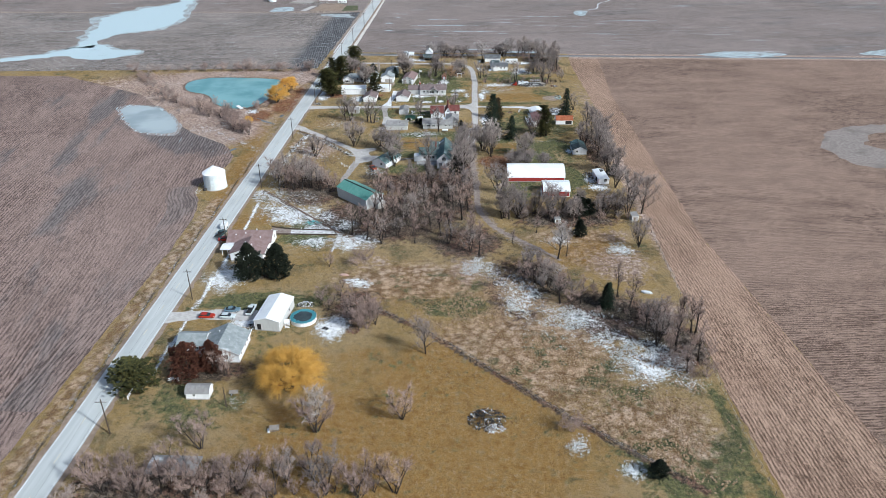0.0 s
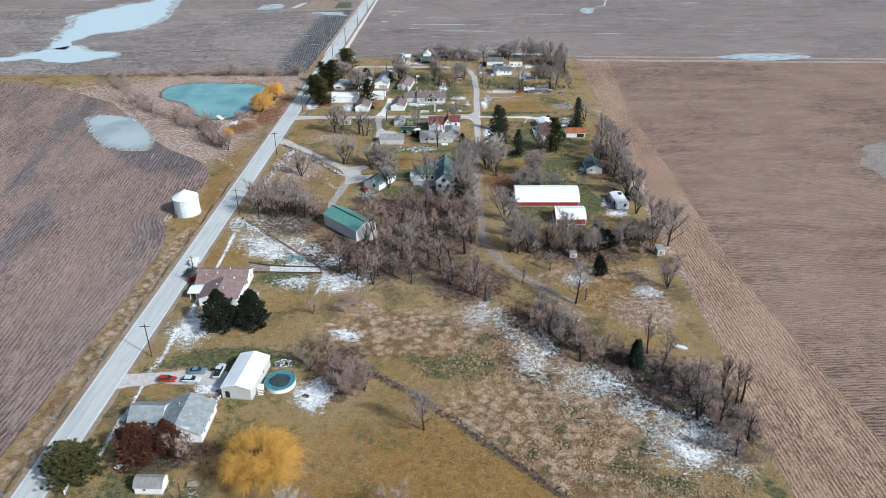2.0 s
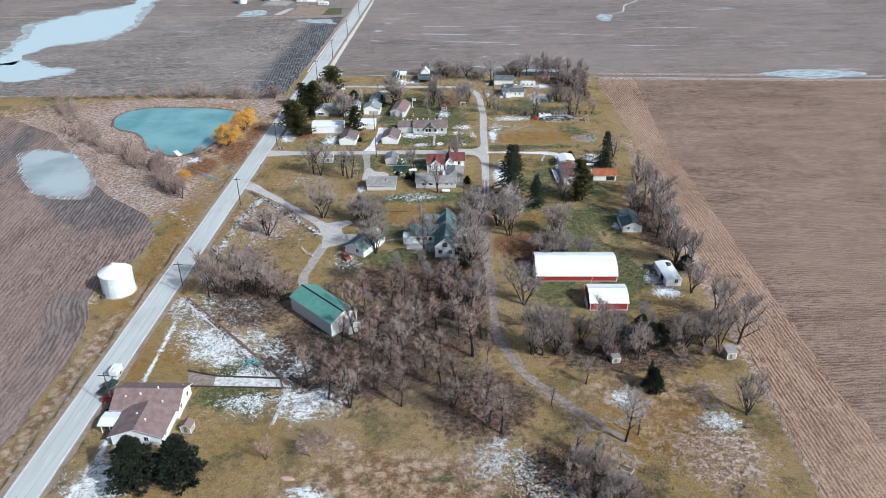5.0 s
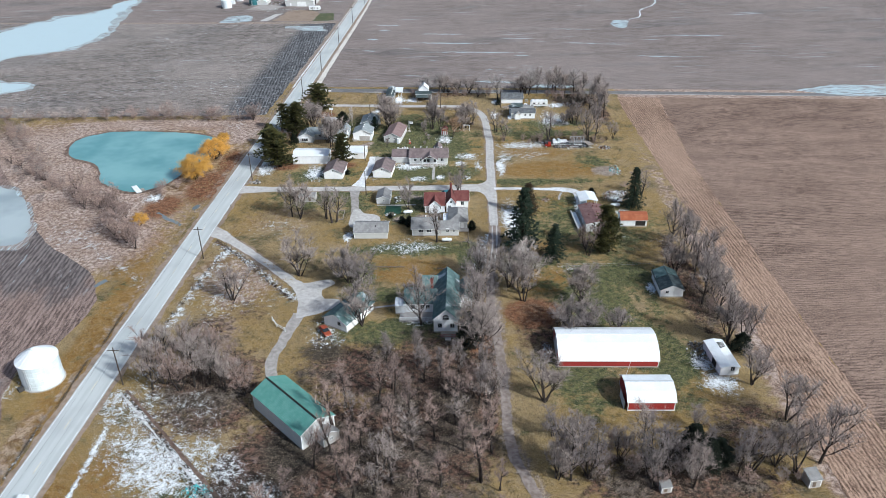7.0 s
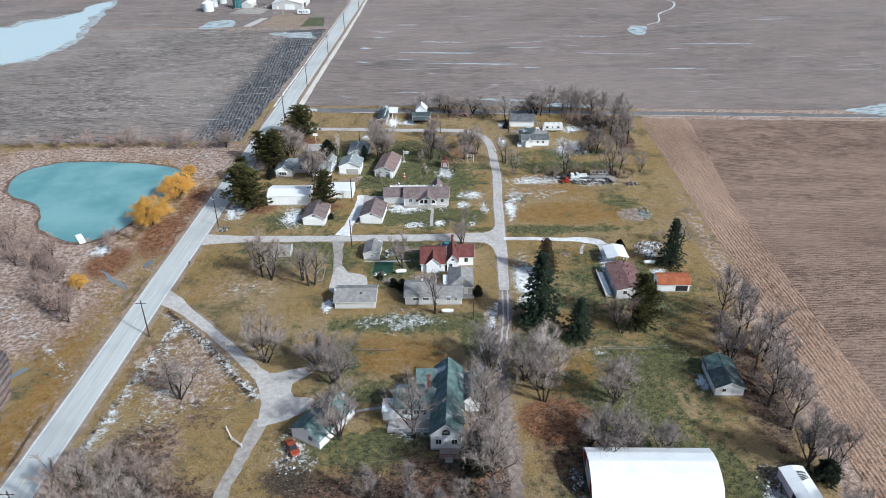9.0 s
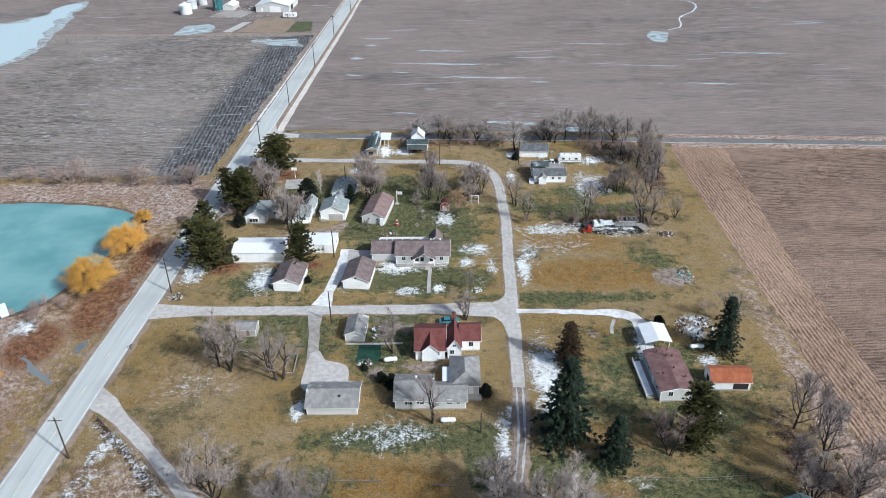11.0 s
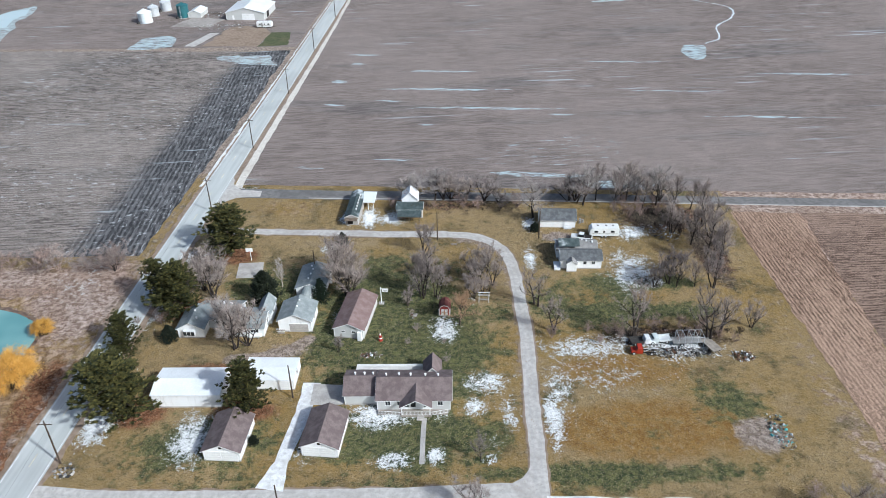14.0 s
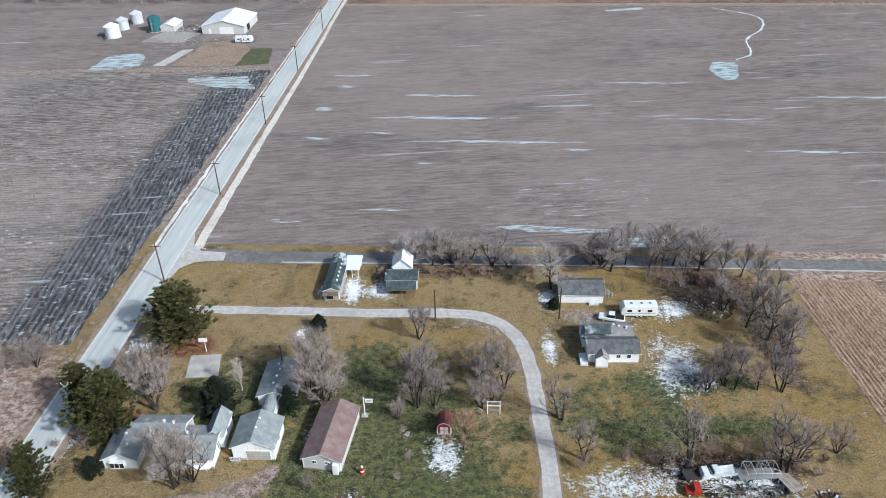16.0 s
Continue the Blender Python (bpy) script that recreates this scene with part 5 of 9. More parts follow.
def pine(seed, radius=2.9):
    """An old pine ten metres high with layered, open plumes."""
    rng = random.Random(seed)
    wood, fol = ([], []), ([], [])
    trunk = wander(rng, Vector((0, 0, -0.2)), Vector((0, 0, 1)), 9.8, 6, 0.05, 0.05)
    limb(wood, trunk, [0.26, 0.22, 0.18, 0.14, 0.1, 0.06, 0.01], 7)
    for i in range(84):
        u = 0.1 + 0.88 * (i + rng.random()) / 84
        k = min(5, int(u * 6))
        p = trunk[k].lerp(trunk[k + 1], u * 6 - k)
        ang = i * 2.4 + rng.uniform(-0.4, 0.4)
        r = radius * (0.12 + 0.95 * (1 - u) ** 0.62) * rng.uniform(0.55, 1.15) * (1 if u > 0.22 else 0.75)
        pts = wander(rng, p, Vector((math.cos(ang), math.sin(ang), 0.22)).normalized(), r, 4, 0.1, 0.03)
        limb(wood, pts, [0.06, 0.045, 0.03, 0.02, 0.005], 3)
        for j in range(1, 5):
            for _ in range(3):
                c = pts[j] + Vector((rng.gauss(0, 0.28), rng.gauss(0, 0.28), rng.gauss(0.05, 0.06)))
                tufts(rng, fol, c, (pts[j] - pts[j - 1]).normalized() + Vector((0, 0, 0.35)), 0.36, 15, 0.25)
    return wood, fol


def juniper(seed, radius=2.6, count=1500):
    """A dense rounded evergreen ten metres high, its outline broken by sprays."""
    rng = random.Random(seed)
    wood, fol = ([], []), ([], [])
    limb(wood, [Vector((0, 0, -0.2)), Vector((0.05, 0, 4)), Vector((0, 0, 8))], [0.2, 0.13, 0.02], 5)
    for i in range(count):
        u = rng.random() ** 0.9
        ang = rng.uniform(0, 2 * math.pi)
        prof = math.sin(math.pi * (u * 0.93 + 0.07) ** 0.62) ** 0.8
        lump = 1 + 1.1 * noise.noise(Vector((math.cos(ang) * 2.2, math.sin(ang) * 2.2, u * 6 + seed)))
        r = radius * prof * lump * rng.uniform(0.55, 1.03) ** 0.5
        d = Vector((math.cos(ang), math.sin(ang), 0.7))
        tufts(rng, fol, Vector((r * math.cos(ang), r * math.sin(ang), 0.15 + u * 9.6)), d, 0.6, 6, 0.5)
    return wood, fol


def willow(seed):
    """A dome of fine yellow shoots that droop at their ends, ten metres high and about as wide."""
    rng = random.Random(seed)
    wood, fine = ([], []), ([], [])
    for s in range(5):
        d = Vector((rng.uniform(-0.6, 0.6), rng.uniform(-0.6, 0.6), 1)).normalized()
        trunk = wander(rng, Vector((rng.uniform(-0.3, 0.3), rng.uniform(-0.3, 0.3), -0.2)), d, 6.5, 5, 0.14, 0.03)
        limb(wood, trunk, [0.26, 0.2, 0.15, 0.1, 0.07, 0.02], 6)
        for i in range(9):
            u = 0.3 + 0.68 * (i + rng.random()) / 9
            k = min(4, int(u * 5))
            p = trunk[k].lerp(trunk[k + 1], u * 5 - k)
            ang = i * 2.4 + s
            limb(fine, wander(rng, p, Vector((math.cos(ang), math.sin(ang), 0.8)).normalized(), rng.uniform(1.4, 2.6), 4, 0.12, 0.02), [0.06, 0.05, 0.035, 0.025, 0.01], 3)
    for c in range(130):
        ang, lat = c * 2.399 + rng.uniform(-0.3, 0.3), math.asin(rng.uniform(-0.35, 0.98))
        r = rng.uniform(0.45, 0.95) * (1 + 0.35 * noise.noise(Vector((math.cos(ang) * 1.8, math.sin(ang) * 1.8, lat * 2 + seed))))
        out = Vector((math.cos(ang) * math.cos(lat), math.sin(ang) * math.cos(lat), math.sin(lat)))
        mid = Vector((out.x * 4.2 * r, out.y * 4.2 * r, 4.6 + out.z * 4.6 * r))
        limb(wood, [mid * 0.55 + Vector((0, 0, 0.6)), mid], [0.05, 0.015], 3)
        for _ in range(84):
            a = mid + Vector((rng.gauss(0, 0.22), rng.gauss(0, 0.22), rng.gauss(0, 0.2)))
            turn = Vector((rng.gauss(0, 0.75), rng.gauss(0, 0.75), rng.gauss(0.25, 0.5)))
            b = a + (out * 0.7 + turn) * rng.uniform(0.35, 0.7)
            e = b + Vector((out.x * 0.3 + turn.x * 0.35, out.y * 0.3 + turn.y * 0.35, -rng.uniform(0.25, 1.0)))
            e.z = max(0.15, e.z)
            w = Vector((-turn.y, turn.x, 0.2)).normalized() * 0.013
            k0 = len(fine[0])
            fine[0].extend([tuple(a - w), tuple(a + w), tuple(b + w), tuple(b - w), tuple(e)])
            fine[1].extend([(k0, k0 + 1, k0 + 2, k0 + 3), (k0 + 3, k0 + 2, k0 + 4)])
    return wood, fine


OAK = [tree_kind("bare_tree", *bare_tree(1, limbs=14, spread=0.6, low=0.17, limb_len=0.5, branches=10, twigs=14), BARK, TWIG)] + [tree_kind("bare_tree", *bare_tree(s, stems=n, limbs=20, spread=0.5, low=0.3, limb_len=0.44, branches=9, twigs=13, girth=0.025, lean_out=0.3), BARK, TWIG) for s, n in ((2, 3), (3, 4))]
TALL = [tree_kind("bare_tree", *bare_tree(s, spread=0.3, low=0.3, limb_len=0.4, lift=0.22, branches=10, twigs=13), BARK, TWIG) for s in (11, 12)]
WIDE = [tree_kind("bare_tree", *bare_tree(s, stems=5, limbs=25, spread=0.6, low=0.28, limb_len=0.46, lift=0.12, branches=8, twigs=13, girth=0.024, lean_out=0.45), BARK, TWIG) for s in (21, 22)]
GAUNT = [tree_kind("bare_tree", *bare_tree(s, stems=2, limbs=12, branches=7, twigs=11, spread=0.55, low=0.3, limb_len=0.5, lift=0.12, girth=0.036, lean_out=0.3), BARK, TWIG) for s in (31, 32)]
BROWN = [tree_kind("bare_tree", *bare_tree(s, stems=3, limbs=15, spread=0.6, low=0.2, branches=8, twigs=14, girth=0.024), BARK, TWIG_BROWN) for s in (41, 42, 43)]
WOODLAND = [tree_kind("bare_tree", *bare_tree(s, stems=n, limbs=12, branches=7, twigs=9, spread=0.36, low=0.4, limb_len=0.36, lift=0.14, girth=0.027, lean_out=0.16), BARK, TWIG_BROWN) for s, n in ((45, 1), (46, 2), (47, 1))]
SHRUB = [tree_kind("bare_shrub", *bare_tree(s, stems=7, limbs=28, branches=6, twigs=10, spread=0.8, low=0.15, limb_len=0.5, lift=0.08, girth=0.012), TWIG_BROWN, TWIG) for s in (51, 52)]
SHRUB_BROWN = [tree_kind("bare_shrub", *bare_tree(s, stems=7, limbs=28, branches=6, twigs=10, spread=0.7, low=0.15, limb_len=0.5, lift=0.1, girth=0.012), TWIG_BROWN, TWIG_BROWN) for s in (53, 54)]
# twigs near black, so that brush can also stand in for shade
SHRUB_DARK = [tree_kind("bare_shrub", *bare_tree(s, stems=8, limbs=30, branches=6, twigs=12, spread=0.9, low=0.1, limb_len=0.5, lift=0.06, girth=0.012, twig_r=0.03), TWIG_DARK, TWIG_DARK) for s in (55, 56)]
PALE = [tree_kind("bare_tree", *bare_tree(s, limbs=14, branches=11, twigs=13, spread=0.6, low=0.25, limb_len=0.46, lift=0.12), BARK, TWIG_PALE) for s in (61,)]
BIRCH = tree_kind("birch_tree", *bare_tree(71, limbs=14, branches=8, twigs=11, spread=0.35, low=0.2, limb_len=0.3, lift=0.15), BARK_PALE, TWIG_PALE)
WILLOW = [tree_kind("willow_tree", *willow(s), BARK, TWIG_WILLOW) for s in (81, 82)]
SPRUCE = [tree_kind("spruce_tree", *spruce(s), BARK, NEEDLE) for s in (91, 92)]
PINE = [tree_kind("pine_tree", *pine(s), BARK, NEEDLE_PINE) for s in (95, 96)]
JUNIPER = [tree_kind("juniper_tree", *juniper(s), BARK, NEEDLE_BLACK) for s in (97, 98)]
CEDAR = tree_kind("cedar_tree", *spruce(100, 2.6, 24, 11, 0.03, 0.6, 0.05), BARK, LEAF_CEDAR)
OAK_LEAFY = tree_kind("leafy_tree", *juniper(99, 3.4, 1300), BARK, LEAF_BROWN)
TAN_TREE = tree_kind("budding_tree", *bare_tree(72, limbs=14, branches=11, twigs=13, spread=0.7, low=0.2, limb_len=0.42, lift=0.1, twig_r=0.024), BARK, LEAF_TAN)

rng_t = random.Random(7)


def grove(kinds, rows, label, category="tree", group="", cap=18.0, wide=(0.85, 1.15)):
    for x, y, h in rows:
        plant(rng_t.choice(kinds), x, y, min(h, cap), rng_t.uniform(0, 6.28), label, category, group, rng_t.uniform(*wide))


def scatter(kinds, points, count, hts, label, category="tree", group="", gap=2.5):
    """Trees at random inside a four-cornered stand."""
    placed = []
    a, b, c, d = [Vector((*p, 0)) for p in points]
    tries = 0
    while len(placed) < count and tries < 4000:
        tries += 1
        u, v = rng_t.random(), rng_t.random()
        p = a.lerp(b, u).lerp(d.lerp(c, u), v)
        if all((p - q).length > gap for q in placed):
            placed.append(p)
            plant(rng_t.choice(kinds), p.x, p.y, rng_t.uniform(*hts), rng_t.uniform(0, 6.28), label, category, group, rng_t.uniform(0.85, 1.2))


BARE_NEAR = [
    (-72.1, 114.6, 11.4), (-64.5, 113.2, 11.8), (-59.8, 117.6, 11.5), (-54.1, 113.9, 11.8), (-54.9, 127.2, 12.5), (-43.6, 114.2, 12.9),
    (-35.7, 113.5, 14.2), (-41, 120.1, 8.1), (-29.6, 132.3, 14.3), (-29.2, 119.5, 10.5), (-24.6, 114, 13.6), (-18.4, 113.3, 12.7),
    (-10.4, 113.8, 13.6), (-9.9, 136.5, 11.7), (-4.8, 162.1, 11.5), (-77.2, 118.1, 8.1), (-48.2, 118.6, 8), (-33.2, 116, 11.1),
]
BRUSH_NEAR = [
    (-26.5, 175.9, 13), (-22.9, 174.5, 14.7), (-19.1, 175.8, 10.3), (-21, 180.1, 11.3), (-27.2, 182.2, 15.3), (-21.5, 174.3, 17.8),
    (-30.9, 190.9, 8), (-27.5, 209.6, 7.6), (-36.3, 208.7, 6.7), (-36.5, 187.4, 6.4), (-24.5, 212.8, 6.8), (-33.4, 184, 7.8),
]
BARE_HEDGE = [
    (34.3, 186.1, 11), (40.4, 186, 10.2), (51.7, 189.3, 12.9), (53.6, 181.6, 15.9), (28, 201.1, 11.4), (30.3, 207.3, 8.4),
    (26.6, 209.6, 8.4), (32.2, 195.2, 9.7), (56.1, 171.4, 13.4), (59.8, 169.2, 15.4), (66.2, 174.2, 11.4), (67.8, 169.8, 11.9),
    (61.6, 177.4, 9.2), (11.9, 215.5, 13.5), (9.2, 217.9, 11.1), (37.7, 187.8, 8.7), (57.6, 164.6, 16.4), (61.6, 162.5, 16),
    (61.8, 152.8, 10.5), (66.1, 157.5, 14), (65.3, 173, 9.2), (69.2, 170.2, 11), (23.4, 223.6, 5.3), (32.5, 231.1, 7.2),
]
BARE_YARD = [
    (65.5, 220.3, 13.6), (21.8, 263.6, 15.9), (35.8, 288.1, 10.5), (31, 292.9, 8.3), (20.8, 302.7, 18.6), (36.1, 302.3, 13.8),
    (41.9, 287.9, 7.4), (23.8, 241.8, 21.9), (27.1, 242.4, 20), (21.9, 243.2, 11.4), (38.8, 242.2, 16.8), (70.3, 257, 14.6),
    (66.9, 243.2, 20), (72.1, 245.2, 16.9), (68.2, 285.1, 12.8), (58.6, 244, 12.1), (63.2, 244.7, 10.7), (46.8, 244.2, 8.7),
    (51.1, 254.9, 7.4), (67.5, 268.6, 12.2),
]
BARE_EASTLINE = [
    (66.8, 331.5, 14.2), (67.8, 322.6, 16.1), (70.8, 325.8, 11.7), (70.5, 314.4, 13.5), (70, 305.1, 17.3), (67.3, 310.6, 13.4),
    (67.2, 283.3, 15.7), (69.7, 281.9, 15), (63.1, 314.5, 12.1), (66.3, 300, 14.3), (62.6, 320.6, 9.3), (68.2, 293.5, 14.1),
    (69.7, 299.9, 11.6), (71.5, 331.4, 11.2),
]
BARE_MID = [
    (21.2, 306, 18.1), (18, 309.7, 14.8), (35.1, 301.4, 11), (30.7, 287.4, 11.3), (34.9, 289.5, 10), (41.8, 287.2, 9.9),
    (28.4, 289.7, 8.5), (10.7, 311.7, 13.5), (10.1, 315.6, 11.4), (9.0, 291.4, 16.1), (8.2, 284.2, 17.7), (8.6, 278.9, 17.4),
    (9.2, 301, 11.7), (-19.6, 292.8, 23.2), (-5.1, 292.5, 13.5), (-38.9, 316.6, 15.9), (-54.3, 304.8, 11.9),
    (-27.5, 315.4, 11.4), (-22.9, 308.7, 13.4), (-25.2, 312.4, 10.6), (-44.2, 350.5, 15.1),
    (-46.7, 351.9, 11.9), (-10.4, 356.3, 10.4), (5.8, 367.5, 8.5),
]
BARE_THICKETW = [
    (-61.8, 271.2, 15.3), (-57.5, 269.2, 17.4), (-54.6, 270.1, 17.4), (-62.4, 277.2, 12.5), (-51.8, 271, 13.8), (-63.7, 269.3, 13.8),
    (-59.1, 279.2, 11.1), (-47.5, 269, 12.3), (-52, 277, 9.5), (-47.7, 274.8, 9.5), (-43.4, 267.1, 10.7), (-66.8, 278.9, 11.1),
    (-59.2, 280.1, 11), (-52.6, 278.7, 12.3), (-66.5, 285.6, 5.7), (-58.6, 284, 7.1),
]
BARE_POND = [
    (-103.9, 355.6, 14), (-114.4, 368.4, 9), (-90.7, 335, 14.5), (-99.5, 350.5, 11.8), (-116.2, 362.3, 12.3), (-122.5, 371.9, 9),
    (-98.4, 340.1, 9.9), (-89.5, 332.7, 12.9), (-100.1, 343.4, 11.4), (-115.2, 359.2, 8), (-93.2, 336.2, 11.2), (-132.1, 377, 6.3),
    (-144.5, 386.9, 6.4), (-157.7, 397.4, 6.6), (-122.4, 367.8, 6.1), (-151, 392, 6.5), (-138.2, 381.8, 6.4),
]
BRUSH_NW = [
    (-182.5, 443, 7.3), (-172.8, 442.7, 6.1), (-161.7, 444.3, 5.4), (-149.6, 443.9, 6.6), (-139.9, 443.5, 6.6), (-129.6, 444.5, 6.1),
    (-120.7, 442.8, 5.8), (-113.9, 443.9, 8.5), (-103.9, 442.2, 5.3), (-94.4, 441.8, 6.6), (-84.8, 441.5, 5.3), (-77.7, 441.2, 8.2),
    (-168.3, 443.2, 4.6), (-155.3, 443.4, 4.4), (-134.2, 444, 4.4), (-106.5, 443, 4.4), (-77.7, 441.1, 8.8), (-92, 441.6, 7),
    (-96.7, 441.7, 6.2), (-115.9, 442.3, 10.5), (-111.8, 443.7, 10.6),
]
BARE_NORTH = [
    (-52.5, 433.6, 13.1), (-43.3, 414, 11.6), (-20.1, 428.8, 15.8), (-22, 436.4, 12), (-3, 427.8, 15.2), (12.8, 431.7, 11.4),
    (8.4, 435.5, 9.4), (-2.8, 435.8, 8.6), (7.6, 379.1, 5.9), (-77.8, 440.4, 8.4), (-50.7, 428, 14.6), (-54, 431.8, 12.2),
    (-42, 410.3, 15.7), (-39.6, 411.6, 12.8), (-20.4, 427.6, 16), (-21.8, 430.8, 13.4), (-2.9, 427.1, 10.9), (-6.4, 424.4, 5.7),
]
BARE_LOOP = [
    (-20.2, 408.6, 4.9), (9.6, 432.9, 9.6), (12.1, 437.6, 8.3), (8.3, 427, 8.1), (10.4, 428.4, 6.8), (0.1, 427.3, 10.7),
    (22.1, 423.9, 11.8), (24.5, 414.1, 11.6), (41.3, 412.5, 15.6), (56.5, 410.9, 15.6), (59.4, 412.6, 12.7), (66.8, 414.6, 8),
    (53.6, 431.6, 9.5), (55.1, 430.1, 9.4), (50, 430.2, 6.8), (59.2, 429.9, 6.8), (-3.3, 446.6, 9.9),
]
BARE_FARLINE = [
    (2.1, 473.9, 9.9), (-0.5, 473.3, 9.2), (4.1, 473.6, 8.9), (8, 473, 8.8), (13.2, 472.8, 9.4), (-7.8, 473.5, 7),
    (-5.1, 472.3, 8.4), (17, 471.4, 5.4), (25.7, 462.9, 12), (38.6, 471.8, 12), (40.1, 469.4, 12.7), (36.6, 471.9, 9.1),
    (50.9, 471.8, 10.3), (54.7, 471.2, 9.1), (59.8, 468.7, 14), (61.7, 470.9, 12),
]
BARE_GROVE = [
    (60.1, 453.9, 11), (63.5, 448.1, 11), (65.4, 437.2, 11),
    (62.8, 464.1, 11.8), (68.5, 466.1, 8.9), (69.2, 457.6, 14.2), (69.4, 451.6, 15.4), (55.4, 466.1, 10.2), (48, 467, 11), (66.5, 444, 12), (68, 439, 12.5),
    (63.3, 429.8, 12), (52, 471, 12.5), (44, 472, 11.5),
]
grove(BROWN + OAK, BARE_NEAR, "leafless pinkish-brown tree in dry grass", group="trees in the near yard", wide=(0.9, 1.25), cap=12.5)
grove(BROWN + SHRUB_BROWN, BRUSH_NEAR, "dense reddish bare brush by the meadow fence", "shrub", "brush round the garage yard", 10.0, (0.7, 1.1))
grove(WOODLAND + GAUNT, BARE_HEDGE, "leafless grey tree in the creek hedgerow", group="trees of the creek hedgerow", cap=14)
grove(OAK + WIDE, BARE_YARD, "leafless grey yard tree by the red barns", group="trees round the barns", cap=15)
grove(TALL + OAK, BARE_EASTLINE, "tall leafless tree on the field boundary", group="trees of the field boundary", cap=15)
grove(OAK + WIDE, BARE_MID, "leafless grey tree on a lawn", group="trees round the farmhouse", cap=16, wide=(1.0, 1.35))
grove(BROWN + OAK, BARE_THICKETW, "leafless tree of a roadside thicket", group="trees of the roadside thicket", cap=13)
grove(SHRUB_BROWN + BROWN, BARE_POND, "leafless brush on the pond bank", "shrub", "brush round the pond", 9)
grove(SHRUB + SHRUB_BROWN, BRUSH_NW, "grey hedge brush along the field edge", "shrub", "brush of the field hedge", 8, (1.3, 2.0))
grove(OAK + WIDE, BARE_NORTH, "leafless grey tree among the houses", group="trees in the village", cap=15)
grove(OAK, [r for r in BARE_LOOP if r[2] < 11], "leafless dark tree on the loop lane", group="trees in the village", cap=14)
grove(GAUNT, [r for r in BARE_LOOP if r[2] >= 11], "gaunt dark leafless tree with few twigs", group="trees in the village", cap=15.5)
grove(GAUNT, [(-1.7, 334.6, 14.5), (-33.2, 347.6, 15.5), (-35.6, 349.6, 13.5), (41.2, 328.6, 10), (65.6, 364.4, 11.5)], "gaunt dark leafless tree with few twigs", group="trees in the village", cap=15.5)
grove(WIDE + PALE, BARE_FARLINE, "grey leafless tree along the side road", group="trees of the side road", cap=11, wide=(1.3, 1.7))
grove(TALL + OAK, BARE_GROVE, "tall leafless tree of the corner grove", group="trees of the corner grove", cap=12.5, wide=(0.9, 1.2))
scatter(WOODLAND * 2 + GAUNT, [(-35, 226), (11, 218), (11, 266), (-20, 266)], 46, (9, 13.5), "leafless brown tree of the wood", group="trees of the wood", gap=3.6)
scatter(TALL + WOODLAND, [(-18, 264), (9, 262), (4, 272), (-16, 282)], 9, (8, 12), "leafless grey tree of the wood", group="trees of the wood", gap=3.5)
scatter(SHRUB_BROWN, [(-38, 226), (10, 220), (10, 285), (-40, 262)], 9, (2.0, 3.5), "bare undergrowth shrub in the wood", "shrub", "undergrowth of the wood", 3)
scatter(SHRUB_BROWN + SHRUB, [(-80, 106), (-34, 106), (-34, 122), (-78, 122)], 14, (4.5, 7), "bare thicket shrub beside the road", "shrub", "brush in the near yard", 3)
scatter(SHRUB + SHRUB_BROWN, [(22, 240), (68, 240), (68, 250), (22, 250)], 22, (3, 6.5), "bare shrub of the barn-yard hedge", "shrub", "barn-yard hedge", 2.2)
scatter(SHRUB_BROWN, [(26, 180), (66, 158), (68, 176), (30, 204)], 9, (2.0, 4), "bare brush along the creek", "shrub", "undergrowth of the creek", 2.5)
scatter(SHRUB_BROWN + SHRUB, [(64, 288), (70, 288), (73, 330), (66, 330)], 10, (3, 6), "bare brush on the field boundary", "shrub", "brush of the boundary", 2.5)
scatter(TALL + OAK, [(7.6, 262), (9.4, 262), (9.2, 290), (7.4, 290)], 5, (7, 10), "tall leafless tree lining the lane", group="trees lining the lane", gap=3)
far_rng = random.Random(17)
FAR_KINDS = [bare_tree(k, stems=2, limbs=10, branches=5, twigs=7, spread=0.45, low=0.25, twig_r=0.05) for k in (201, 202, 203)]
far_bits = []
for k in range(130):
    x = -330 + 270 * (k + far_rng.random()) / 130
    y = 711 + 0.05 * (-60 - x) + far_rng.uniform(0, 16)
    m = Matrix.LocRotScale((x, y, -0.1), Euler((0, 0, far_rng.uniform(0, 6.28))), Vector((1.1, 1.1, 1)) * far_rng.uniform(0.75, 1.15))
    for verts, faces in far_rng.choice(FAR_KINDS):
        far_bits.append(([tuple(m @ Vector(v)) for v in verts], faces))
tagged(part("distant_wood", merged(far_bits), TWIG), "grey leafless wood on the far field's edge", "woods", kind="stuff")
scatter(SHRUB + SHRUB_BROWN, [(-12, 468.5), (22, 466.5), (22, 471.5), (-12, 473)], 12, (2.5, 5), "grey brush beside the side road", "shrub", "brush of the side road", 2.2)
scatter(SHRUB_BROWN, [(46, 462), (64, 462), (66, 470), (46, 472)], 12, (2.5, 4.5), "bare brush in the corner grove", "shrub", "brush of the corner grove", 2.5)
scatter(SHRUB_BROWN + SHRUB, [(-160, 392), (-150, 400), (-92, 345), (-84, 318)], 16, (2.5, 5), "bare shrub on the pond's bank", "shrub", "brush round the pond", 3)
plant(PALE[0], 37.4, 212.5, 13, 1.0, "pale leafless tree above the creek fence", "tree", "", 1.1)
plant(PALE[0], -29.6, 132.3, 12.5, 2.0, "pale bushy leafless tree in ochre grass", "tree", "", 0.9)
plant(PALE[0], 21.5, 306, 14.5, 3.0, "pale bushy leafless tree by the lane", "tree", "", 0.95)
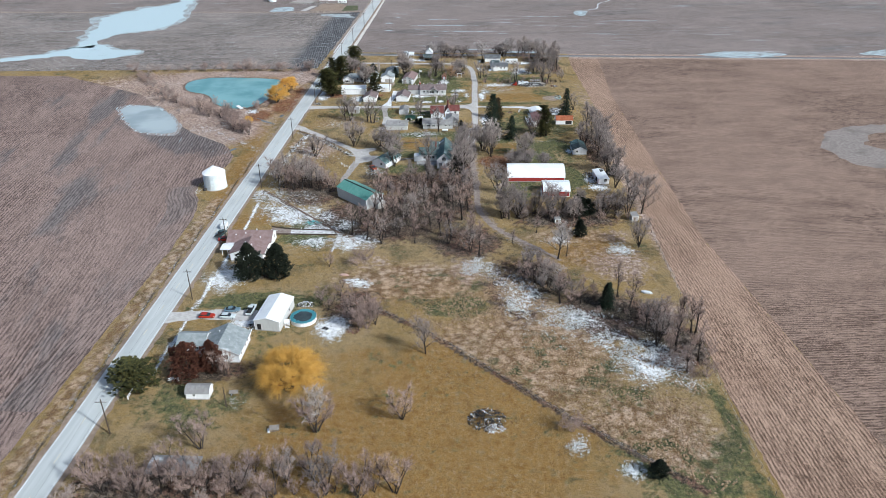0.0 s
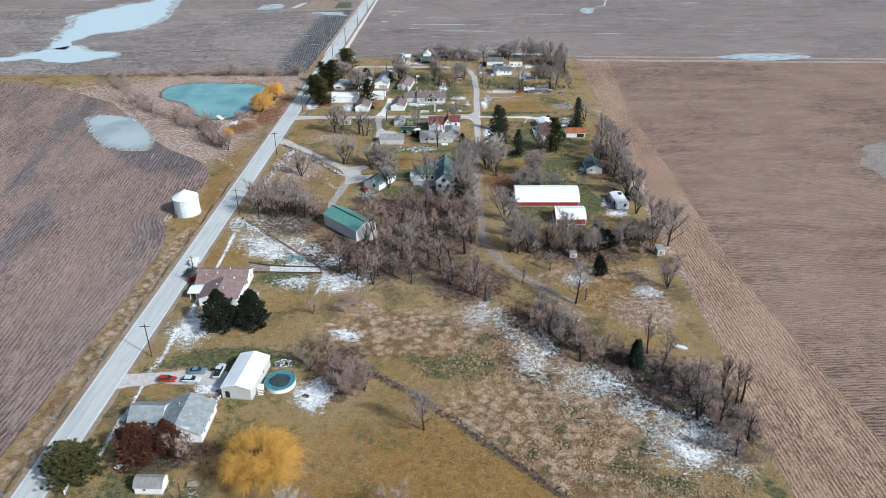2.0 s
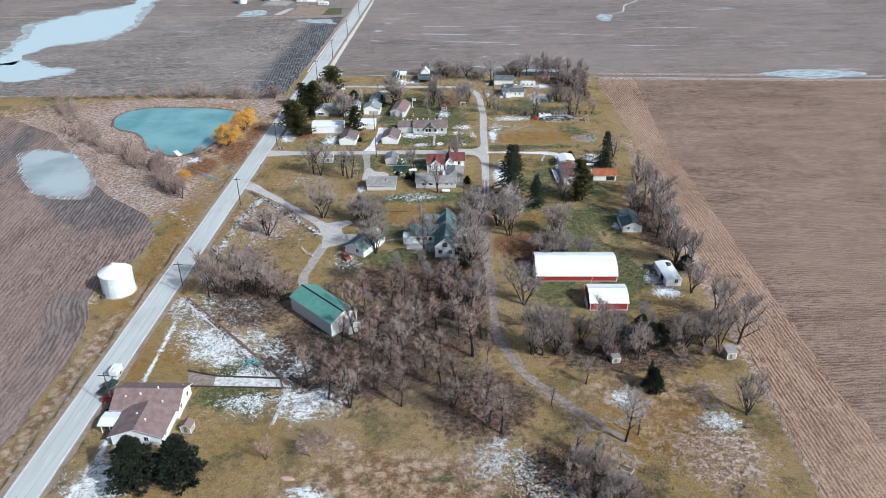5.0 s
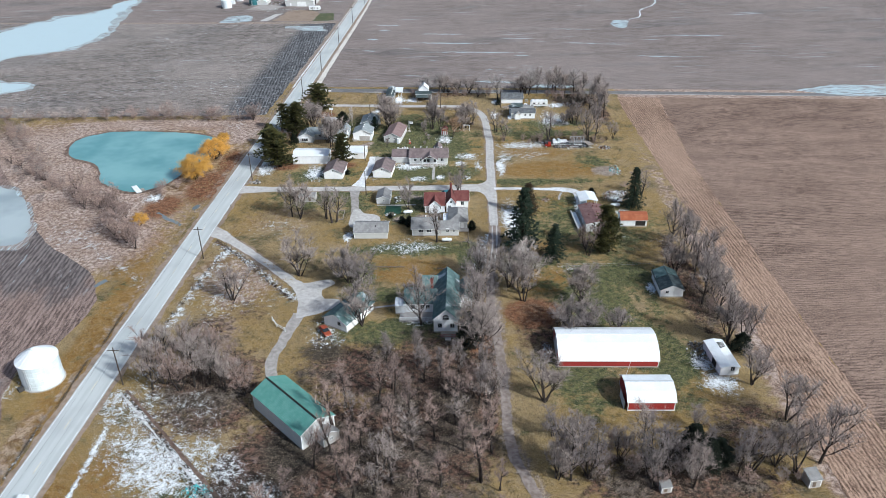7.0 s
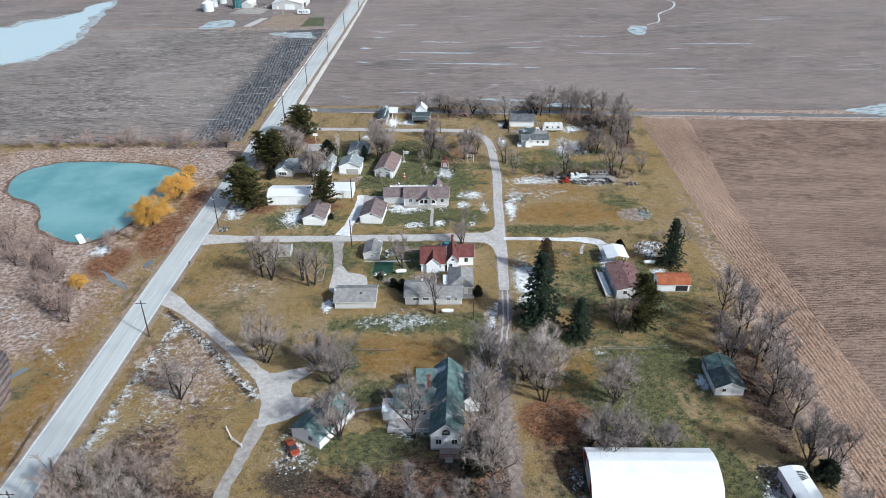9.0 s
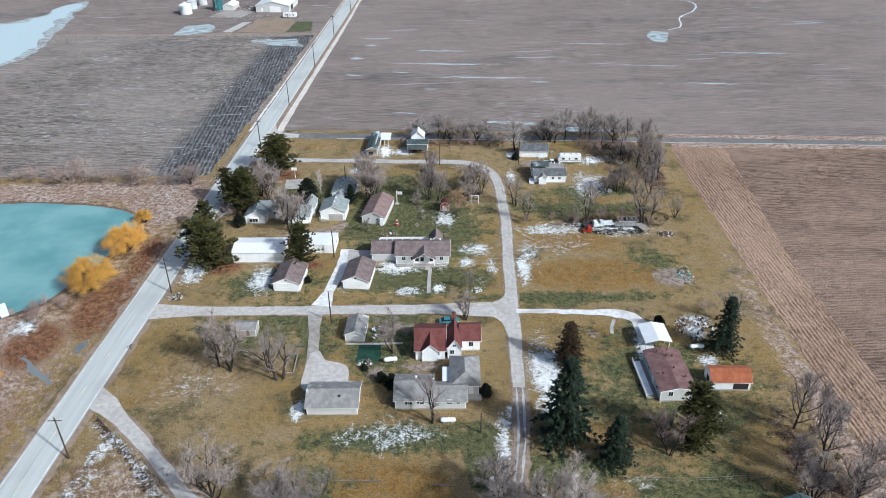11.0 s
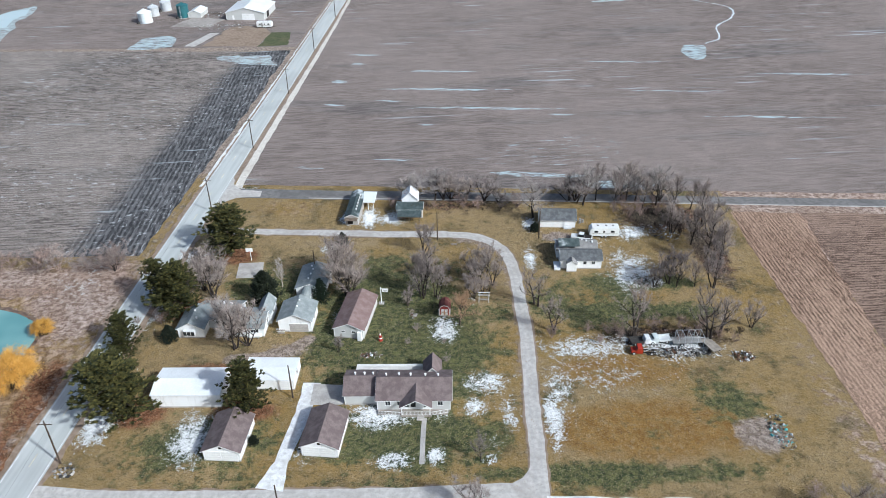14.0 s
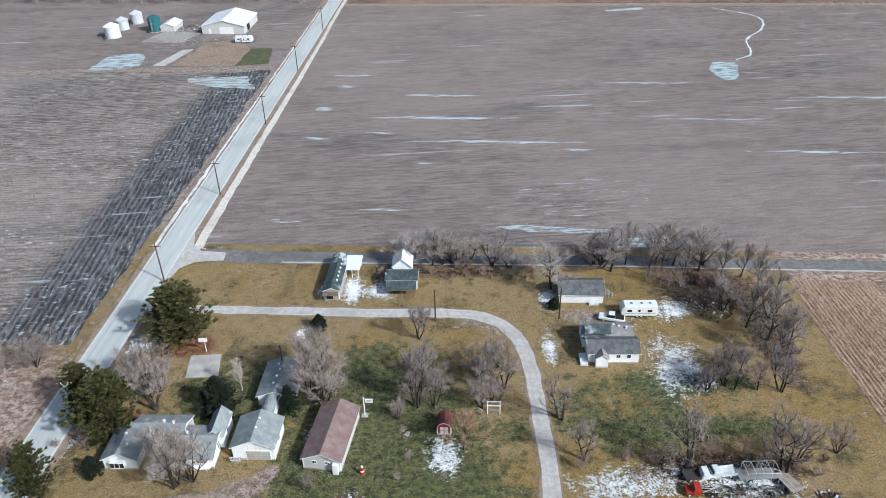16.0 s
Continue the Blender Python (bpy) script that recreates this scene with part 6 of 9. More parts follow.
plant(PALE[0], -42.0, 410.3, 12, 4.0, "pale bushy tree in front of a house", "tree", "", 1.0)
plant(BIRCH, -35.9, 432.5, 8.5, 0.4, "small white-barked birch on the lawn", "tree", "", 0.8)
for x, y, h, w in ((-38.1, 148.5, 11.5, 1.6), (-85.4, 381.7, 9.5, 1.35), (-83, 399.5, 9.0, 1.4), (-92.9, 347.1, 4.6, 1.2), (-84, 416.0, 4.6, 1.2)):
    plant(rng_t.choice(WILLOW), x, y, h, rng_t.uniform(0, 6), "golden-yellow weeping willow without leaves", "tree", "willows", w)
for x, y, h, w in ((23.4, 329.7, 20, 0.92), (31.6, 323.8, 11.5, 1.0), (60.9, 354.9, 14.5, 0.85), (47.7, 183.3, 9.0, 0.8), (46.9, 231, 6.5, 0.7), (-26.2, 427.4, 5.8, 1.3)):
    plant(rng_t.choice(SPRUCE), x, y, h, rng_t.uniform(0, 6), "dark green spruce with dense drooping boughs", "tree", "spruces", w * 1.3)
for x, y, h, w in ((-57.7, 391.7, 16.0, 1.1), (-60.3, 395.0, 13, 0.9), (-57.2, 422.3, 14, 1.1), (-60.8, 426.5, 12, 0.85), (-51.3, 447.8, 13.0, 1.4), (-35.2, 391.4, 12.5, 0.9), (48.0, 327.5, 15, 0.7), (45.4, 326.0, 9, 0.7), (-64.5, 409.5, 9.5, 1.0), (-77.4, 150.2, 7.8, 2.15)):
    plant(rng_t.choice(PINE), x, y, h, rng_t.uniform(0, 6), "old green pine with layered plumes", "tree", "pines", w * 1.5)
for x, y, h, w in ((-60.2, 203.0, 12, 1.15), (-51.6, 203.6, 11.5, 1.15), (45.7, 117.8, 4.6, 1.3), (-38.8, 427.6, 7.8, 1.3), (-23.8, 450.6, 3.8, 1.2), (69.3, 280.7, 5.0, 1.5), (49.4, 364.1, 3.0, 1.5), (-9.7, 344.9, 3.4, 1.4), (-12, 346.6, 2.5, 1.5), (9.3, 342.0, 3.0, 1.4), (25.4, 456.1, 2.6, 1.5),
                   (50.3, 245, 7, 1.3), (52.6, 246, 6, 1.4), (47.0, 228.5, 6.5, 1.1), (6.2, 283.5, 10, 0.8), (49.5, 250.5, 5.5, 1.3), (-32.6, 384, 2, 1.4), (47.3, 184.2, 8, 0.7), (-73.5, 222.5, 1.8, 1.6), (-15.8, 350.2, 1.6, 1.6), (-56.3, 413.3, 4.2, 1.2)):
    plant(rng_t.choice(JUNIPER), x, y, h, rng_t.uniform(0, 6), "dark rounded evergreen with a ragged outline", "tree", "junipers", w)
plant(OAK_LEAFY, -65.2, 153.6, 10.5, 0.3, "tree still holding dark maroon leaves", "tree", "", 1.1)
plant(OAK_LEAFY, -59.6, 156.0, 9.5, 2.1, "tree still holding dark maroon leaves", "tree", "", 0.8)
plant(BROWN[1], 41.8, 325.3, 12.5, 2.3, "leafless brown tree between the evergreens", "tree", "", 0.8)
plant(TAN_TREE, 46.6, 330.5, 10.5, 1.3, "rusty-budded leafless tree beside the mobile home", "tree", "", 0.8)
plant(BROWN[0], -56.0, 153.6, 9.0, 1.3, "dense red-brown leafless tree beside the house", "tree", "", 1.15)
plant(TAN_TREE, 4.9, 417.0, 9.0, 0.9, "orange-tan budding tree behind the red shed", "tree", "", 1.3)
plant(SHRUB_BROWN[0], 29.5, 131.5, 6.0, 0.9, "round pinkish leafless shrub in the meadow", "shrub", "", 1.6)
plant(SHRUB_BROWN[1], 62, 371, 1.6, 0.9, "low heap of rust-red brush", "shrub", "", 3.2)
scatter(OAK + BROWN, [(20, 205), (32, 186), (46, 180), (34, 205)], 12, (6, 10), "leafless tree of the creek hedgerow", group="trees of the creek hedgerow", gap=2.5)
scatter(SHRUB + SHRUB_BROWN, [(54, 150), (68, 150), (72, 178), (56, 180)], 16, (4, 7), "bare brush on the meadow corner", "shrub", "undergrowth of the creek", 2.6)
scatter(BROWN, [(-70, 110), (-16, 110), (-14, 118), (-70, 120)], 14, (6, 9), "leafless brown tree in the near thicket", group="trees in the near yard", gap=3)
scatter(TALL + OAK, [(20, 238), (66, 238), (66, 252), (22, 256)], 12, (7, 11), "leafless tree of the barn-yard hedge", group="trees round the barns", gap=3)
scatter(SHRUB, [(-8, 400), (14, 400), (14, 440), (-8, 440)], 12, (1.2, 2.6), "small bare garden shrub on the lawn", "shrub", "garden shrubs", 4)
scatter(SHRUB_BROWN, [(24, 408), (66, 410), (66, 416), (24, 414)], 14, (2.5, 4.5), "bare hedge shrub behind the salvage row", "shrub", "hedge of the salvage row", 2.4)

# undergrowth added partly to put shade into hedge, creek and wood bottoms
scatter(SHRUB_DARK, [(26, 240.5), (66, 240.5), (66, 247), (26, 248)], 16, (2.2, 4.0), "dark tangled undergrowth and shade of the barn-yard hedge", "shrub", "barn-yard hedge", 2.4)
scatter(SHRUB_DARK, [(24, 206), (56, 176), (66, 160), (66, 176)], 14, (1.8, 3.2), "dark tangled brush and shade along the creek", "shrub", "undergrowth of the creek", 2.4)
scatter(SHRUB_DARK, [(-36, 228), (-14, 224), (-10, 250), (-28, 250)], 8, (1.4, 2.6), "dark tangled undergrowth and shade of the wood", "shrub", "undergrowth of the wood", 3)
scatter(SHRUB_DARK, [(-6, 250), (11, 246), (10, 288), (-4, 284)], 8, (1.6, 3.0), "dark tangled undergrowth and shade of the wood", "shrub", "undergrowth of the wood", 3)
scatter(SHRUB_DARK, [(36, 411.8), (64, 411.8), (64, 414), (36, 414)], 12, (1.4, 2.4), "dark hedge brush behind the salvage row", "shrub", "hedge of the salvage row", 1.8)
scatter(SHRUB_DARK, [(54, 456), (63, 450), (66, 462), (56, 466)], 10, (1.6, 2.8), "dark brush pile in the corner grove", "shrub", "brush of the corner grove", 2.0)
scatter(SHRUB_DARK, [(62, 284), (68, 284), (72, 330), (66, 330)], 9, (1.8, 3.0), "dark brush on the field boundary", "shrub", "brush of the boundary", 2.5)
plant(SHRUB[0], -6.6, 424.9, 2.6, 0.7, "round grey garden shrub on the lawn", "shrub", "garden shrubs", 1.3)
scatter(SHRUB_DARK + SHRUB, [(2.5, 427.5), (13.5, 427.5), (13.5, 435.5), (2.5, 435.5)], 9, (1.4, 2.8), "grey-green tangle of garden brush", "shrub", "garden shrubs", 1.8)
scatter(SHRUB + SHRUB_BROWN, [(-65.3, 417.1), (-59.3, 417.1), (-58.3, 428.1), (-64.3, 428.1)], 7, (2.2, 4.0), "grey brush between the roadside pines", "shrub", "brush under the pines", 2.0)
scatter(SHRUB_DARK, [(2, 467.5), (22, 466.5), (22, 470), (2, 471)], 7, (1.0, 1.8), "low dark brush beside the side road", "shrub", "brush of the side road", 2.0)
grove(BROWN, [(53.5, 436, 5.5), (56.5, 436.5, 6.5), (51, 432.5, 4.5)], "small reddish leafless tree by the scrap heap", group="trees of the corner grove")
plant(CEDAR, 27.2, 351.4, 11.0, 0.4, "bronze-brown cedar with dense upright foliage", "tree", "", 1.05)
scatter(SHRUB + SHRUB_BROWN, [(-178, 434), (-172, 436), (-126, 374), (-131, 369)], 26, (4, 6.5), "grey brush along the pond's far bank", "shrub", "brush round the pond", 2.4)
scatter(SHRUB_BROWN + BROWN, [(-116, 366), (-108, 368), (-90, 338), (-97, 336)], 14, (4, 7.5), "bare brush on the pond's near bank", "shrub", "brush round the pond", 2.4)
scatter(SHRUB_BROWN, [(-96, 376), (-90, 379), (-88, 366), (-95, 366)], 5, (3.5, 5.5), "reddish bare bush at the water's edge", "shrub", "brush round the pond", 2.0)
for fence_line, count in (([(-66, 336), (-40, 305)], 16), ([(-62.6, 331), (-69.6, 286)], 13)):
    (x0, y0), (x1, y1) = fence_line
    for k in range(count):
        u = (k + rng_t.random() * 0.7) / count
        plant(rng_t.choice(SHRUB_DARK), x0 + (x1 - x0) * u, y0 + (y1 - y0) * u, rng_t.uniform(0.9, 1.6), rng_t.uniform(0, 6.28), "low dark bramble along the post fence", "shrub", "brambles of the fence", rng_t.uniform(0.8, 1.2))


# ---------------------------------------------------------------- buildings
def extruded(profile, y0, y1):
    """A closed prism from an outline in x and z."""
    n = len(profile)
    verts = [(x, y, z) for y in (y0, y1) for x, z in profile]
    faces = [tuple(range(n)), tuple(range(2 * n - 1, n - 1, -1))] + [(k, n + k, n + (k + 1) % n, (k + 1) % n) for k in range(n)]
    bm = bmesh.new()
    vs = [bm.verts.new(v) for v in verts]
    for f in faces:
        bm.faces.new([vs[i] for i in f])
    bmesh.ops.recalc_face_normals(bm, faces=bm.faces[:])
    return bm


def ridge_line(w, eave, ridge, shape="gable"):
    h = w / 2
    if shape == "arch":
        return [(-h, eave), (-h * 0.78, eave + (ridge - eave) * 0.52), (-h * 0.42, eave + (ridge - eave) * 0.85), (0, ridge), (h * 0.42, eave + (ridge - eave) * 0.85), (h * 0.78, eave + (ridge - eave) * 0.52), (h, eave)]
    if shape == "gambrel":
        return [(-h, eave), (-h * 0.62, eave + (ridge - eave) * 0.7), (0, ridge), (h * 0.62, eave + (ridge - eave) * 0.7), (h, eave)]
    if shape == "shed":
        return [(-h, eave), (h, ridge)]
    return [(-h, eave), (0, ridge), (h, eave)]


def block(house, x0, x1, y0, y1, eave, ridge, axis, walls, roof, over=0.35, shape="gable", trim=None, base=0.25, hip=0.0, open_sides=False):
    """One roofed volume of a building, in the building's own frame: walls on a footing, roof boards under a covering. axis: the way the ridge runs."""
    cx, cy = (x0 + x1) / 2, (y0 + y1) / 2
    w, l = (x1 - x0, y1 - y0) if axis == "y" else (y1 - y0, x1 - x0)
    m = pose(cx, cy, 0, 0, 0, 0 if axis == "y" else 90)
    line = ridge_line(w, eave, ridge, shape)
    if not open_sides:
        if hip:
            part("wall", box(-w / 2, w / 2, -l / 2, l / 2, base, eave), walls, house, m=m)
        else:
            part("wall", extruded([(-w / 2, base)] + line + [(w / 2, base)], -l / 2, l / 2), walls, house, m=m)
        part("footing", box(-w / 2 - 0.04, w / 2 + 0.04, -l / 2 - 0.04, l / 2 + 0.04, -0.3, base), CONCRETE, house, m=m)
        for sx, sy in ((-1, -1), (1, -1), (1, 1), (-1, 1)):
            part("corner_board", box(sx * (w / 2 - 0.05) - 0.08, sx * (w / 2 - 0.05) + 0.08, sy * (l / 2 - 0.05) - 0.08, sy * (l / 2 - 0.05) + 0.08, base, eave - 0.02), trim or TRIM, house, m=m)
    else:
        for sx in (-1, 1):
            for k in range(3):
                y = -l / 2 + 0.3 + (l - 0.6) * k / 2
                part("post", box(sx * (w / 2 - 0.15) - 0.07, sx * (w / 2 - 0.15) + 0.07, y - 0.07, y + 0.07, -0.2, eave), trim or TRIM, house, m=m)

    def roof_shell(lift, thick, out, along):
        if hip:
            hw, hl, i = w / 2 + out, l / 2 + along, hip
            z0, z1 = eave + lift, ridge + lift
            v = [(-hw, -hl, z0), (hw, -hl, z0), (hw, hl, z0), (-hw, hl, z0), (0, -hl + hw * i, z1), (0, hl - hw * i, z1)]
            v += [(x, y, z - thick) for x, y, z in v[:4]]
            f = [(0, 1, 4), (1, 2, 5, 4), (2, 3, 5), (3, 0, 4, 5), (0, 6, 7, 1), (1, 7, 8, 2), (2, 8, 9, 3), (3, 9, 6, 0), (9, 8, 7, 6)]
            return v, f
        (ax, az), (bx, bz) = line[0], line[1]
        s = out / math.hypot(bx - ax, bz - az)
        first = (ax - (bx - ax) * s, az - (bz - az) * s)
        (ax, az), (bx, bz) = line[-1], line[-2]
        s = out / math.hypot(bx - ax, bz - az)
        last = (ax - (bx - ax) * s, az - (bz - az) * s)
        top = [first] + line[1:-1] + [last]
        return extruded([(x, z + lift) for x, z in top] + [(x, z + lift - thick) for x, z in reversed(top)], -l / 2 - along, l / 2 + along)

    board = part("roof_board", roof_shell(0.10, 0.14, over, over), trim or TRIM, house, "white fascia and soffit boards", m=m)
    cover = part("roof", roof_shell(0.17, 0.07, over + 0.02, over - 0.03), roof, house, m=m)
    return {"house": house, "cx": cx, "cy": cy, "hx": (x1 - x0) / 2, "hy": (y1 - y0) / 2, "roof": cover}


def on_wall(b, side, u):
    """The pose on a wall's face with x along the wall and y into it; u: metres from the wall's middle along x or y."""
    turn = {"S": 0, "E": 90, "N": 180, "W": -90}[side]
    x = b["cx"] + (u if side in "SN" else (b["hx"] if side == "E" else -b["hx"]))
    y = b["cy"] + (u if side in "EW" else (b["hy"] if side == "N" else -b["hy"]))
    return pose(x, y, 0, 0, 0, turn)


def window(b, side, u, z=1.3, w=0.9, h=1.1, frame_mat=None, panes=2):
    m = on_wall(b, side, u)
    f = part("window", boxes([(-w / 2 - 0.08, w / 2 + 0.08, -0.07, 0.0, z - 0.08, z), (-w / 2 - 0.08, w / 2 + 0.08, -0.07, 0.0, z + h, z + h + 0.08), (-w / 2 - 0.08, -w / 2, -0.07, 0.0, z, z + h), (w / 2, w / 2 + 0.08, -0.07, 0.0, z, z + h)]
                                + [(-w / 2 + w * k / panes - 0.025, -w / 2 + w * k / panes + 0.025, -0.06, 0.0, z, z + h) for k in range(1, panes)]), frame_mat or TRIM, b["house"], m=m)
    part("pane", box(-w / 2, w / 2, -0.03, -0.006, z, z + h), GLASS, f)


def door(b, side, u, w=0.95, h=2.05, mat=None, z=0.25):
    d = part("door", box(-w / 2, w / 2, -0.06, 0.0, z, z + h), mat or TRIM, b["house"], m=on_wall(b, side, u))
    part("knob", box(w / 2 - 0.14, w / 2 - 0.07, -0.11, -0.06, z + 0.95, z + 1.02), STEEL, d)


def garage_door(b, side, u, w=2.6, h=2.1, mat=None):
    """A sectional door of four recessed panels rows."""
    d = part("garage_door", boxes([(-w / 2, w / 2, -0.05, 0.0, 0.05 + h * k / 4 + 0.015, 0.05 + h * (k + 1) / 4 - 0.015) for k in range(4)]), mat or TRIM, b["house"], m=on_wall(b, side, u))
    part("door_frame", boxes([(-w / 2 - 0.12, -w / 2, -0.07, 0, 0, h + 0.17), (w / 2, w / 2 + 0.12, -0.07, 0, 0, h + 0.17), (-w / 2, w / 2, -0.07, 0, h + 0.05, h + 0.17)]), TRIM, d)


def opening(b, side, u, w, h):
    part("doorway", box(-w / 2, w / 2, -0.03, 0.0, 0.02, h), DARK, b["house"], "dark open doorway", m=on_wall(b, side, u))


def vents(house, spots, r=0.12, mat=None):
    for x, y, z in spots:
        part("vent", lathe([(r, 0), (r, 0.35), (r * 1.5, 0.36), (r * 1.5, 0.46), (0.01, 0.5)], 8), mat or TRIM, house, m=pose(x, y, z))


def chimney(house, x, y, z0, z1, w=0.6, mat=None):
    c = part("chimney", boxes([(-w / 2, w / 2, -w / 2, w / 2, z0, z1), (-w / 2 - 0.08, w / 2 + 0.08, -w / 2 - 0.08, w / 2 + 0.08, z1, z1 + 0.12)]), mat or BRICK_RED, house, m=pose(x, y, 0))
    part("flue", lathe([(0.13, z1 + 0.1), (0.13, z1 + 0.4)], 8), DARK, c)


def steps(house, x, y, turn=0.0, n=3, w=1.4, mat=None):
    part("steps", boxes([(-w / 2, w / 2, k * 0.28 - n * 0.28, k * 0.28 + 0.3 - n * 0.28, 0, 0.17 * (k + 1)) for k in range(n)]), mat or CONCRETE, house, m=pose(x, y, 0, 0, 0, turn))


def railing(house, x0, y0, x1, y1, z=0.5, h=0.9, mat=None):
    """A porch railing: top and bottom rails with balusters."""
    L = math.hypot(x1 - x0, y1 - y0)
    rows = [(0, L, -0.03, 0.03, z + h - 0.06, z + h), (0, L, -0.025, 0.025, z + 0.1, z + 0.15)]
    n = max(2, int(L / 0.25))
    rows += [(L * k / n - 0.02, L * k / n + 0.02, -0.02, 0.02, z + 0.1, z + h) for k in range(n + 1)]
    part("railing", boxes(rows), mat or TRIM, house, m=pose(x0, y0, 0, 0, 0, math.degrees(math.atan2(y1 - y0, x1 - x0))))


def dish(house, x, y, z):
    part("satellite_dish", lathe([(0.02, 0), (0.2, 0.04), (0.32, 0.12), (0.31, 0.14), (0.02, 0.06)], 10), STEEL, house, m=pose(x, y, z, 60, 0, 150))


# near yard
h = thing("house", -60.5, 164.5, 0, -3, "low house with slate-grey roof and white walls", "house")
b = block(h, -3.2, 7.4, -5.2, 5.0, 2.8, 5.1, "y", WHITE, ROOF_SLATE, 0.45)
for u in (-3, 0.5, 3):
    window(b, "E", u)
window(b, "S", -2), window(b, "S", 2), door(b, "E", -1.4)
b = block(h, -10.2, -3.0, -1.6, 4.6, 2.6, 4.3, "x", WHITE, ROOF_SLATE, 0.4)
window(b, "S", -1.8), window(b, "S", 1.5), garage_door(b, "W", 0, 2.6)
vents(h, [(0.5, 2, 4.5), (4.0, -1, 4.0)])
part("porch_lamp", lathe([(0.05, 2.0), (0.18, 2.1), (0.18, 2.35), (0.02, 2.45)], 8), TRIM, h, m=pose(7.8, 4.6, 0))

h = thing("garden_shed", -60.2, 146, 0, -2, "small white shed with a grey shingled roof", "shed")
b = block(h, -2.8, 2.8, -1.7, 1.7, 1.9, 3.0, "x", WHITE, ROOF_GREY, 0.25, "gambrel")
door(b, "E", 0, 1.2, 1.7), window(b, "S", -0.8, 1.0, 0.6, 0.6)

h = thing("metal_garage", -48.1, 179.8, 0, -8, "white steel garage with a low-pitched snowy roof", "garage")
b = block(h, -3.6, 3.6, -6.5, 6.5, 3.2, 4.2, "y", CREAM, METAL_WHITE, 0.2)
opening(b, "S", -2.3, 1.1, 2.1), garage_door(b, "W", -2, 3.0, 2.6), window(b, "E", 2)
part("gutter", boxes([(3.72, 3.86, -6.6, 6.6, 3.0, 3.12)]), TRIM, h)

h = thing("ranch_house", -64, 221, 0, -2, "ranch house with a mauve roof and white end walls", "house")
b = block(h, -7.6, 6.6, 0.2, 8.6, 2.8, 4.9, "x", WHITE, ROOF_MAUVE, 0.5)
window(b, "E", -2), window(b, "E", 2), window(b, "N", 0), window(b, "N", -4)
b = block(h, -4.6, 6.0, -7.8, 0.4, 2.7, 4.6, "y", WHITE, ROOF_MAUVE, 0.5)
window(b, "E", -2.2), door(b, "E", 1), window(b, "S", -1.5), window(b, "S", 2)
b = block(h, -8.6, -4.4, -4.4, -0.6, 2.3, 2.6, "x", WHITE, METAL_WHITE, 0.3, open_sides=True)
vents(h, [(-2, 3, 4.4), (1.5, 4.4, 5.0), (3.2, 1.5, 3.6), (-0.5, -3, 4.1), (2, -5, 4.3), (-5.2, 2.6, 3.9)], 0.16)
dish(h, 5.6, 7.5, 3.4)

h = thing("playhouse", -54.5, 217.6, 0, -8, "small playhouse with a pink shingled roof", "shed")
b = block(h, -1.1, 1.1, -1.0, 1.0, 1.6, 2.4, "y", WEATHERED, ROOF_MAUVE, 0.2)
door(b, "S", 0, 0.7, 1.4, WOOD)

h = thing("pole_shelter", -58.2, 120.0, 0, -3, "open shelter with a grey sheet roof in the brush", "shelter")
block(h, -5.2, 5.2, -2.6, 2.4, 2.3, 2.6, "x", WOOD, ROOF_GREY, 0.3, open_sides=True, trim=WOOD_PALE)

# barns, farmhouse and outbuildings
h = thing("green_barn", -31.0, 259.5, 0, 44, "grey sheet-metal barn with a teal roof", "barn")
b = block(h, -4.0, 4.0, -8.7, 8.7, 4.0, 5.8, "y", CREAM, ROOF_TEAL, 0.3)
part("ridge_cap", boxes([(-0.35, 0.0, -8.9, 8.9, 5.86, 6.0)]), DARK, h, "dark open ridge vent")
part("skirt", boxes([(-4.06, -4.0, -8.7, 8.7, 0.2, 1.6)]), CREAM, h)
b2 = block(h, -0.6, 3.2, -11.2, -8.8, 2.0, 3.1, "y", WEATHERED, ROOF_GREY, 0.2)
window(b2, "S", 0, 1.0, 0.6, 0.6), garage_door(b, "N", 0, 3.6, 3.2)

h = thing("farm_garage", -23.2, 296.2, 0, -31, "white garage with a green shingled roof", "garage")
b = block(h, -3.4, 3.4, -5.6, 5.6, 2.4, 4.2, "y", WHITE, ROOF_GREEN, 0.4)
garage_door(b, "E", -2.2, 2.8), garage_door(b, "E", 1.6, 2.8), window(b, "S", 1.2), window(b, "E", 4.3)

h = thing("farmhouse", 0, 299, 0, -2, "white farmhouse with green roofs and a tall gabled wing", "house")
b = block(h, -1.7, 4.1, -9.7, 9.7, 4.0, 6.6, "y", WHITE, ROOF_GREEN, 0.4)
window(b, "S", 1.6, 1.4, 1.0, 1.2), window(b, "S", -1.4, 1.4, 1.0, 1.2), window(b, "S", 0, 3.7, 1.5, 0.6, panes=3)
arch = part("fan_window", extruded([(0.75 * math.cos(a * math.pi / 8), 4.36 + 0.7 * math.sin(a * math.pi / 8)) for a in range(9)], -0.06, -0.01), GLASS, h, "arched gable window", m=pose(1.2, -9.7, 0))
for a in range(1, 4):
    part("glazing_bar", box(-0.02, 0.02, -0.02, 0.0, 0.05, 0.68), TRIM, arch, m=pose(0, -0.06, 4.36, 0, 90 * a / 2 - 90, 0))
for u in (-6, -2, 6):
    window(b, "E", u, 1.3)
window(b, "W", -6, 2.2, 1.0, 1.1)
for y in (-2.5, -6.3):
    d = block(h, 1.9, 4.6, y - 0.8, y + 0.8, 4.4, 5.3, "x", WHITE, ROOF_GREEN, 0.2, base=3.9)
    window(d, "E", 0, 4.35, 0.7, 0.7)
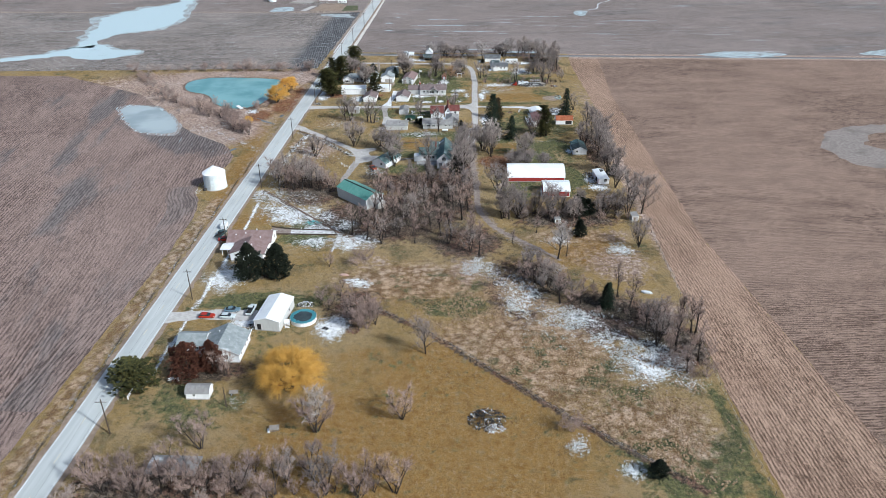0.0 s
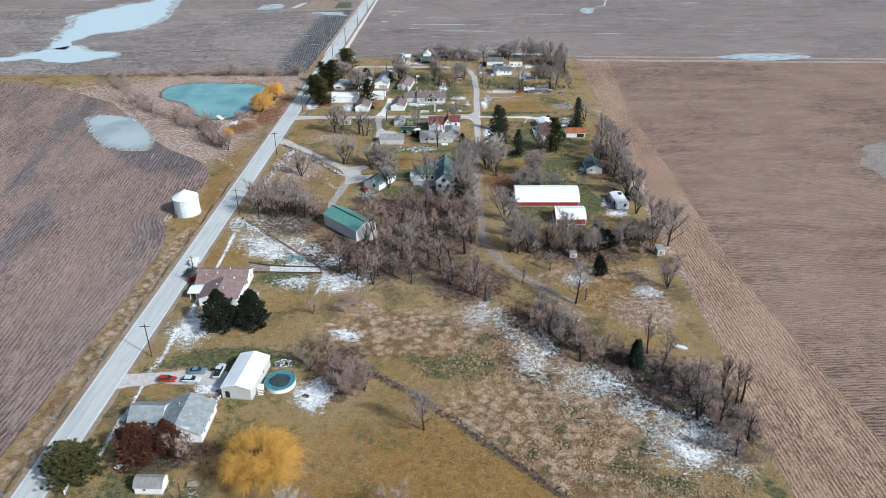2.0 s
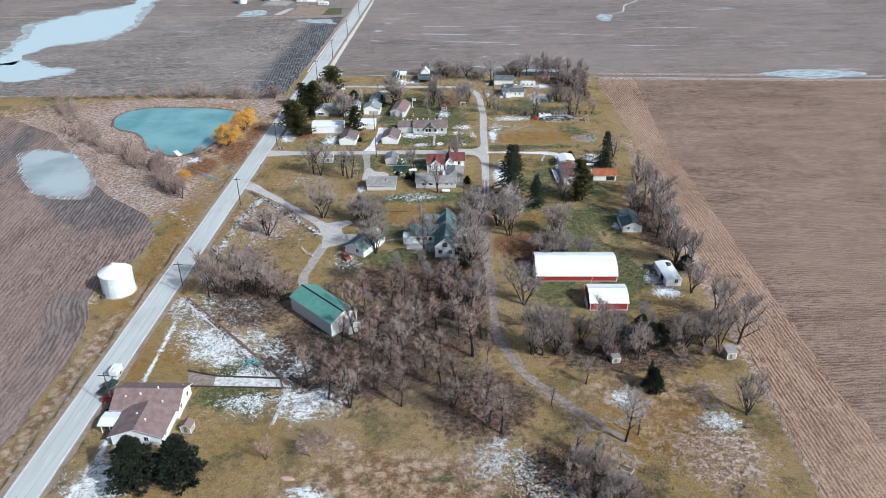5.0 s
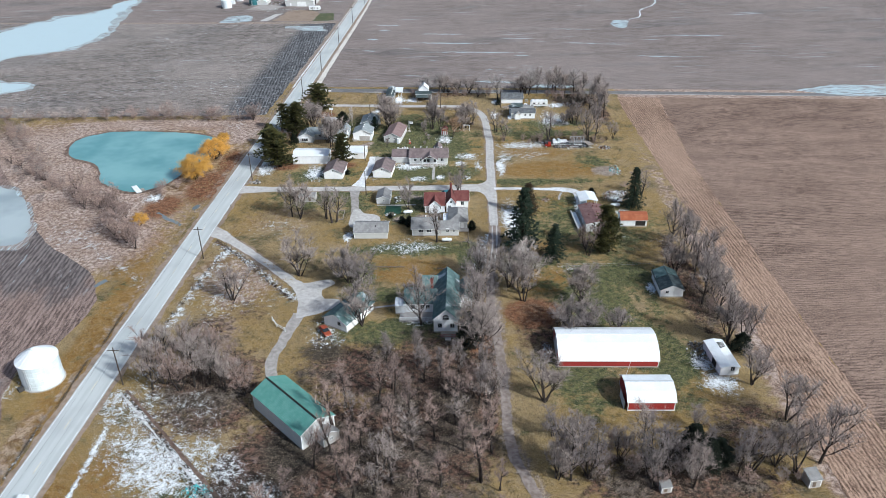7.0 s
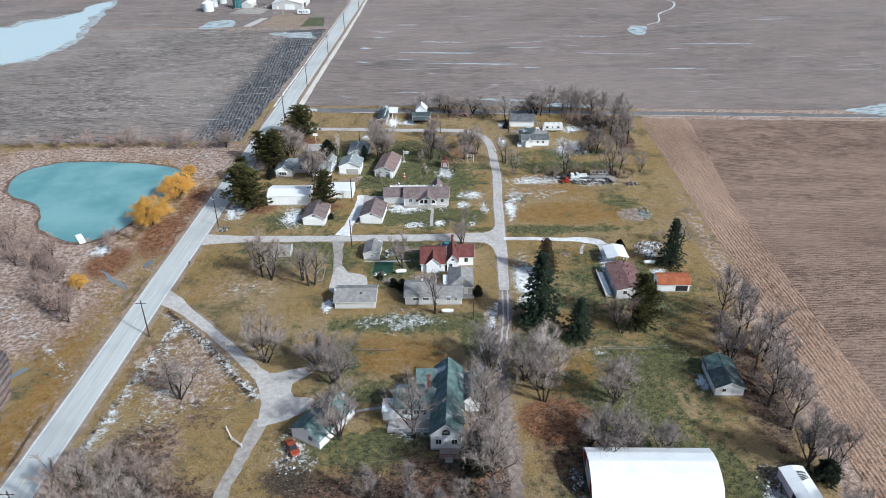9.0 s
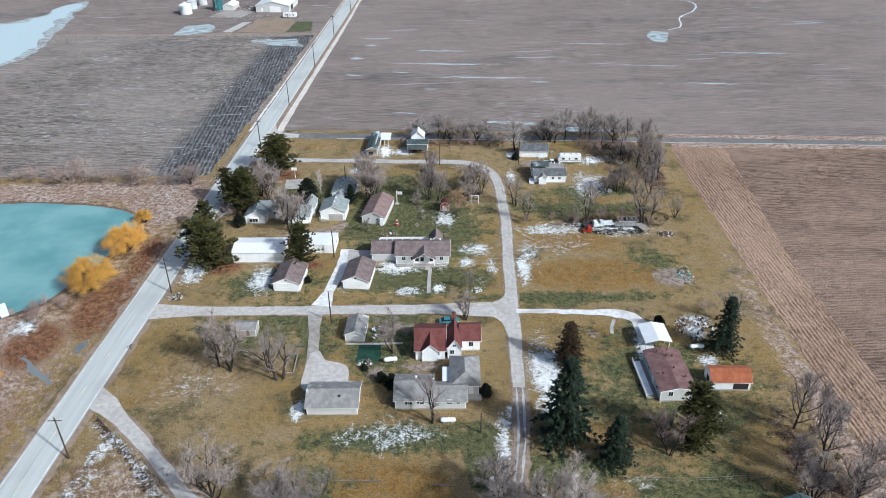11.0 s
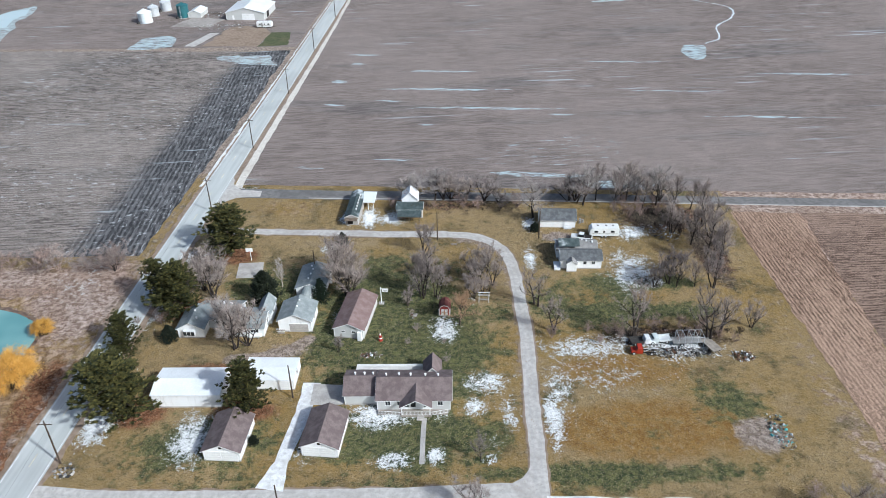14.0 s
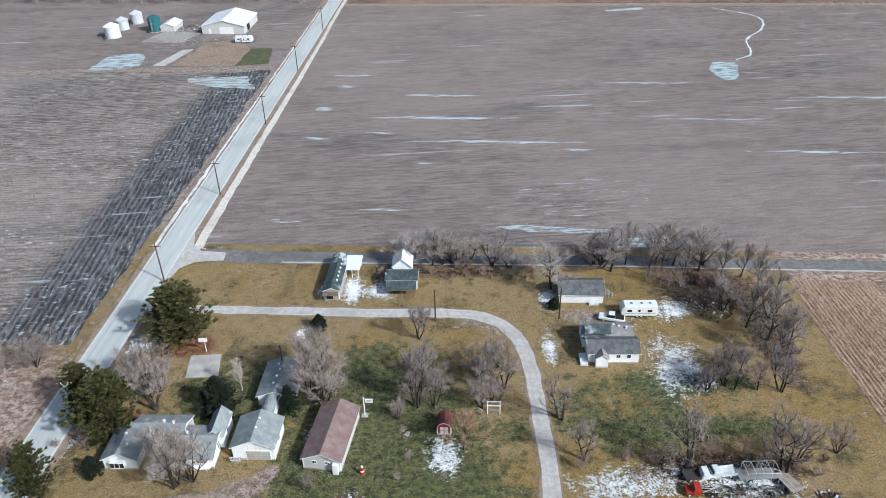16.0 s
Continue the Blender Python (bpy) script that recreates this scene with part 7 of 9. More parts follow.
b = block(h, -9.2, -1.6, -1.6, 5.2, 3.1, 4.9, "x", WHITE, ROOF_GREEN, 0.4)
window(b, "S", 0.5, 1.4, 0.9, 1.1), window(b, "S", 1.9, 1.4, 0.9, 1.1), window(b, "S", -1.8), door(b, "S", -0.6)
b = block(h, -5.0, -1.6, 5.2, 10.0, 3.0, 5.4, "x", WHITE, ROOF_GREEN, 0.4)
window(b, "W", 0), window(b, "N", 0)
b = block(h, 4.1, 7.6, 0.8, 8.8, 2.7, 4.2, "y", WHITE, ROOF_GREEN, 0.4)
window(b, "E", -2), window(b, "E", 2), door(b, "S", 0.6)
b = block(h, -11.6, -9.2, -2.0, 1.6, 2.4, 2.8, "x", WHITE, METAL_WHITE, 0.2)
part("stoop", boxes([(-10.4, -1.8, -5.4, -1.6, 0, 0.35)]), CONCRETE, h)
railing(h, -10.4, -5.4, -1.8, -5.4, 0.35), chimney(h, -2.6, 3.4, 4.0, 7.0, 0.7)
part("deck", boxes([(0, 3.6, -12.2, -9.8, 0.1, 0.45)]), WOOD_PALE, h)
railing(h, 0, -12.2, 3.6, -12.2, 0.45, 0.8, RED_PAINT)
steps(h, 1.8, -12.2)

h = thing("long_barn", 37.6, 281, 0, -1.5, "long red barn with a white arched metal roof", "barn")
b = block(h, -11.2, 11.2, -5.9, 5.9, 1.9, 4.7, "x", RED_WALL, METAL_WHITE, 0.25, "arch")
part("skirt_board", boxes([(-11.25, 11.25, -5.97, -5.9, 0.0, 0.22)]), WEATHERED, h)
part("sliding_door", box(-2.2, 2.2, -0.12, -0.02, 0.1, 3.0), TRIM, h, m=pose(-11.2, 0, 0, 0, 0, -90))
part("ridge_strip", boxes([(-11.3, 11.3, -0.2, 0.2, 4.85, 4.95)]), METAL_WHITE, h)
h = thing("red_barn", 43.6, 264.9, 0, -1, "red barn with a white gambrel metal roof", "barn")
b = block(h, -4.9, 4.9, -4.3, 4.3, 2.4, 4.2, "x", RED_WALL, METAL_WHITE, 0.3, "gambrel")
part("ridge_strip", boxes([(-5.2, 5.2, -0.25, 0.25, 4.3, 4.42)]), STEEL, h, "grey ridge vent")
part("sliding_door", box(-1.7, 1.7, -0.12, -0.02, 0.1, 2.5), RED_WALL, h, m=pose(-4.9, 0, 0, 0, 0, -90))
part("base_board", boxes([(-4.95, 4.95, -4.38, -4.3, 0.0, 0.2)]), TRIM, h)
part("leaning_sheet", boxes([(-5.6, -5.5, -3.8, 0.5, 0, 1.9)]), METAL_WHITE, h)
part("aerial_mast", rod((-3.8, 5.0, 0), (-2.6, 5.2, 6.8), 0.05, 0.03), STEEL, h)

h = thing("mobile_trailer", 63.2, 276.6, 0, 4, "old white trailer with snow on its flat roof", "trailer")
b = block(h, -2.1, 2.1, -5.0, 5.0, 2.2, 2.6, "y", WHITE, METAL_WHITE, 0.15)
opening(b, "W", -1.5, 2.2, 1.9), window(b, "S", 0.6)
part("roof_debris", merged([rod((0.2, 1.5 + 0.4 * k, 2.8), (1.6, 1.9 + 0.3 * k, 2.85), 0.12, 0.06, 5) for k in range(6)]), JUNK_MATS[2], h, "dark branches fallen on the roof")

h = thing("cottage", 59.4, 308, 0, -1, "white cottage with a dark roof, green at the rear", "house")
b = block(h, -2.9, 2.9, -4.7, 4.7, 2.3, 3.6, "y", WHITE, ROOF_DARK, 0.35)
window(b, "W", 1.5), door(b, "W", -1.5), window(b, "S", -1.2, 1.2, 0.7, 0.8)
part("roof_patch", box(-3.2, -0.2, 0.6, 4.9, 0, 0.03), ROOF_GREEN, h, "green shingles on the roof's rear half", m=pose(0.0, 0, 3.79, 0, -24.1, 0))
part("roof_patch", box(0.2, 3.2, 1.2, 4.9, 0, 0.03), ROOF_GREEN, h, "green shingles on the roof's rear half", m=pose(0.0, 0, 3.79, 0, 24.1, 0))

for x, y, w, l, e, r in ((40.8, 239.0, 1.9, 1.2, 1.4, 1.7), (68.3, 240.4, 2.3, 2.4, 1.9, 2.4)):
    h = thing("privy_hut", x, y, 0, 8, "small weathered wooden hut by the hedge", "hut", "huts")
    b = block(h, -w / 2, w / 2, -l / 2, l / 2, e, r, "x", WEATHERED, ROOF_GREY, 0.15, "shed")
    door(b, "S", -0.2, 0.6, 1.2, WOOD)

# houses along the cross lane
h = thing("wide_garage", -20.9, 340.3, 0, -0.5, "wide garage with a grey roof and pale walls", "garage")
b = block(h, -4.9, 4.9, -3.5, 3.5, 2.1, 3.5, "x", CREAM, ROOF_GREY, 0.4)
garage_door(b, "N", -2.3, 3.6), garage_door(b, "N", 2.3, 3.6), door(b, "E", 0), window(b, "E", 2)
vents(h, [(1.4, -1.6, 2.9)], 0.15, DARK)

h = thing("rambling_house", 0, 345, 0, -0.5, "rambling house with grey roofs and pale siding", "house")
b = block(h, -8.6, -1.4, -6.9, 0.4, 2.4, 4.0, "x", CREAM, ROOF_GREY, 0.4)
window(b, "S", -1.0, 1.2, 1.4, 0.9, panes=3), window(b, "S", 1.4, 1.2, 1.4, 0.9, panes=3), window(b, "W", 0)
b = block(h, -1.6, 5.2, -7.0, -1.6, 2.2, 3.6, "x", CREAM, ROOF_GREY, 0.35)
window(b, "S", 0.2), window(b, "S", 2.0, 1.3, 0.6, 0.6)
b = block(h, 2.4, 7.9, -3.2, 5.6, 2.7, 4.3, "y", CREAM, ROOF_GREY, 0.4, hip=0.8)
window(b, "E", -1.5), window(b, "E", 2), door(b, "S", 1.2)
steps(h, 6.4, -3.2)
part("snowy_deck", boxes([(0.6, 2.4, -1.4, 3.0, 0.3, 2.4)]), METAL_WHITE, h, "snow-covered porch roof")
vents(h, [(-4.6, -2.2, 3.95), (-1.2, -2.6, 3.6)], 0.16)
part("stoop", boxes([(5.3, 8.4, -4.6, -3.2, 0, 0.4)]), CONCRETE, h)

h = thing("red_roof_house", 0, 357, 0, -0.5, "white house with maroon roofs and a brick chimney", "house")
b = block(h, -5.0, 1.2, -3.9, 5.2, 2.7, 4.9, "x", WHITE, ROOF_RED, 0.4)
window(b, "S", -1.5), window(b, "S", 1.5), window(b, "W", 0)
b = block(h, -3.6, -0.2, -4.5, 1.0, 3.0, 4.6, "y", WHITE, ROOF_RED, 0.3)
b = block(h, 1.8, 4.7, -3.6, 3.4, 3.2, 5.2, "y", WHITE, ROOF_RED, 0.35)
window(b, "S", -0.5, 1.4, 0.8, 1.0), window(b, "S", 0, 3.3, 0.6, 0.6)
b = block(h, 4.6, 8.7, -0.8, 5.2, 2.9, 4.8, "x", WHITE, ROOF_RED, 0.4)
window(b, "S", 0.2, 1.2, 0.9, 1.3), window(b, "E", 0)
chimney(h, 3.2, 4.2, 2.0, 6.4, 0.7)

h = thing("gable_shed", -18.5, 363, 0, -3, "small shed with a dark grey roof", "shed")
b = block(h, -2.1, 2.1, -3.2, 3.2, 2.0, 2.9, "y", CREAM, ROOF_GREY, 0.3)
window(b, "S", 0.2, 1.1, 0.45, 0.45), door(b, "E", -1)

h = thing("pole_building", -46.9, 397, 0, -1, "plain white building with a low white roof", "outbuilding")
b = block(h, -6.4, 6.4, -3.7, 3.7, 3.1, 3.8, "x", WHITE, METAL_WHITE, 0.2)
garage_door(b, "E", 0, 3.4, 2.6), door(b, "N", 3)
h = thing("white_shed", -32.4, 401.0, 0, -2, "low white building with a flat white sheet roof", "outbuilding")
b = block(h, -5.0, 5.0, -3.2, 3.2, 2.4, 2.7, "x", WHITE, METAL_WHITE, 0.15)
garage_door(b, "S", 2.8, 3.2, 2.0), window(b, "E", 0), door(b, "N", 2)

for x, y, turn, name in ((-36.9, 384.4, -4, "a"), (-19.9, 385.0, -6, "b")):
    h = thing("two_car_garage", x, y, 0, turn, "white two-car garage with a brown shingled roof", "garage", "brown-roofed garages")
    b = block(h, -3.2, 3.2, -4.4, 4.4, 2.4, 3.9, "y", WHITE, ROOF_BROWN, 0.4)
    garage_door(b, "S", -1.5, 2.5), garage_door(b, "S", 1.5, 2.5), window(b, "E", 1), door(b, "E", -2.6)
    part("gable_vent", box(-0.25, 0.25, -0.04, 0, 2.9, 3.3), DARK, h, m=pose(0, -4.4, 0))

h = thing("long_house", -7.5, 395, 0, -1, "long house with brown roofs and a gabled front porch", "house")
b = block(h, -9.8, -3.4, -1.8, 5.0, 2.4, 4.0, "x", CREAM, ROOF_BROWN, 0.35)
b = block(h, -3.5, 10.1, -3.4, 4.4, 2.8, 4.6, "x", CREAM, ROOF_BROWN, 0.4)
window(b, "S", -4.8), window(b, "S", 4.9), window(b, "S", -2.6), window(b, "E", 0), door(b, "S", 0.4)
vents(h, [(-8, 2.2, 4.0), (-6.2, 2.2, 4.0), (-4.6, 2.2, 4.0), (-2, 1.2, 4.6), (0.4, 1.3, 4.6), (2.6, 1.2, 4.6), (5.4, 1.2, 4.5), (7.8, 1.2, 4.5)], 0.15)
b = block(h, 1.0, 6.5, -5.2, 0.4, 2.6, 4.2, "y", CREAM, ROOF_BROWN, 0.3, open_sides=True)
part("porch_wall", boxes([(1.1, 6.4, -3.5, -3.42, 0.4, 2.6)]), WHITE, h)
for x in (1.9, 3.2, 5.6):
    part("porch_pane", box(x - 0.45, x + 0.45, -3.54, -3.5, 1.0, 2.2), GLASS, h)
railing(h, 1.0, -5.1, 6.5, -5.1, 0.4), part("porch_floor", boxes([(0.9, 6.6, -5.2, -3.4, 0, 0.4)]), WOOD_PALE, h)
part("ramp", boxes([(-3.4, 1.0, -4.6, -3.5, 0.0, 0.3), (6.6, 9.6, -4.6, -3.5, 0, 0.3)]), WOOD_PALE, h)
railing(h, -3.2, -4.6, 1.0, -5.0, 0.2), railing(h, 6.5, -5.0, 9.8, -4.2, 0.2), steps(h, 4.6, -5.2)
b = block(h, 5.0, 8.2, 3.6, 7.6, 2.6, 4.4, "y", CREAM, ROOF_BROWN, 0.35)
part("rear_deck", boxes([(-8.4, 4.6, 4.6, 7.4, 0.1, 0.5)]), WOOD, h)
railing(h, -8.4, 7.4, 4.6, 7.4, 0.5, 1.1), railing(h, -8.4, 5.0, -8.4, 7.4, 0.5, 1.1)
part("privacy_screen", boxes([(-8.4, 4.6, 7.42, 7.52, 0.5, 1.9)]), TRIM, h)

# loop lane
h = thing("long_garage", -17.5, 419.4, 0, -9, "long pale garage with a mauve-brown roof", "garage")
b = block(h, -3.2, 3.2, -6.2, 6.2, 2.4, 3.8, "y", CREAM, ROOF_MAUVE, 0.35)
window(b, "S", -1.2, 1.4, 0.7, 0.5), window(b, "S", 1.0, 1.4, 0.7, 0.5), garage_door(b, "N", 0, 3.0)
part("entry", boxes([(2.0, 2.9, -7.0, -6.2, 0, 2.1)]), TRIM, h, "white entry porch")

h = thing("gabled_house", -29.7, 424, 0, -3, "white gabled house with blue-grey roofs and a link", "house")
b = block(h, -3.5, 3.5, -8.3, -1.6, 3.0, 4.6, "y", WHITE, ROOF_SLATE, 0.4)
garage_door(b, "S", 0.8, 4.0, 2.0, CONCRETE), window(b, "E", 0), steps(h, -3.0, -8.3, 0, 3, 1.4, WOOD_PALE)
railing(h, -3.8, -9.2, -2.2, -9.2, 0.5)
b = block(h, -0.9, 1.3, -1.6, 4.4, 2.2, 3.0, "y", WHITE, ROOF_SLATE, 0.2, "arch")
b = block(h, -2.4, 4.0, 4.4, 13.4, 2.4, 3.6, "y", WHITE, ROOF_SLATE, 0.35)
window(b, "E", 2), window(b, "E", -2), door(b, "E", 0)
vents(h, [(0.2, 6.4, 3.4), (0.4, 8.2, 3.5), (0.6, 10, 3.5), (0.0, 11.6, 3.4), (0.3, -3.4, 4.4), (0.2, -5.6, 4.4)], 0.15)
part("open_door", boxes([(4.0, 4.9, 9.4, 9.46, 0.3, 2.3)]), TRIM, h)

h = thing("bay_window_house", -45.6, 418, 0, -2, "white single-storey house with a bay window", "house")
b = block(h, -8.9, -3.4, -4.0, 2.4, 2.5, 4.0, "y", WHITE, ROOF_SLATE, 0.4)
bay = part("bay_window", extruded([(-1.2, 0.9), (-1.2, 2.2), (1.2, 2.2), (1.2, 0.9)], -0.7, 0.0), TRIM, h, m=pose(-6.4, -4.0, 0))
for x in (-0.8, 0, 0.8):
    part("pane", box(x - 0.33, x + 0.33, -0.73, -0.7, 1.1, 2.05), GLASS, bay)
b = block(h, -5.6, 3.0, -0.6, 5.8, 2.4, 3.9, "x", CREAM, ROOF_SLATE, 0.4)
window(b, "S", 0), window(b, "S", 2.4)
b = block(h, 2.6, 9.2, -3.6, 3.4, 2.4, 3.8, "x", WHITE, ROOF_SLATE, 0.4)
window(b, "S", 1.4, 1.2, 1.6, 0.9, panes=3), window(b, "E", 0)
b = block(h, 7.0, 9.8, 0.8, 6.2, 2.9, 4.3, "y", WHITE, ROOF_SLATE, 0.35)
window(b, "E", 0), door(b, "S", 0)
vents(h, [(-6, 0, 3.9), (-5.2, -2, 3.5), (-0.5, 2.8, 4.0), (1.2, 2.6, 4.0), (4.2, 0.4, 3.8), (5.4, -0.4, 3.7)], 0.18)
part("planters", boxes([(7.6, 8.6, -0.4, 0.2, 0, 0.7)]), DARK, h)

h = thing("red_shed", 1.8, 421.9, 0, -4, "small red gambrel shed with white-trimmed doors", "shed")
b = block(h, -1.2, 1.2, -1.4, 1.4, 1.8, 2.8, "y", RED_WALL, ROOF_RED, 0.2, "gambrel")
d = part("double_door", box(-0.7, 0.7, -0.05, 0, 0.2, 1.7), TRIM, h, m=pose(0, -1.4, 0))
part("cross_brace", boxes([(-0.06, 0.06, -0.08, -0.05, 0.2, 1.7), (-0.7, 0.7, -0.08, -0.05, 0.9, 1.0)]), RED_WALL, d)

h = thing("dark_trailer_home", -22.0, 467.6, 0, -3, "dilapidated mobile home with a dark rusting roof", "mobile home")
b = block(h, -1.7, 1.7, -7.0, 7.0, 2.4, 3.1, "y", WEATHERED, ROOF_DARK, 0.2)
opening(b, "S", -0.4, 1.4, 2.0), window(b, "W", 2), window(b, "W", -3)
vents(h, [(0.9, -4 + 1.6 * k, 2.9) for k in range(6)], 0.14)
part("porch_frame", boxes([(-1.7, 1.7, -8.6, -7.0, 2.1, 2.2)]), WOOD, h)
h = thing("flat_carport", -18.5, 471.5, 0, -4, "white flat-roofed carport by the mobile home", "carport")
block(h, -1.7, 1.7, -2.6, 2.6, 2.2, 2.5, "x", WHITE, METAL_WHITE, 0.15, "shed", open_sides=True)

h = thing("derelict_house", -7.2, 464.5, 0, -2, "derelict white house with a collapsing porch", "house")
b = block(h, -3.4, 3.4, -0.6, 3.4, 2.6, 3.2, "x", WEATHERED, ROOF_DARK, 0.3)
b = block(h, -2.2, 2.0, 3.2, 7.4, 3.6, 5.6, "y", WHITE, METAL_WHITE, 0.3)
b = block(h, -2.9, 3.1, -3.4, -0.6, 1.9, 2.4, "x", WEATHERED, ROOF_DARK, 0.2, "shed", open_sides=True, trim=WOOD)
part("porch_wall", boxes([(-2.8, 3.0, -0.72, -0.62, 0.1, 1.9)]), DARK, h)
part("roof_rubble", merged([rod((0.4 + 0.4 * k, 0.2 + 0.3 * (k % 3), 3.1), (1.0 + 0.4 * k, 1.4, 3.3), 0.1, 0.05, 5) for k in range(5)]), JUNK_MATS[2], h)

h = thing("three_bay_garage", 31.6, 460.5, 0, -3, "three-door garage with a dark roof", "garage")
b = block(h, -4.6, 4.6, -2.9, 2.9, 2.3, 3.8, "x", WHITE, ROOF_CHAR, 0.4)
for u in (-3, 0, 3):
    garage_door(b, "S", u, 2.6, 1.9)
part("doorway_mess", boxes([(1.6, 3.6, -3.8, -3.2, 0, 0.5)]), JUNK_MATS[1], h)

h = thing("white_house", 34.4, 441.5, 0, -2, "white bungalow with grey and charcoal roofs", "house")
b = block(h, -4.7, 4.9, -3.4, 1.4, 2.5, 3.7, "x", WHITE, ROOF_CHAR, 0.35)
window(b, "S", 0.9, 1.3, 0.7, 0.8), window(b, "S", 2.9, 1.3, 0.7, 0.8), window(b, "W", 0)
b = block(h, -3.4, -1.1, -4.7, -3.2, 2.3, 3.1, "y", WHITE, ROOF_GREY, 0.25)
b = block(h, -5.2, 4.4, 1.2, 6.0, 2.4, 3.5, "x", WHITE, ROOF_GREY, 0.35)
vents(h, [(2, 3.4, 3.4), (3.4, 3.0, 3.4), (1.0, 3.8, 3.4)], 0.16)
part("roof_half", box(-4.9, 0.2, 1.1, 3.5, 0, 0.03), ROOF_DARK, h, "darker left half of the roof slope", m=pose(0, 0, 0) @ pose(0, 0, 3.45, 0, 0, 0) @ pose(0, -0.1, -0.37, 24.5, 0, 0))
part("side_deck", boxes([(-6.2, -4.8, -4.2, -1.0, 0, 0.5)]), METAL_WHITE, h)

# east of the lane
h = thing("mobile_home", 46.8, 345.9, 0, 2, "long mobile home with a dusty red roof", "mobile home")
b = block(h, -3.5, 3.5, -6.4, 6.2, 2.6, 3.3, "y", CREAM, ROOF_DUSTY, 0.25)
window(b, "S", -1.5), window(b, "S", 1.8), window(b, "W", 2), door(b, "W", -1), window(b, "W", -4)
vents(h, [(-1.4, 4.8, 3.4), (0.2, 3.4, 3.5), (0.9, 5.2, 3.4), (1.4, 3.2, 3.4), (0.6, -0.6, 3.5), (2.2, -3, 3.2), (-2, -2, 3.3)], 0.14, ROOF_RED)
part("side_porch", boxes([(-5.9, -3.6, -5.6, 5.8, 0.1, 0.45)]), WOOD_PALE, h, "snow-dusted side porch")
part("porch_snow", boxes([(-5.8, -4.4, -5.0, 5.4, 0.46, 0.56)]), SNOW, h)
railing(h, -5.9, -5.6, -5.9, 5.8, 0.45)
h = thing("white_topped_carport", 46.8, 358, 0, 2, "steel carport with a bright white roof", "carport")
block(h, -2.7, 2.7, -3.1, 3.1, 2.6, 3.2, "y", WHITE, METAL_WHITE, 0.2, open_sides=True, trim=STEEL)
h = thing("orange_roof_shed", 58.5, 344.7, 0, -2, "shed with a rusty orange roof and white wall", "shed")
b = block(h, -3.9, 3.9, -2.3, 2.3, 2.2, 3.6, "x", WHITE, ROOF_ORANGE, 0.3, "gambrel")
opening(b, "S", 2.0, 3.0, 1.9), opening(b, "W", 0, 1.6, 1.8)

# far farmstead
h = thing("machine_shed", -92.8, 672, 0, -4, "large white machine shed on a far farm", "barn")
b = block(h, -9.5, 9.5, -10.5, 10.5, 3.6, 6.0, "y", CREAM, METAL_WHITE, 0.4)
garage_door(b, "S", 1.5, 6.0, 3.0), door(b, "S", -6), opening(b, "E", -4, 4, 3)
h = thing("farm_shed", -119.5, 672, 0, -4, "small pale shed beside the bins", "shed")
b = block(h, -3.2, 3.2, -5, 5, 2.4, 3.6, "y", CREAM, METAL_WHITE, 0.3)


def grain_bin(x, y, r, eave, top, shell, roof_mat, label, rings=5):
    """A round ribbed bin: rings of sheet, a cone roof with ribs, a hatch and a ladder."""
    e = thing("grain_bin", x, y, 0, 20, label, "grain bin", "grain bins")
    prof = []
    for k in range(rings):
        z0, z1 = eave * k / rings, eave * (k + 1) / rings
        prof += [(r, z0), (r, z1 - 0.06), (r + 0.04, z1 - 0.05), (r + 0.04, z1)]
    part("shell", lathe(prof, 32), shell, e)
    part("roof", lathe([(r + 0.18, eave - 0.02), (r + 0.18, eave + 0.05), (r * 0.14, top - 0.15), (r * 0.14, top + 0.1), (0.02, top + 0.25)], 32), roof_mat, e)
    for k in range(16):
        a = 2 * math.pi * k / 16
        c, s = math.cos(a), math.sin(a)
        part("roof_rib", rod((c * (r + 0.1), s * (r + 0.1), eave + 0.08), (c * r * 0.15, s * r * 0.15, top - 0.08), 0.04, 0.04, 4), roof_mat, e)
    part("ladder", boxes([(-0.25, -0.2, -r - 0.2, -r - 0.1, 0, eave), (0.2, 0.25, -r - 0.2, -r - 0.1, 0, eave)] + [(-0.25, 0.25, -r - 0.17, -r - 0.13, 0.4 * k, 0.4 * k + 0.04) for k in range(1, int(eave / 0.4))]), STEEL, e, m=pose(0, 0, 0, 0, 0, -30))
    part("plinth", lathe([(r + 0.35, -0.2), (r + 0.3, 0.12)], 32), CONCRETE, e)
    part("fan_box", boxes([(-0.5, 0.5, -r - 1.3, -r - 0.1, 0, 0.9)]), JUNK_MATS[2], e, m=pose(0, 0, 0, 0, 0, -60))
    return e


grain_bin(-89.4, 273.4, 4.3, 6.2, 8.6, BIN_WHITE, METAL_WHITE, "white steel grain bin beside the road")
grain_bin(-142.3, 661, 3.3, 4.8, 6.4, BIN_WHITE, METAL_WHITE, "pale grain bin on the far farm")
grain_bin(-142.0, 673, 2.6, 4.2, 5.6, STEEL, STEEL, "galvanised grain bin on the far farm")
grain_bin(-139.0, 683, 2.7, 4.4, 5.8, STEEL, STEEL, "galvanised grain bin on the far farm")
grain_bin(-126.0, 669, 2.8, 6.0, 7.2, BIN_TEAL, BIN_TEAL, "dark teal grain bin on the far farm")


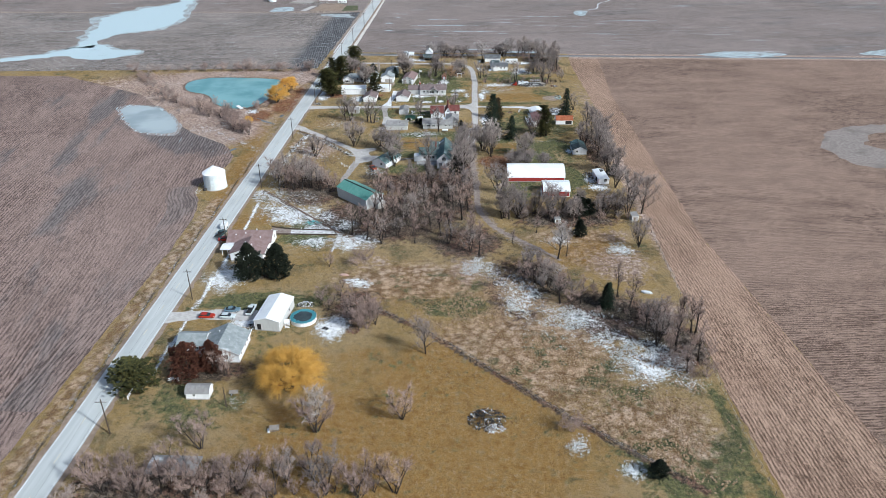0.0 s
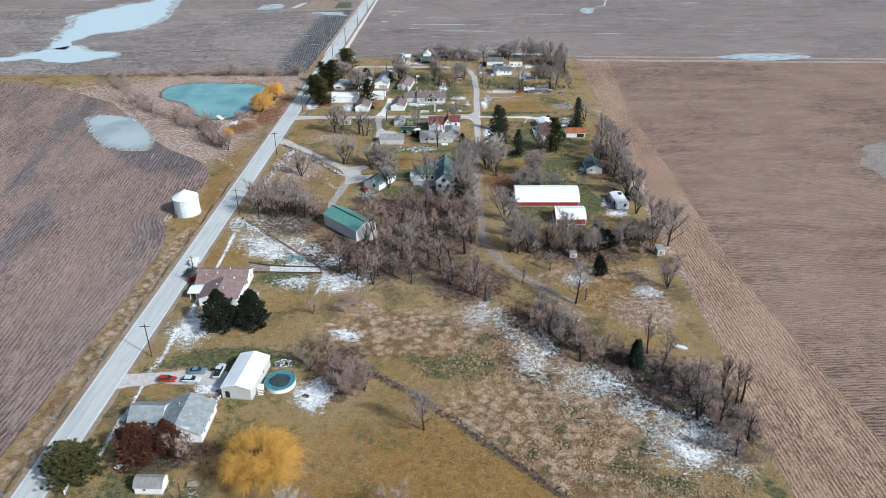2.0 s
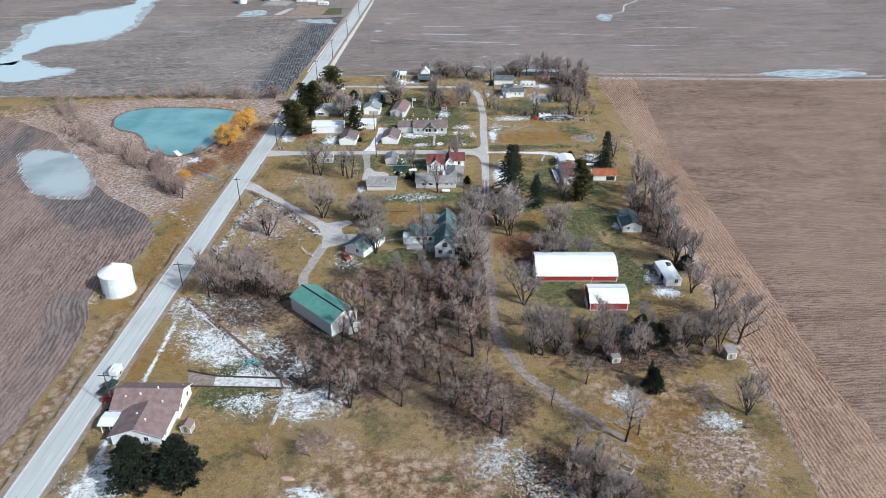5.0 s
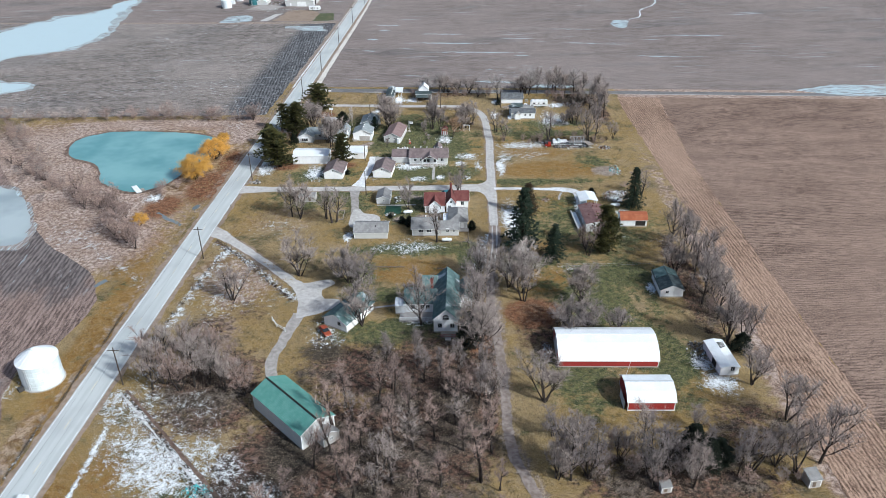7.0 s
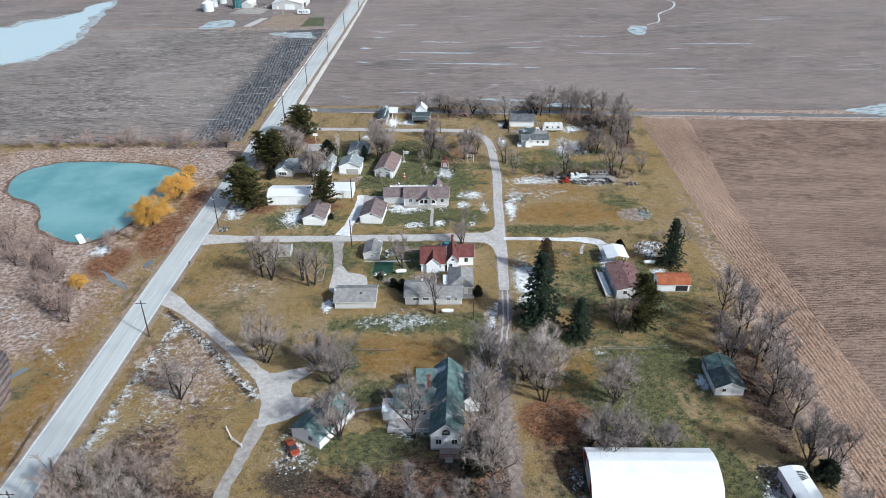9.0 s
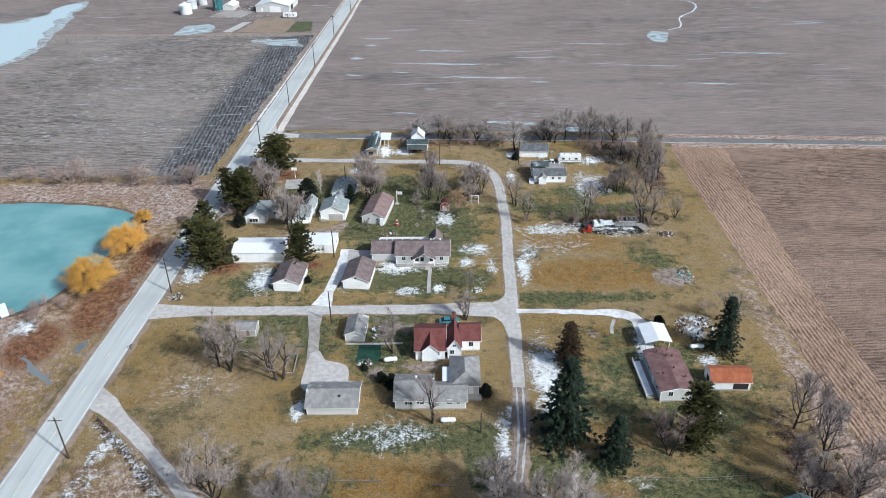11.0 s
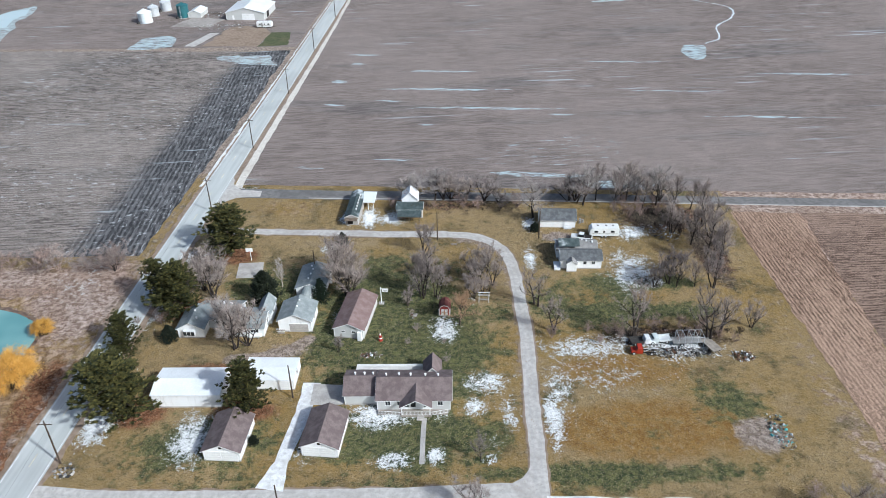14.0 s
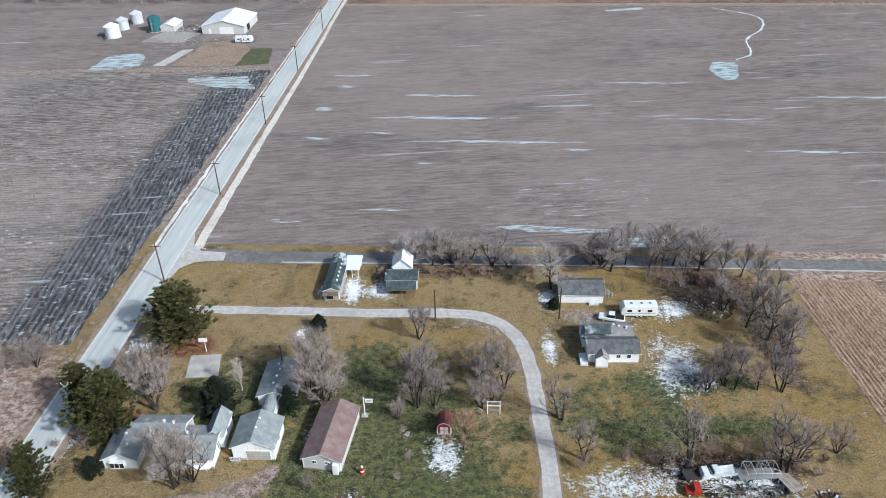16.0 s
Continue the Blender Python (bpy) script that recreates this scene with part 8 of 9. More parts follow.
# ---------------------------------------------------------------- vehicles
def loft(sections, closed=True):
    """A skin over cross-sections of equal length."""
    n = len(sections[0])
    verts = [v for s in sections for v in s]
    faces = []
    for i in range(len(sections) - 1):
        for k in range(n if closed else n - 1):
            a, b = i * n + k, i * n + (k + 1) % n
            faces.append((a, b, b + n, a + n))
    faces += [tuple(reversed(range(n))), tuple(range((len(sections) - 1) * n, len(sections) * n))]
    return verts, faces


def hull(xs, halves, lows, highs, tuck=0.12):
    """A car body part along x: eight-cornered sections of the given half width, low and high edge."""
    out = []
    for x, w, z0, z1 in zip(xs, halves, lows, highs):
        t = min(tuck, (z1 - z0) * 0.4)
        out.append([(x, -w, z0 + t), (x, -w + t, z0), (x, w - t, z0), (x, w, z0 + t), (x, w, z1 - t), (x, w - t, z1), (x, -w + t, z1), (x, -w, z1 - t)])
    return loft(out)


def wheels(car, places, r=0.33, w=0.22):
    for x, y in places:
        t = part("wheel", lathe([(r * 0.6, -w / 2), (r, -w / 2 + 0.03), (r, w / 2 - 0.03), (r * 0.6, w / 2)], 14), RUBBER, car, "black tyre", m=pose(x, y, r, 90, 0, 0))
        part("rim", lathe([(r * 0.6, -w / 2 - 0.01), (r * 0.55, -w / 2 - 0.03), (0.05, -w / 2), (0.05, w / 2), (r * 0.55, w / 2 + 0.03), (r * 0.6, w / 2 + 0.01)], 10), STEEL, t)


def car(x, y, turn, paint, label, style="sedan", name="car"):
    """A car about 4.6 m long, its nose along +x."""
    c = thing(name, x, y, 0.05, turn, label, "car" if style != "pickup" else "pickup truck", "parked cars")
    if style == "pickup":
        part("body", hull([-2.7, -2.6, -0.6, -0.4, 1.1, 2.5, 2.65], [0.85, 0.93, 0.95, 0.95, 0.95, 0.9, 0.75], [0.5, 0.42, 0.38, 0.38, 0.38, 0.42, 0.5], [0.95, 1.0, 1.0, 1.05, 1.08, 1.0, 0.85]), paint, c)
        part("cab", hull([-0.75, -0.6, 0.6, 1.2], [0.7, 0.8, 0.8, 0.72], [0.98] * 4, [1.1, 1.75, 1.78, 1.08], 0.08), GLASS, c, "dark cab glazing")
        part("cab_roof", boxes([(-0.62, 0.62, -0.72, 0.72, 1.74, 1.82)], 0.04), paint, c)
        part("bed", boxes([(-2.5, -0.8, -0.78, 0.78, 1.005, 1.03)]), DARK, c)
    else:
        tail = -1.55 if style == "wagon" else -1.1
        part("body", hull([-2.25, -2.1, -1.4, -0.4, 0.9, 1.9, 2.2, 2.28], [0.72, 0.82, 0.88, 0.9, 0.9, 0.86, 0.76, 0.6], [0.42, 0.32, 0.26, 0.25, 0.25, 0.27, 0.34, 0.45], [0.86, 0.92, 0.96, 0.98, 0.97, 0.86, 0.76, 0.66]), paint, c)
        part("glazing", hull([tail - 0.65, tail, 0.25, 1.0], [0.68, 0.74, 0.74, 0.7], [0.93] * 4, [0.98, 1.38, 1.42, 0.97], 0.07), GLASS, c, "dark car windows")
        part("roof", hull([tail + 0.02, 0.22], [0.7, 0.7], [1.36, 1.4], [1.42, 1.46], 0.03), paint, c)
        for s in (-1, 1):
            part("pillar", rod((tail * 0.45, s * 0.735, 0.95), (tail * 0.45, s * 0.71, 1.4), 0.05, 0.05, 4), paint, c)
            part("mirror", box(0.72, 0.84, s * 0.96 - 0.07, s * 0.96 + 0.07, 0.92, 1.04), paint, c)
    nose, back = (2.62, -2.7) if style == "pickup" else (2.22, -2.22)
    for s in (-1, 1):
        part("headlight", box(nose - 0.12, nose, s * 0.6 - 0.14, s * 0.6 + 0.14, 0.62, 0.76), TRIM, c, "clear headlight")
        part("tail_light", box(back, back + 0.1, s * 0.66 - 0.1, s * 0.66 + 0.1, 0.66, 0.84), RED_PAINT, c, "red tail light")
    part("bumper", boxes([(nose - 0.02, nose + 0.08, -0.7, 0.7, 0.38, 0.54), (back - 0.08, back + 0.02, -0.72, 0.72, 0.38, 0.54)]), JUNK_MATS[3], c)
    wheels(c, [(a, s * 0.8) for a in ((1.55, -1.6) if style == "pickup" else (1.36, -1.36)) for s in (-1, 1)])
    return c


car(-67.7, 180.3, -1, CAR_RED, "bright red hatchback parked on the snowy drive", "wagon")
car(-61.7, 180.0, -3, CAR_SILVER, "pale silver wagon parked on the drive", "wagon")
car(-61.2, 183.4, 2, CAR_BLUE, "slate-blue sedan parked on the drive", "sedan")
car(-55.7, 183.2, 84, CAR_SILVER, "silver pickup truck parked in the snow", "pickup", "pickup_truck")
car(-76.6, 231.2, 70, CAR_BLACK, "dark green pickup truck beside the road", "pickup", "pickup_truck")
car(-74.3, 227.6, 12, CAR_RED, "red car parked by the ranch house", "sedan")
car(-28.4, 289.6, -60, CAR_ORANGE, "rusty red-orange car parked behind the garage", "sedan")
car(2.2, 366.2, 4, CAR_TEAL, "teal sedan parked by the lane", "sedan")
car(36.7, 451.4, 165, CAR_WHITE, "white pickup truck hitched to the camper", "pickup", "pickup_truck")


def camper(x, y, turn, L, label):
    """A white travel trailer with windows, roof vents and a drawbar."""
    c = thing("camper_trailer", x, y, 0, turn, label, "camper trailer")
    w = 1.25
    part("body", hull([-L / 2, -L / 2 + 0.3, L / 2 - 0.6, L / 2], [w - 0.05, w, w, w - 0.1], [0.6, 0.5, 0.5, 0.8], [2.7, 2.9, 2.9, 2.3], 0.12), CAR_WHITE, c)
    for u, ww in ((-L * 0.28, 1.1), (0.1, 0.6), (L * 0.28, 1.1)):
        for s in (-1, 1):
            f = part("window", box(u - ww / 2, u + ww / 2, s * (w + 0.015) - 0.015, s * (w + 0.015) + 0.015, 1.5, 2.2), TRIM, c)
            part("pane", box(u - ww / 2 + 0.06, u + ww / 2 - 0.06, s * (w + 0.035) - 0.01, s * (w + 0.035) + 0.01, 1.56, 2.14), GLASS, f)
    part("door", box(-1.4, -0.75, -w - 0.04, -w, 0.6, 2.4), JUNK_MATS[3], c)
    for u in (-L * 0.3, -0.5, L * 0.22):
        part("roof_vent", boxes([(u - 0.25, u + 0.25, -0.25, 0.25, 2.9, 3.05)], 0.03), JUNK_MATS[3], c)
    part("drawbar", merged([rod((L / 2, 0.5, 0.5), (L / 2 + 1.2, 0, 0.45), 0.06, 0.06), rod((L / 2, -0.5, 0.5), (L / 2 + 1.2, 0, 0.45), 0.06, 0.06)]), DARK, c)
    wheels(c, [(a, s * 1.1) for a in (-0.45, 0.45) for s in (-1, 1)], 0.34)
    part("stripe", boxes([(-L / 2 + 0.4, L / 2 - 0.7, -w - 0.012, -w - 0.002, 1.15, 1.3), (-L / 2 + 0.4, L / 2 - 0.7, w + 0.002, w + 0.012, 1.15, 1.3)]), JUNK_MATS[3], c)


camper(42.6, 453.2, 178, 7.4, "white travel camper with dark windows on gravel")
camper(-81.5, 648.5, -2, 7.4, "white travel camper on the far farmyard")


# ---------------------------------------------------------------- poles, fences and yard things
def utility_pole(x, y, height=10.2, arm=0.0, label="dark wooden utility pole with a crossarm", bare=False):
    p = thing("utility_pole", x, y, 0, arm, label, "utility pole", "utility poles")
    part("pole", lathe([(0.17, -0.3), (0.15, height * 0.5), (0.11, height)], 8), POLE_WOOD, p)
    if not bare:
        a = part("crossarm", boxes([(-1.3, 1.3, -0.2, -0.08, height - 0.75, height - 0.6)]), POLE_WOOD, p)
        for u in (-1.2, -0.6, 0.6, 1.2):
            part("insulator", lathe([(0.05, height - 0.6), (0.07, height - 0.5), (0.03, height - 0.38)], 6), TRIM, a, m=pose(u, -0.14, 0))
        part("brace", merged([rod((-0.7, -0.14, height - 0.72), (0, -0.14, height - 1.3), 0.025, 0.025, 4), rod((0.7, -0.14, height - 0.72), (0, -0.14, height - 1.3), 0.025, 0.025, 4)]), STEEL, a)
    return p


LINE_POLES = [(-78.6, 82), (-77.2, 132.4), (-74.8, 190.2), (-72.9, 224.5), (-70.9, 271.2), (-67.9, 326.3), (-65.4, 380.0), (-63.2, 425), (-61.5, 469), (-58.7, 510.3), (-55.5, 559), (-53, 611), (-50, 665), (-47, 720)]
for px_, py_ in LINE_POLES:
    utility_pole(px_, py_)
for px_, py_, hh in ((-24.8, 367.2, 8.5), (-27.5, 395.5, 8.0), (0.2, 452.4, 8.0), (26.0, 452.3, 8.0), (-28.6, 436.5, 7.5), (7.8, 331.5, 5.0), (-52.6, 141.5, 6.0), (40.5, 214.5, 4.0)):
    utility_pole(px_, py_, hh, label="plain wooden service pole without crossarm", bare=True)


def wire(name, a, b, sag, label):
    pts = [Vector(a).lerp(Vector(b), k / 10) - Vector((0, 0, sag * 4 * (k / 10) * (1 - k / 10))) for k in range(11)]
    out = ([], [])
    limb(out, pts, [0.012] * 11, 3)
    return tagged(part(name, out, DARK), label, "cable", "overhead cables")


for (x0, y0), (x1, y1) in zip(LINE_POLES, LINE_POLES[1:]):
    for u in (-1.2, 1.2):
        wire("overhead_cable", (x0 + u, y0, 9.85), (x1 + u, y1, 9.85), 0.7, "thin overhead cable between utility poles")


def post_fence(points, gap, height, label, wires=2, sheet_mat=None):
    """Wooden posts along a line with strands of wire."""
    line = smooth_line(points, gap)
    f = thing("fence", line[0].x, line[0].y, 0, 0, label, "fence")
    o = line[0]
    rng = random.Random(len(line))
    tops = []
    for p in line:
        hh = height * rng.uniform(0.85, 1.12)
        part("post", rod((p.x - o.x, p.y - o.y, -0.2), (p.x - o.x + rng.gauss(0, 0.06), p.y - o.y + rng.gauss(0, 0.06), hh), 0.09, 0.08, 5), WOOD, f)
        tops.append((p.x - o.x, p.y - o.y))
    for k in range(wires):
        z = height * (0.35 + 0.5 * k / max(1, wires - 1))
        wire_run = ([], [])
        limb(wire_run, [Vector((a[0], a[1], z)) for a in tops], [0.012] * len(tops), 3)
        part("strand", wire_run, STEEL, f)
    return f


post_fence([(-66.5, 336.5), (-58.9, 329.3), (-47.8, 316.6), (-39.5, 306)], 2.4, 1.3, "rough post fence beside the farm drive")
post_fence([(-62, 331.5), (-65.6, 313), (-67.8, 296), (-70, 284)], 3.2, 1.3, "rough post fence along the road")
post_fence([(20, 226), (29, 216.5), (37, 206), (46, 197), (58, 186)], 2.6, 1.2, "wire fence with wooden posts above the creek")
post_fence([(68.5, 112), (68.6, 144), (70.8, 190), (72, 230)], 4.0, 1.2, "wire fence on the field boundary")
post_fence([(-69, 266), (-57, 251.5), (-41, 234), (-36.8, 230)], 3.0, 1.1, "snowy fence at the wood's edge")
post_fence([(-36.5, 229), (-37, 222), (-37.2, 214)], 2.5, 1.1, "low wire garden fence")
post_fence([(-20.5, 184.6), (-3.9, 171.4), (28.6, 137.3), (50, 117.5)], 4.5, 1.0, "old wire fence across the meadow")
post_fence([(32, 319.5), (45, 319), (62, 320)], 3.5, 1.1, "wire fence behind the yard")


def propane_tank(x, y, turn, L=2.6, label="white propane tank on short legs"):
    t = thing("propane_tank", x, y, 0, turn, label, "propane tank", "propane tanks")
    r = 0.48
    prof = [(0.02, -L / 2), (r * 0.55, -L / 2 + 0.06), (r * 0.87, -L / 2 + 0.2), (r, -L / 2 + 0.42), (r, L / 2 - 0.42), (r * 0.87, L / 2 - 0.2), (r * 0.55, L / 2 - 0.06), (0.02, L / 2)]
    part("tank", lathe(prof, 16), CAR_WHITE, t, m=pose(0, 0, 0.8, 0, 90, 0))
    part("dome", lathe([(0.2, 0), (0.2, 0.18), (0.1, 0.24)], 10), CAR_WHITE, t, m=pose(0, 0, 1.25))
    for u in (-0.8, 0.8):
        part("leg", box(u - 0.08, u + 0.08, -0.35, 0.35, -0.1, 0.45), CONCRETE, t)


propane_tank(-68.2, 151.2, 0, 3.2)
propane_tank(-38.5, 413.6, 3, 3.2)
propane_tank(55.6, 355.6, 0, 3.2)
propane_tank(1.6, 334.2, 0, 3.0)
propane_tank(-10.4, 352.6, 8, 3.0)
propane_tank(9.0, 318.5, 80, 2.8)


def pool():
    p = thing("above_ground_pool", -39.8, 178.6, 0, 0, "round above-ground pool with a teal winter cover", "swimming pool")
    r = 3.65
    part("wall", lathe([(r, -0.1), (r, 1.2), (r - 0.06, 1.2), (r - 0.06, 0.2)], 36, False), TRIM, p, "white ribbed pool wall")
    part("rim", lathe([(r - 0.12, 1.2), (r + 0.1, 1.2), (r + 0.1, 1.27), (r - 0.12, 1.27)], 36, False), TRIM, p)
    part("cover", lathe([(r + 0.06, 1.05), (r + 0.06, 1.29), (r - 0.7, 1.24), (0.02, 1.12)], 36), POOL_LINER, p)
    part("pooled_water", sheet_disc(2.55, 1.235, 28, 0.35), POOL_COVER, p, "dark rainwater lying on the cover")
    for k in range(18):
        a = 2 * math.pi * k / 18
        part("upright", box(-0.06, 0.06, -0.08, 0.02, 0, 1.2), STEEL, p, m=pose(math.cos(a) * r, math.sin(a) * r, 0, 0, 0, math.degrees(a) - 90))
    part("pump", lathe([(0.3, 0), (0.3, 0.7), (0.1, 0.85)], 10), JUNK_MATS[2], p, m=pose(2.2, 3.9, 0))
    d = thing("pool_steps", -44.1, 176.4, 0, 12, "white plastic pool steps beside the garage", "steps")
    part("deck", boxes([(-0.8, 0.8, -0.9, 0.9, 1.1, 1.2)]), TRIM, d)
    for s in (-0.7, 0.7):
        for v in (-0.8, 0.8):
            part("leg", box(s - 0.05, s + 0.05, v - 0.05, v + 0.05, -0.1, 1.1), TRIM, d)
    for k in range(4):
        part("tread", box(-0.6, 0.6, -1.1 - 0.28 * k, -0.85 - 0.28 * k, 0.9 - 0.26 * k, 0.95 - 0.26 * k), TRIM, d)


def sheet_disc(r, z, n, wob):
    rng = random.Random(5)
    verts = [(0, 0, z)] + [((r + wob * rng.gauss(0, 0.5)) * math.cos(2 * math.pi * k / n), (r + wob * rng.gauss(0, 0.5)) * math.sin(2 * math.pi * k / n), z) for k in range(n)]
    return verts, [(0, 1 + k, 1 + (k + 1) % n) for k in range(n)]


pool()


def debris_pile(name, x, y, rx, ry, high, count, label, category, mats, seed, long=1.6):
    """A heap of sticks, boards and lumps; each material is one part."""
    e = thing(name, x, y, 0, 0, label, category)
    rng = random.Random(seed)
    piles = {m: [] for m in mats}
    for _ in range(count):
        r, a = math.sqrt(rng.random()), rng.uniform(0, 6.28)
        p = Vector((r * math.cos(a) * rx, r * math.sin(a) * ry, max(0.05, high * (1 - r) * rng.uniform(0.2, 1.05))))
        d = Vector((rng.gauss(0, 1), rng.gauss(0, 1), rng.gauss(0, 0.35))).normalized() * rng.uniform(0.3, 1) * long
        m = rng.choice(mats)
        if rng.random() < 0.72:
            piles[m].append(rod(p - d / 2, p + d / 2, rng.uniform(0.03, 0.07), 0.02, 4))
        else:
            s = rng.uniform(0.08, 0.26)
            q = Euler((rng.uniform(0, 3), rng.uniform(0, 3), rng.uniform(0, 3))).to_matrix()
            c = [p + q @ Vector((i * s, j * s * rng.uniform(0.6, 1.2), k * s * 0.6)) for i in (-1, 1) for j in (-1, 1) for k in (-1, 1)]
            piles[m].append(([tuple(v) for v in c], [(0, 1, 3, 2), (4, 6, 7, 5), (0, 4, 5, 1), (2, 3, 7, 6), (0, 2, 6, 4), (1, 5, 7, 3)]))
    for m, bits in piles.items():
        if bits:
            tagged(part("debris", merged(bits), m, e), kind="stuff")
    return e


RUST, SCRAP_W, SCRAP_D, SCRAP_G = JUNK_MATS
debris_pile("burn_pile", 10.0, 135.8, 4.6, 4.0, 1.7, 420, "charred burn pile of branches and ash on grass", "burn pile", [SCRAP_D, SCRAP_D, SCRAP_D, TWIG_DARK, SCRAP_D, SCRAP_W], 1, 1.8)
debris_pile("ash_heap", 11.6, 132.8, 2.4, 1.6, 0.9, 150, "pale ash and bleached sticks beside the burn pile", "ash heap", [SCRAP_W, TWIG_PALE, CONCRETE], 2, 1.3)
debris_pile("brush_pile", 57.6, 363.2, 4.6, 4.6, 1.2, 300, "snow-covered heap of scrap and brush", "debris pile", [SCRAP_W, SNOW, SCRAP_D, RUST], 3, 1.6)
debris_pile("scrap_heap", 61.8, 405.3, 2.6, 1.6, 0.8, 130, "dark heap of charred scrap in the lawn", "debris pile", [SCRAP_D, RUST, SCRAP_W], 4)
debris_pile("garden_waste", 61.5, 385.0, 2.0, 5.0, 0.5, 150, "scattered garden waste with green sheeting", "debris pile", [SCRAP_D, SCRAP_W, TARP, WOOD], 5, 0.9)
debris_pile("stone_ring", 34.3, 361.5, 1.4, 1.3, 0.3, 40, "low ring of stones round a flower bed", "flower bed", [RUST, WOOD], 6, 0.5)
debris_pile("collapsed_shed", 49.6, 431.8, 3.0, 2.2, 0.9, 220, "collapsed shed of grey boards in the snow", "ruin", [WOOD_PALE, SCRAP_G, SCRAP_W, SCRAP_D], 7, 2.4)
debris_pile("tarp_heap", -46.0, 240.2, 3.0, 1.5, 0.8, 110, "junk heap under a teal tarp", "debris pile", [TARP, TARP, SCRAP_D, SCRAP_G], 8, 1.2)
debris_pile("yard_junk", -14.2, 363.2, 1.3, 2.3, 0.9, 90, "dark odds and ends beside the shed", "junk", [SCRAP_D, SCRAP_G, SCRAP_W], 9, 0.9)
debris_pile("flower_bed", -15.9, 352.4, 1.7, 1.3, 0.5, 80, "circular bed of snowy stones and stalks", "flower bed", [SCRAP_W, SCRAP_D, WOOD], 10, 0.7)
debris_pile("garage_junk", -54.0, 174.6, 1.6, 2.2, 1.0, 120, "snowy junk stacked beside the garage", "junk", [SCRAP_W, SCRAP_D, SCRAP_G, SNOW], 11, 1.0)
debris_pile("garage_junk", -40.5, 186.6, 2.6, 1.6, 0.9, 120, "snowy junk stacked behind the garage", "junk", [SCRAP_W, SCRAP_D, SCRAP_G, SNOW], 12, 1.0)
debris_pile("fire_ring", -33.0, 174.0, 0.7, 0.7, 0.35, 30, "small dark fire ring in snow", "fire pit", [SCRAP_D], 13, 0.5)
debris_pile("brush_heap", -25.2, 173.0, 2.0, 1.4, 0.7, 110, "heap of pruned brush and scrap", "debris pile", [TWIG_BROWN, RUST, SCRAP_D], 14, 1.5)
debris_pile("yard_scrap", -27.5, 286.2, 4.2, 2.8, 0.7, 160, "scattered scrap behind the green-roofed garage", "junk", [SCRAP_D, SCRAP_G, SCRAP_W, WOOD], 15, 1.2)
debris_pile("barn_scrap", 24.4, 281, 1.6, 4.0, 0.9, 130, "scrap piled against the long barn's end", "junk", [SCRAP_D, SCRAP_G, SCRAP_W, RUST], 16, 1.2)
debris_pile("trailer_scrap", 59.4, 280.5, 2.6, 4.0, 0.8, 170, "dark scrap heaped beside the trailer", "junk", [SCRAP_D, SCRAP_D, SCRAP_G, SCRAP_W], 17, 1.4)
debris_pile("wood_pile", -13.4, 407.6, 2.4, 0.9, 0.6, 90, "low flower bed with bleached stalks", "flower bed", [WOOD, SCRAP_W, RUST], 18, 0.9)
debris_pile("farm_scrap", -103, 650, 14, 5, 0.8, 200, "scrap strewn over the far farmyard", "junk", [SCRAP_W, SCRAP_D, SCRAP_G, WOOD], 19, 2.0)
debris_pile("farm_scrap", -112, 672, 8, 5, 1.2, 150, "lumber stacked on the far farmyard", "junk", [SCRAP_W, WOOD, SCRAP_D], 20, 2.6)
debris_pile("fallen_limbs", 9.0, 379.4, 1.5, 1.2, 0.6, 40, "broken white garden seat under a tree", "junk", [SCRAP_W], 21, 1.0)
debris_pile("grove_scrap", 58.5, 454, 4, 4, 0.8, 170, "dark scrap under the corner grove", "junk", [SCRAP_D, SCRAP_G, RUST, SCRAP_W], 22, 1.6)
debris_pile("porch_clutter", -5.2, 293.8, 4.2, 1.3, 0.6, 90, "odds and ends on the farmhouse stoop", "junk", [SCRAP_W, SCRAP_D, SCRAP_G], 23, 0.7)
debris_pile("fire_ring", -5.1, 420.6, 1.0, 1.0, 0.3, 60, "ring of stones round a cold fire on the lawn", "fire pit", [SCRAP_G, RUST, CONCRETE], 25, 0.4)
debris_pile("roadside_stones", -64.2, 378.2, 2.2, 1.6, 0.4, 90, "stones round the utility pole", "stones", [SCRAP_G, SCRAP_D, CONCRETE], 24, 0.5)


def flatbed(x, y, turn, L, label, load=None):
    t = thing("flatbed_trailer", x, y, 0, turn, label, "trailer", "salvage trailers")
    part("deck", boxes([(-L / 2, L / 2, -1.1, -0.38, 0.8, 0.92), (-L / 2, L / 2, -0.34, 0.34, 0.8, 0.92), (-L / 2, L / 2, 0.38, 1.1, 0.8, 0.92)]), load or WOOD_PALE, t)
    part("chassis", boxes([(-L / 2, L / 2, -0.6, -0.45, 0.5, 0.8), (-L / 2, L / 2, 0.45, 0.6, 0.5, 0.8)]), DARK, t)
    part("drawbar", rod((L / 2, 0, 0.6), (L / 2 + 1.3, 0, 0.5), 0.07, 0.06), DARK, t)
    wheels(t, [(-L * 0.2, s) for s in (-1.05, 1.05)], 0.4)
    return t


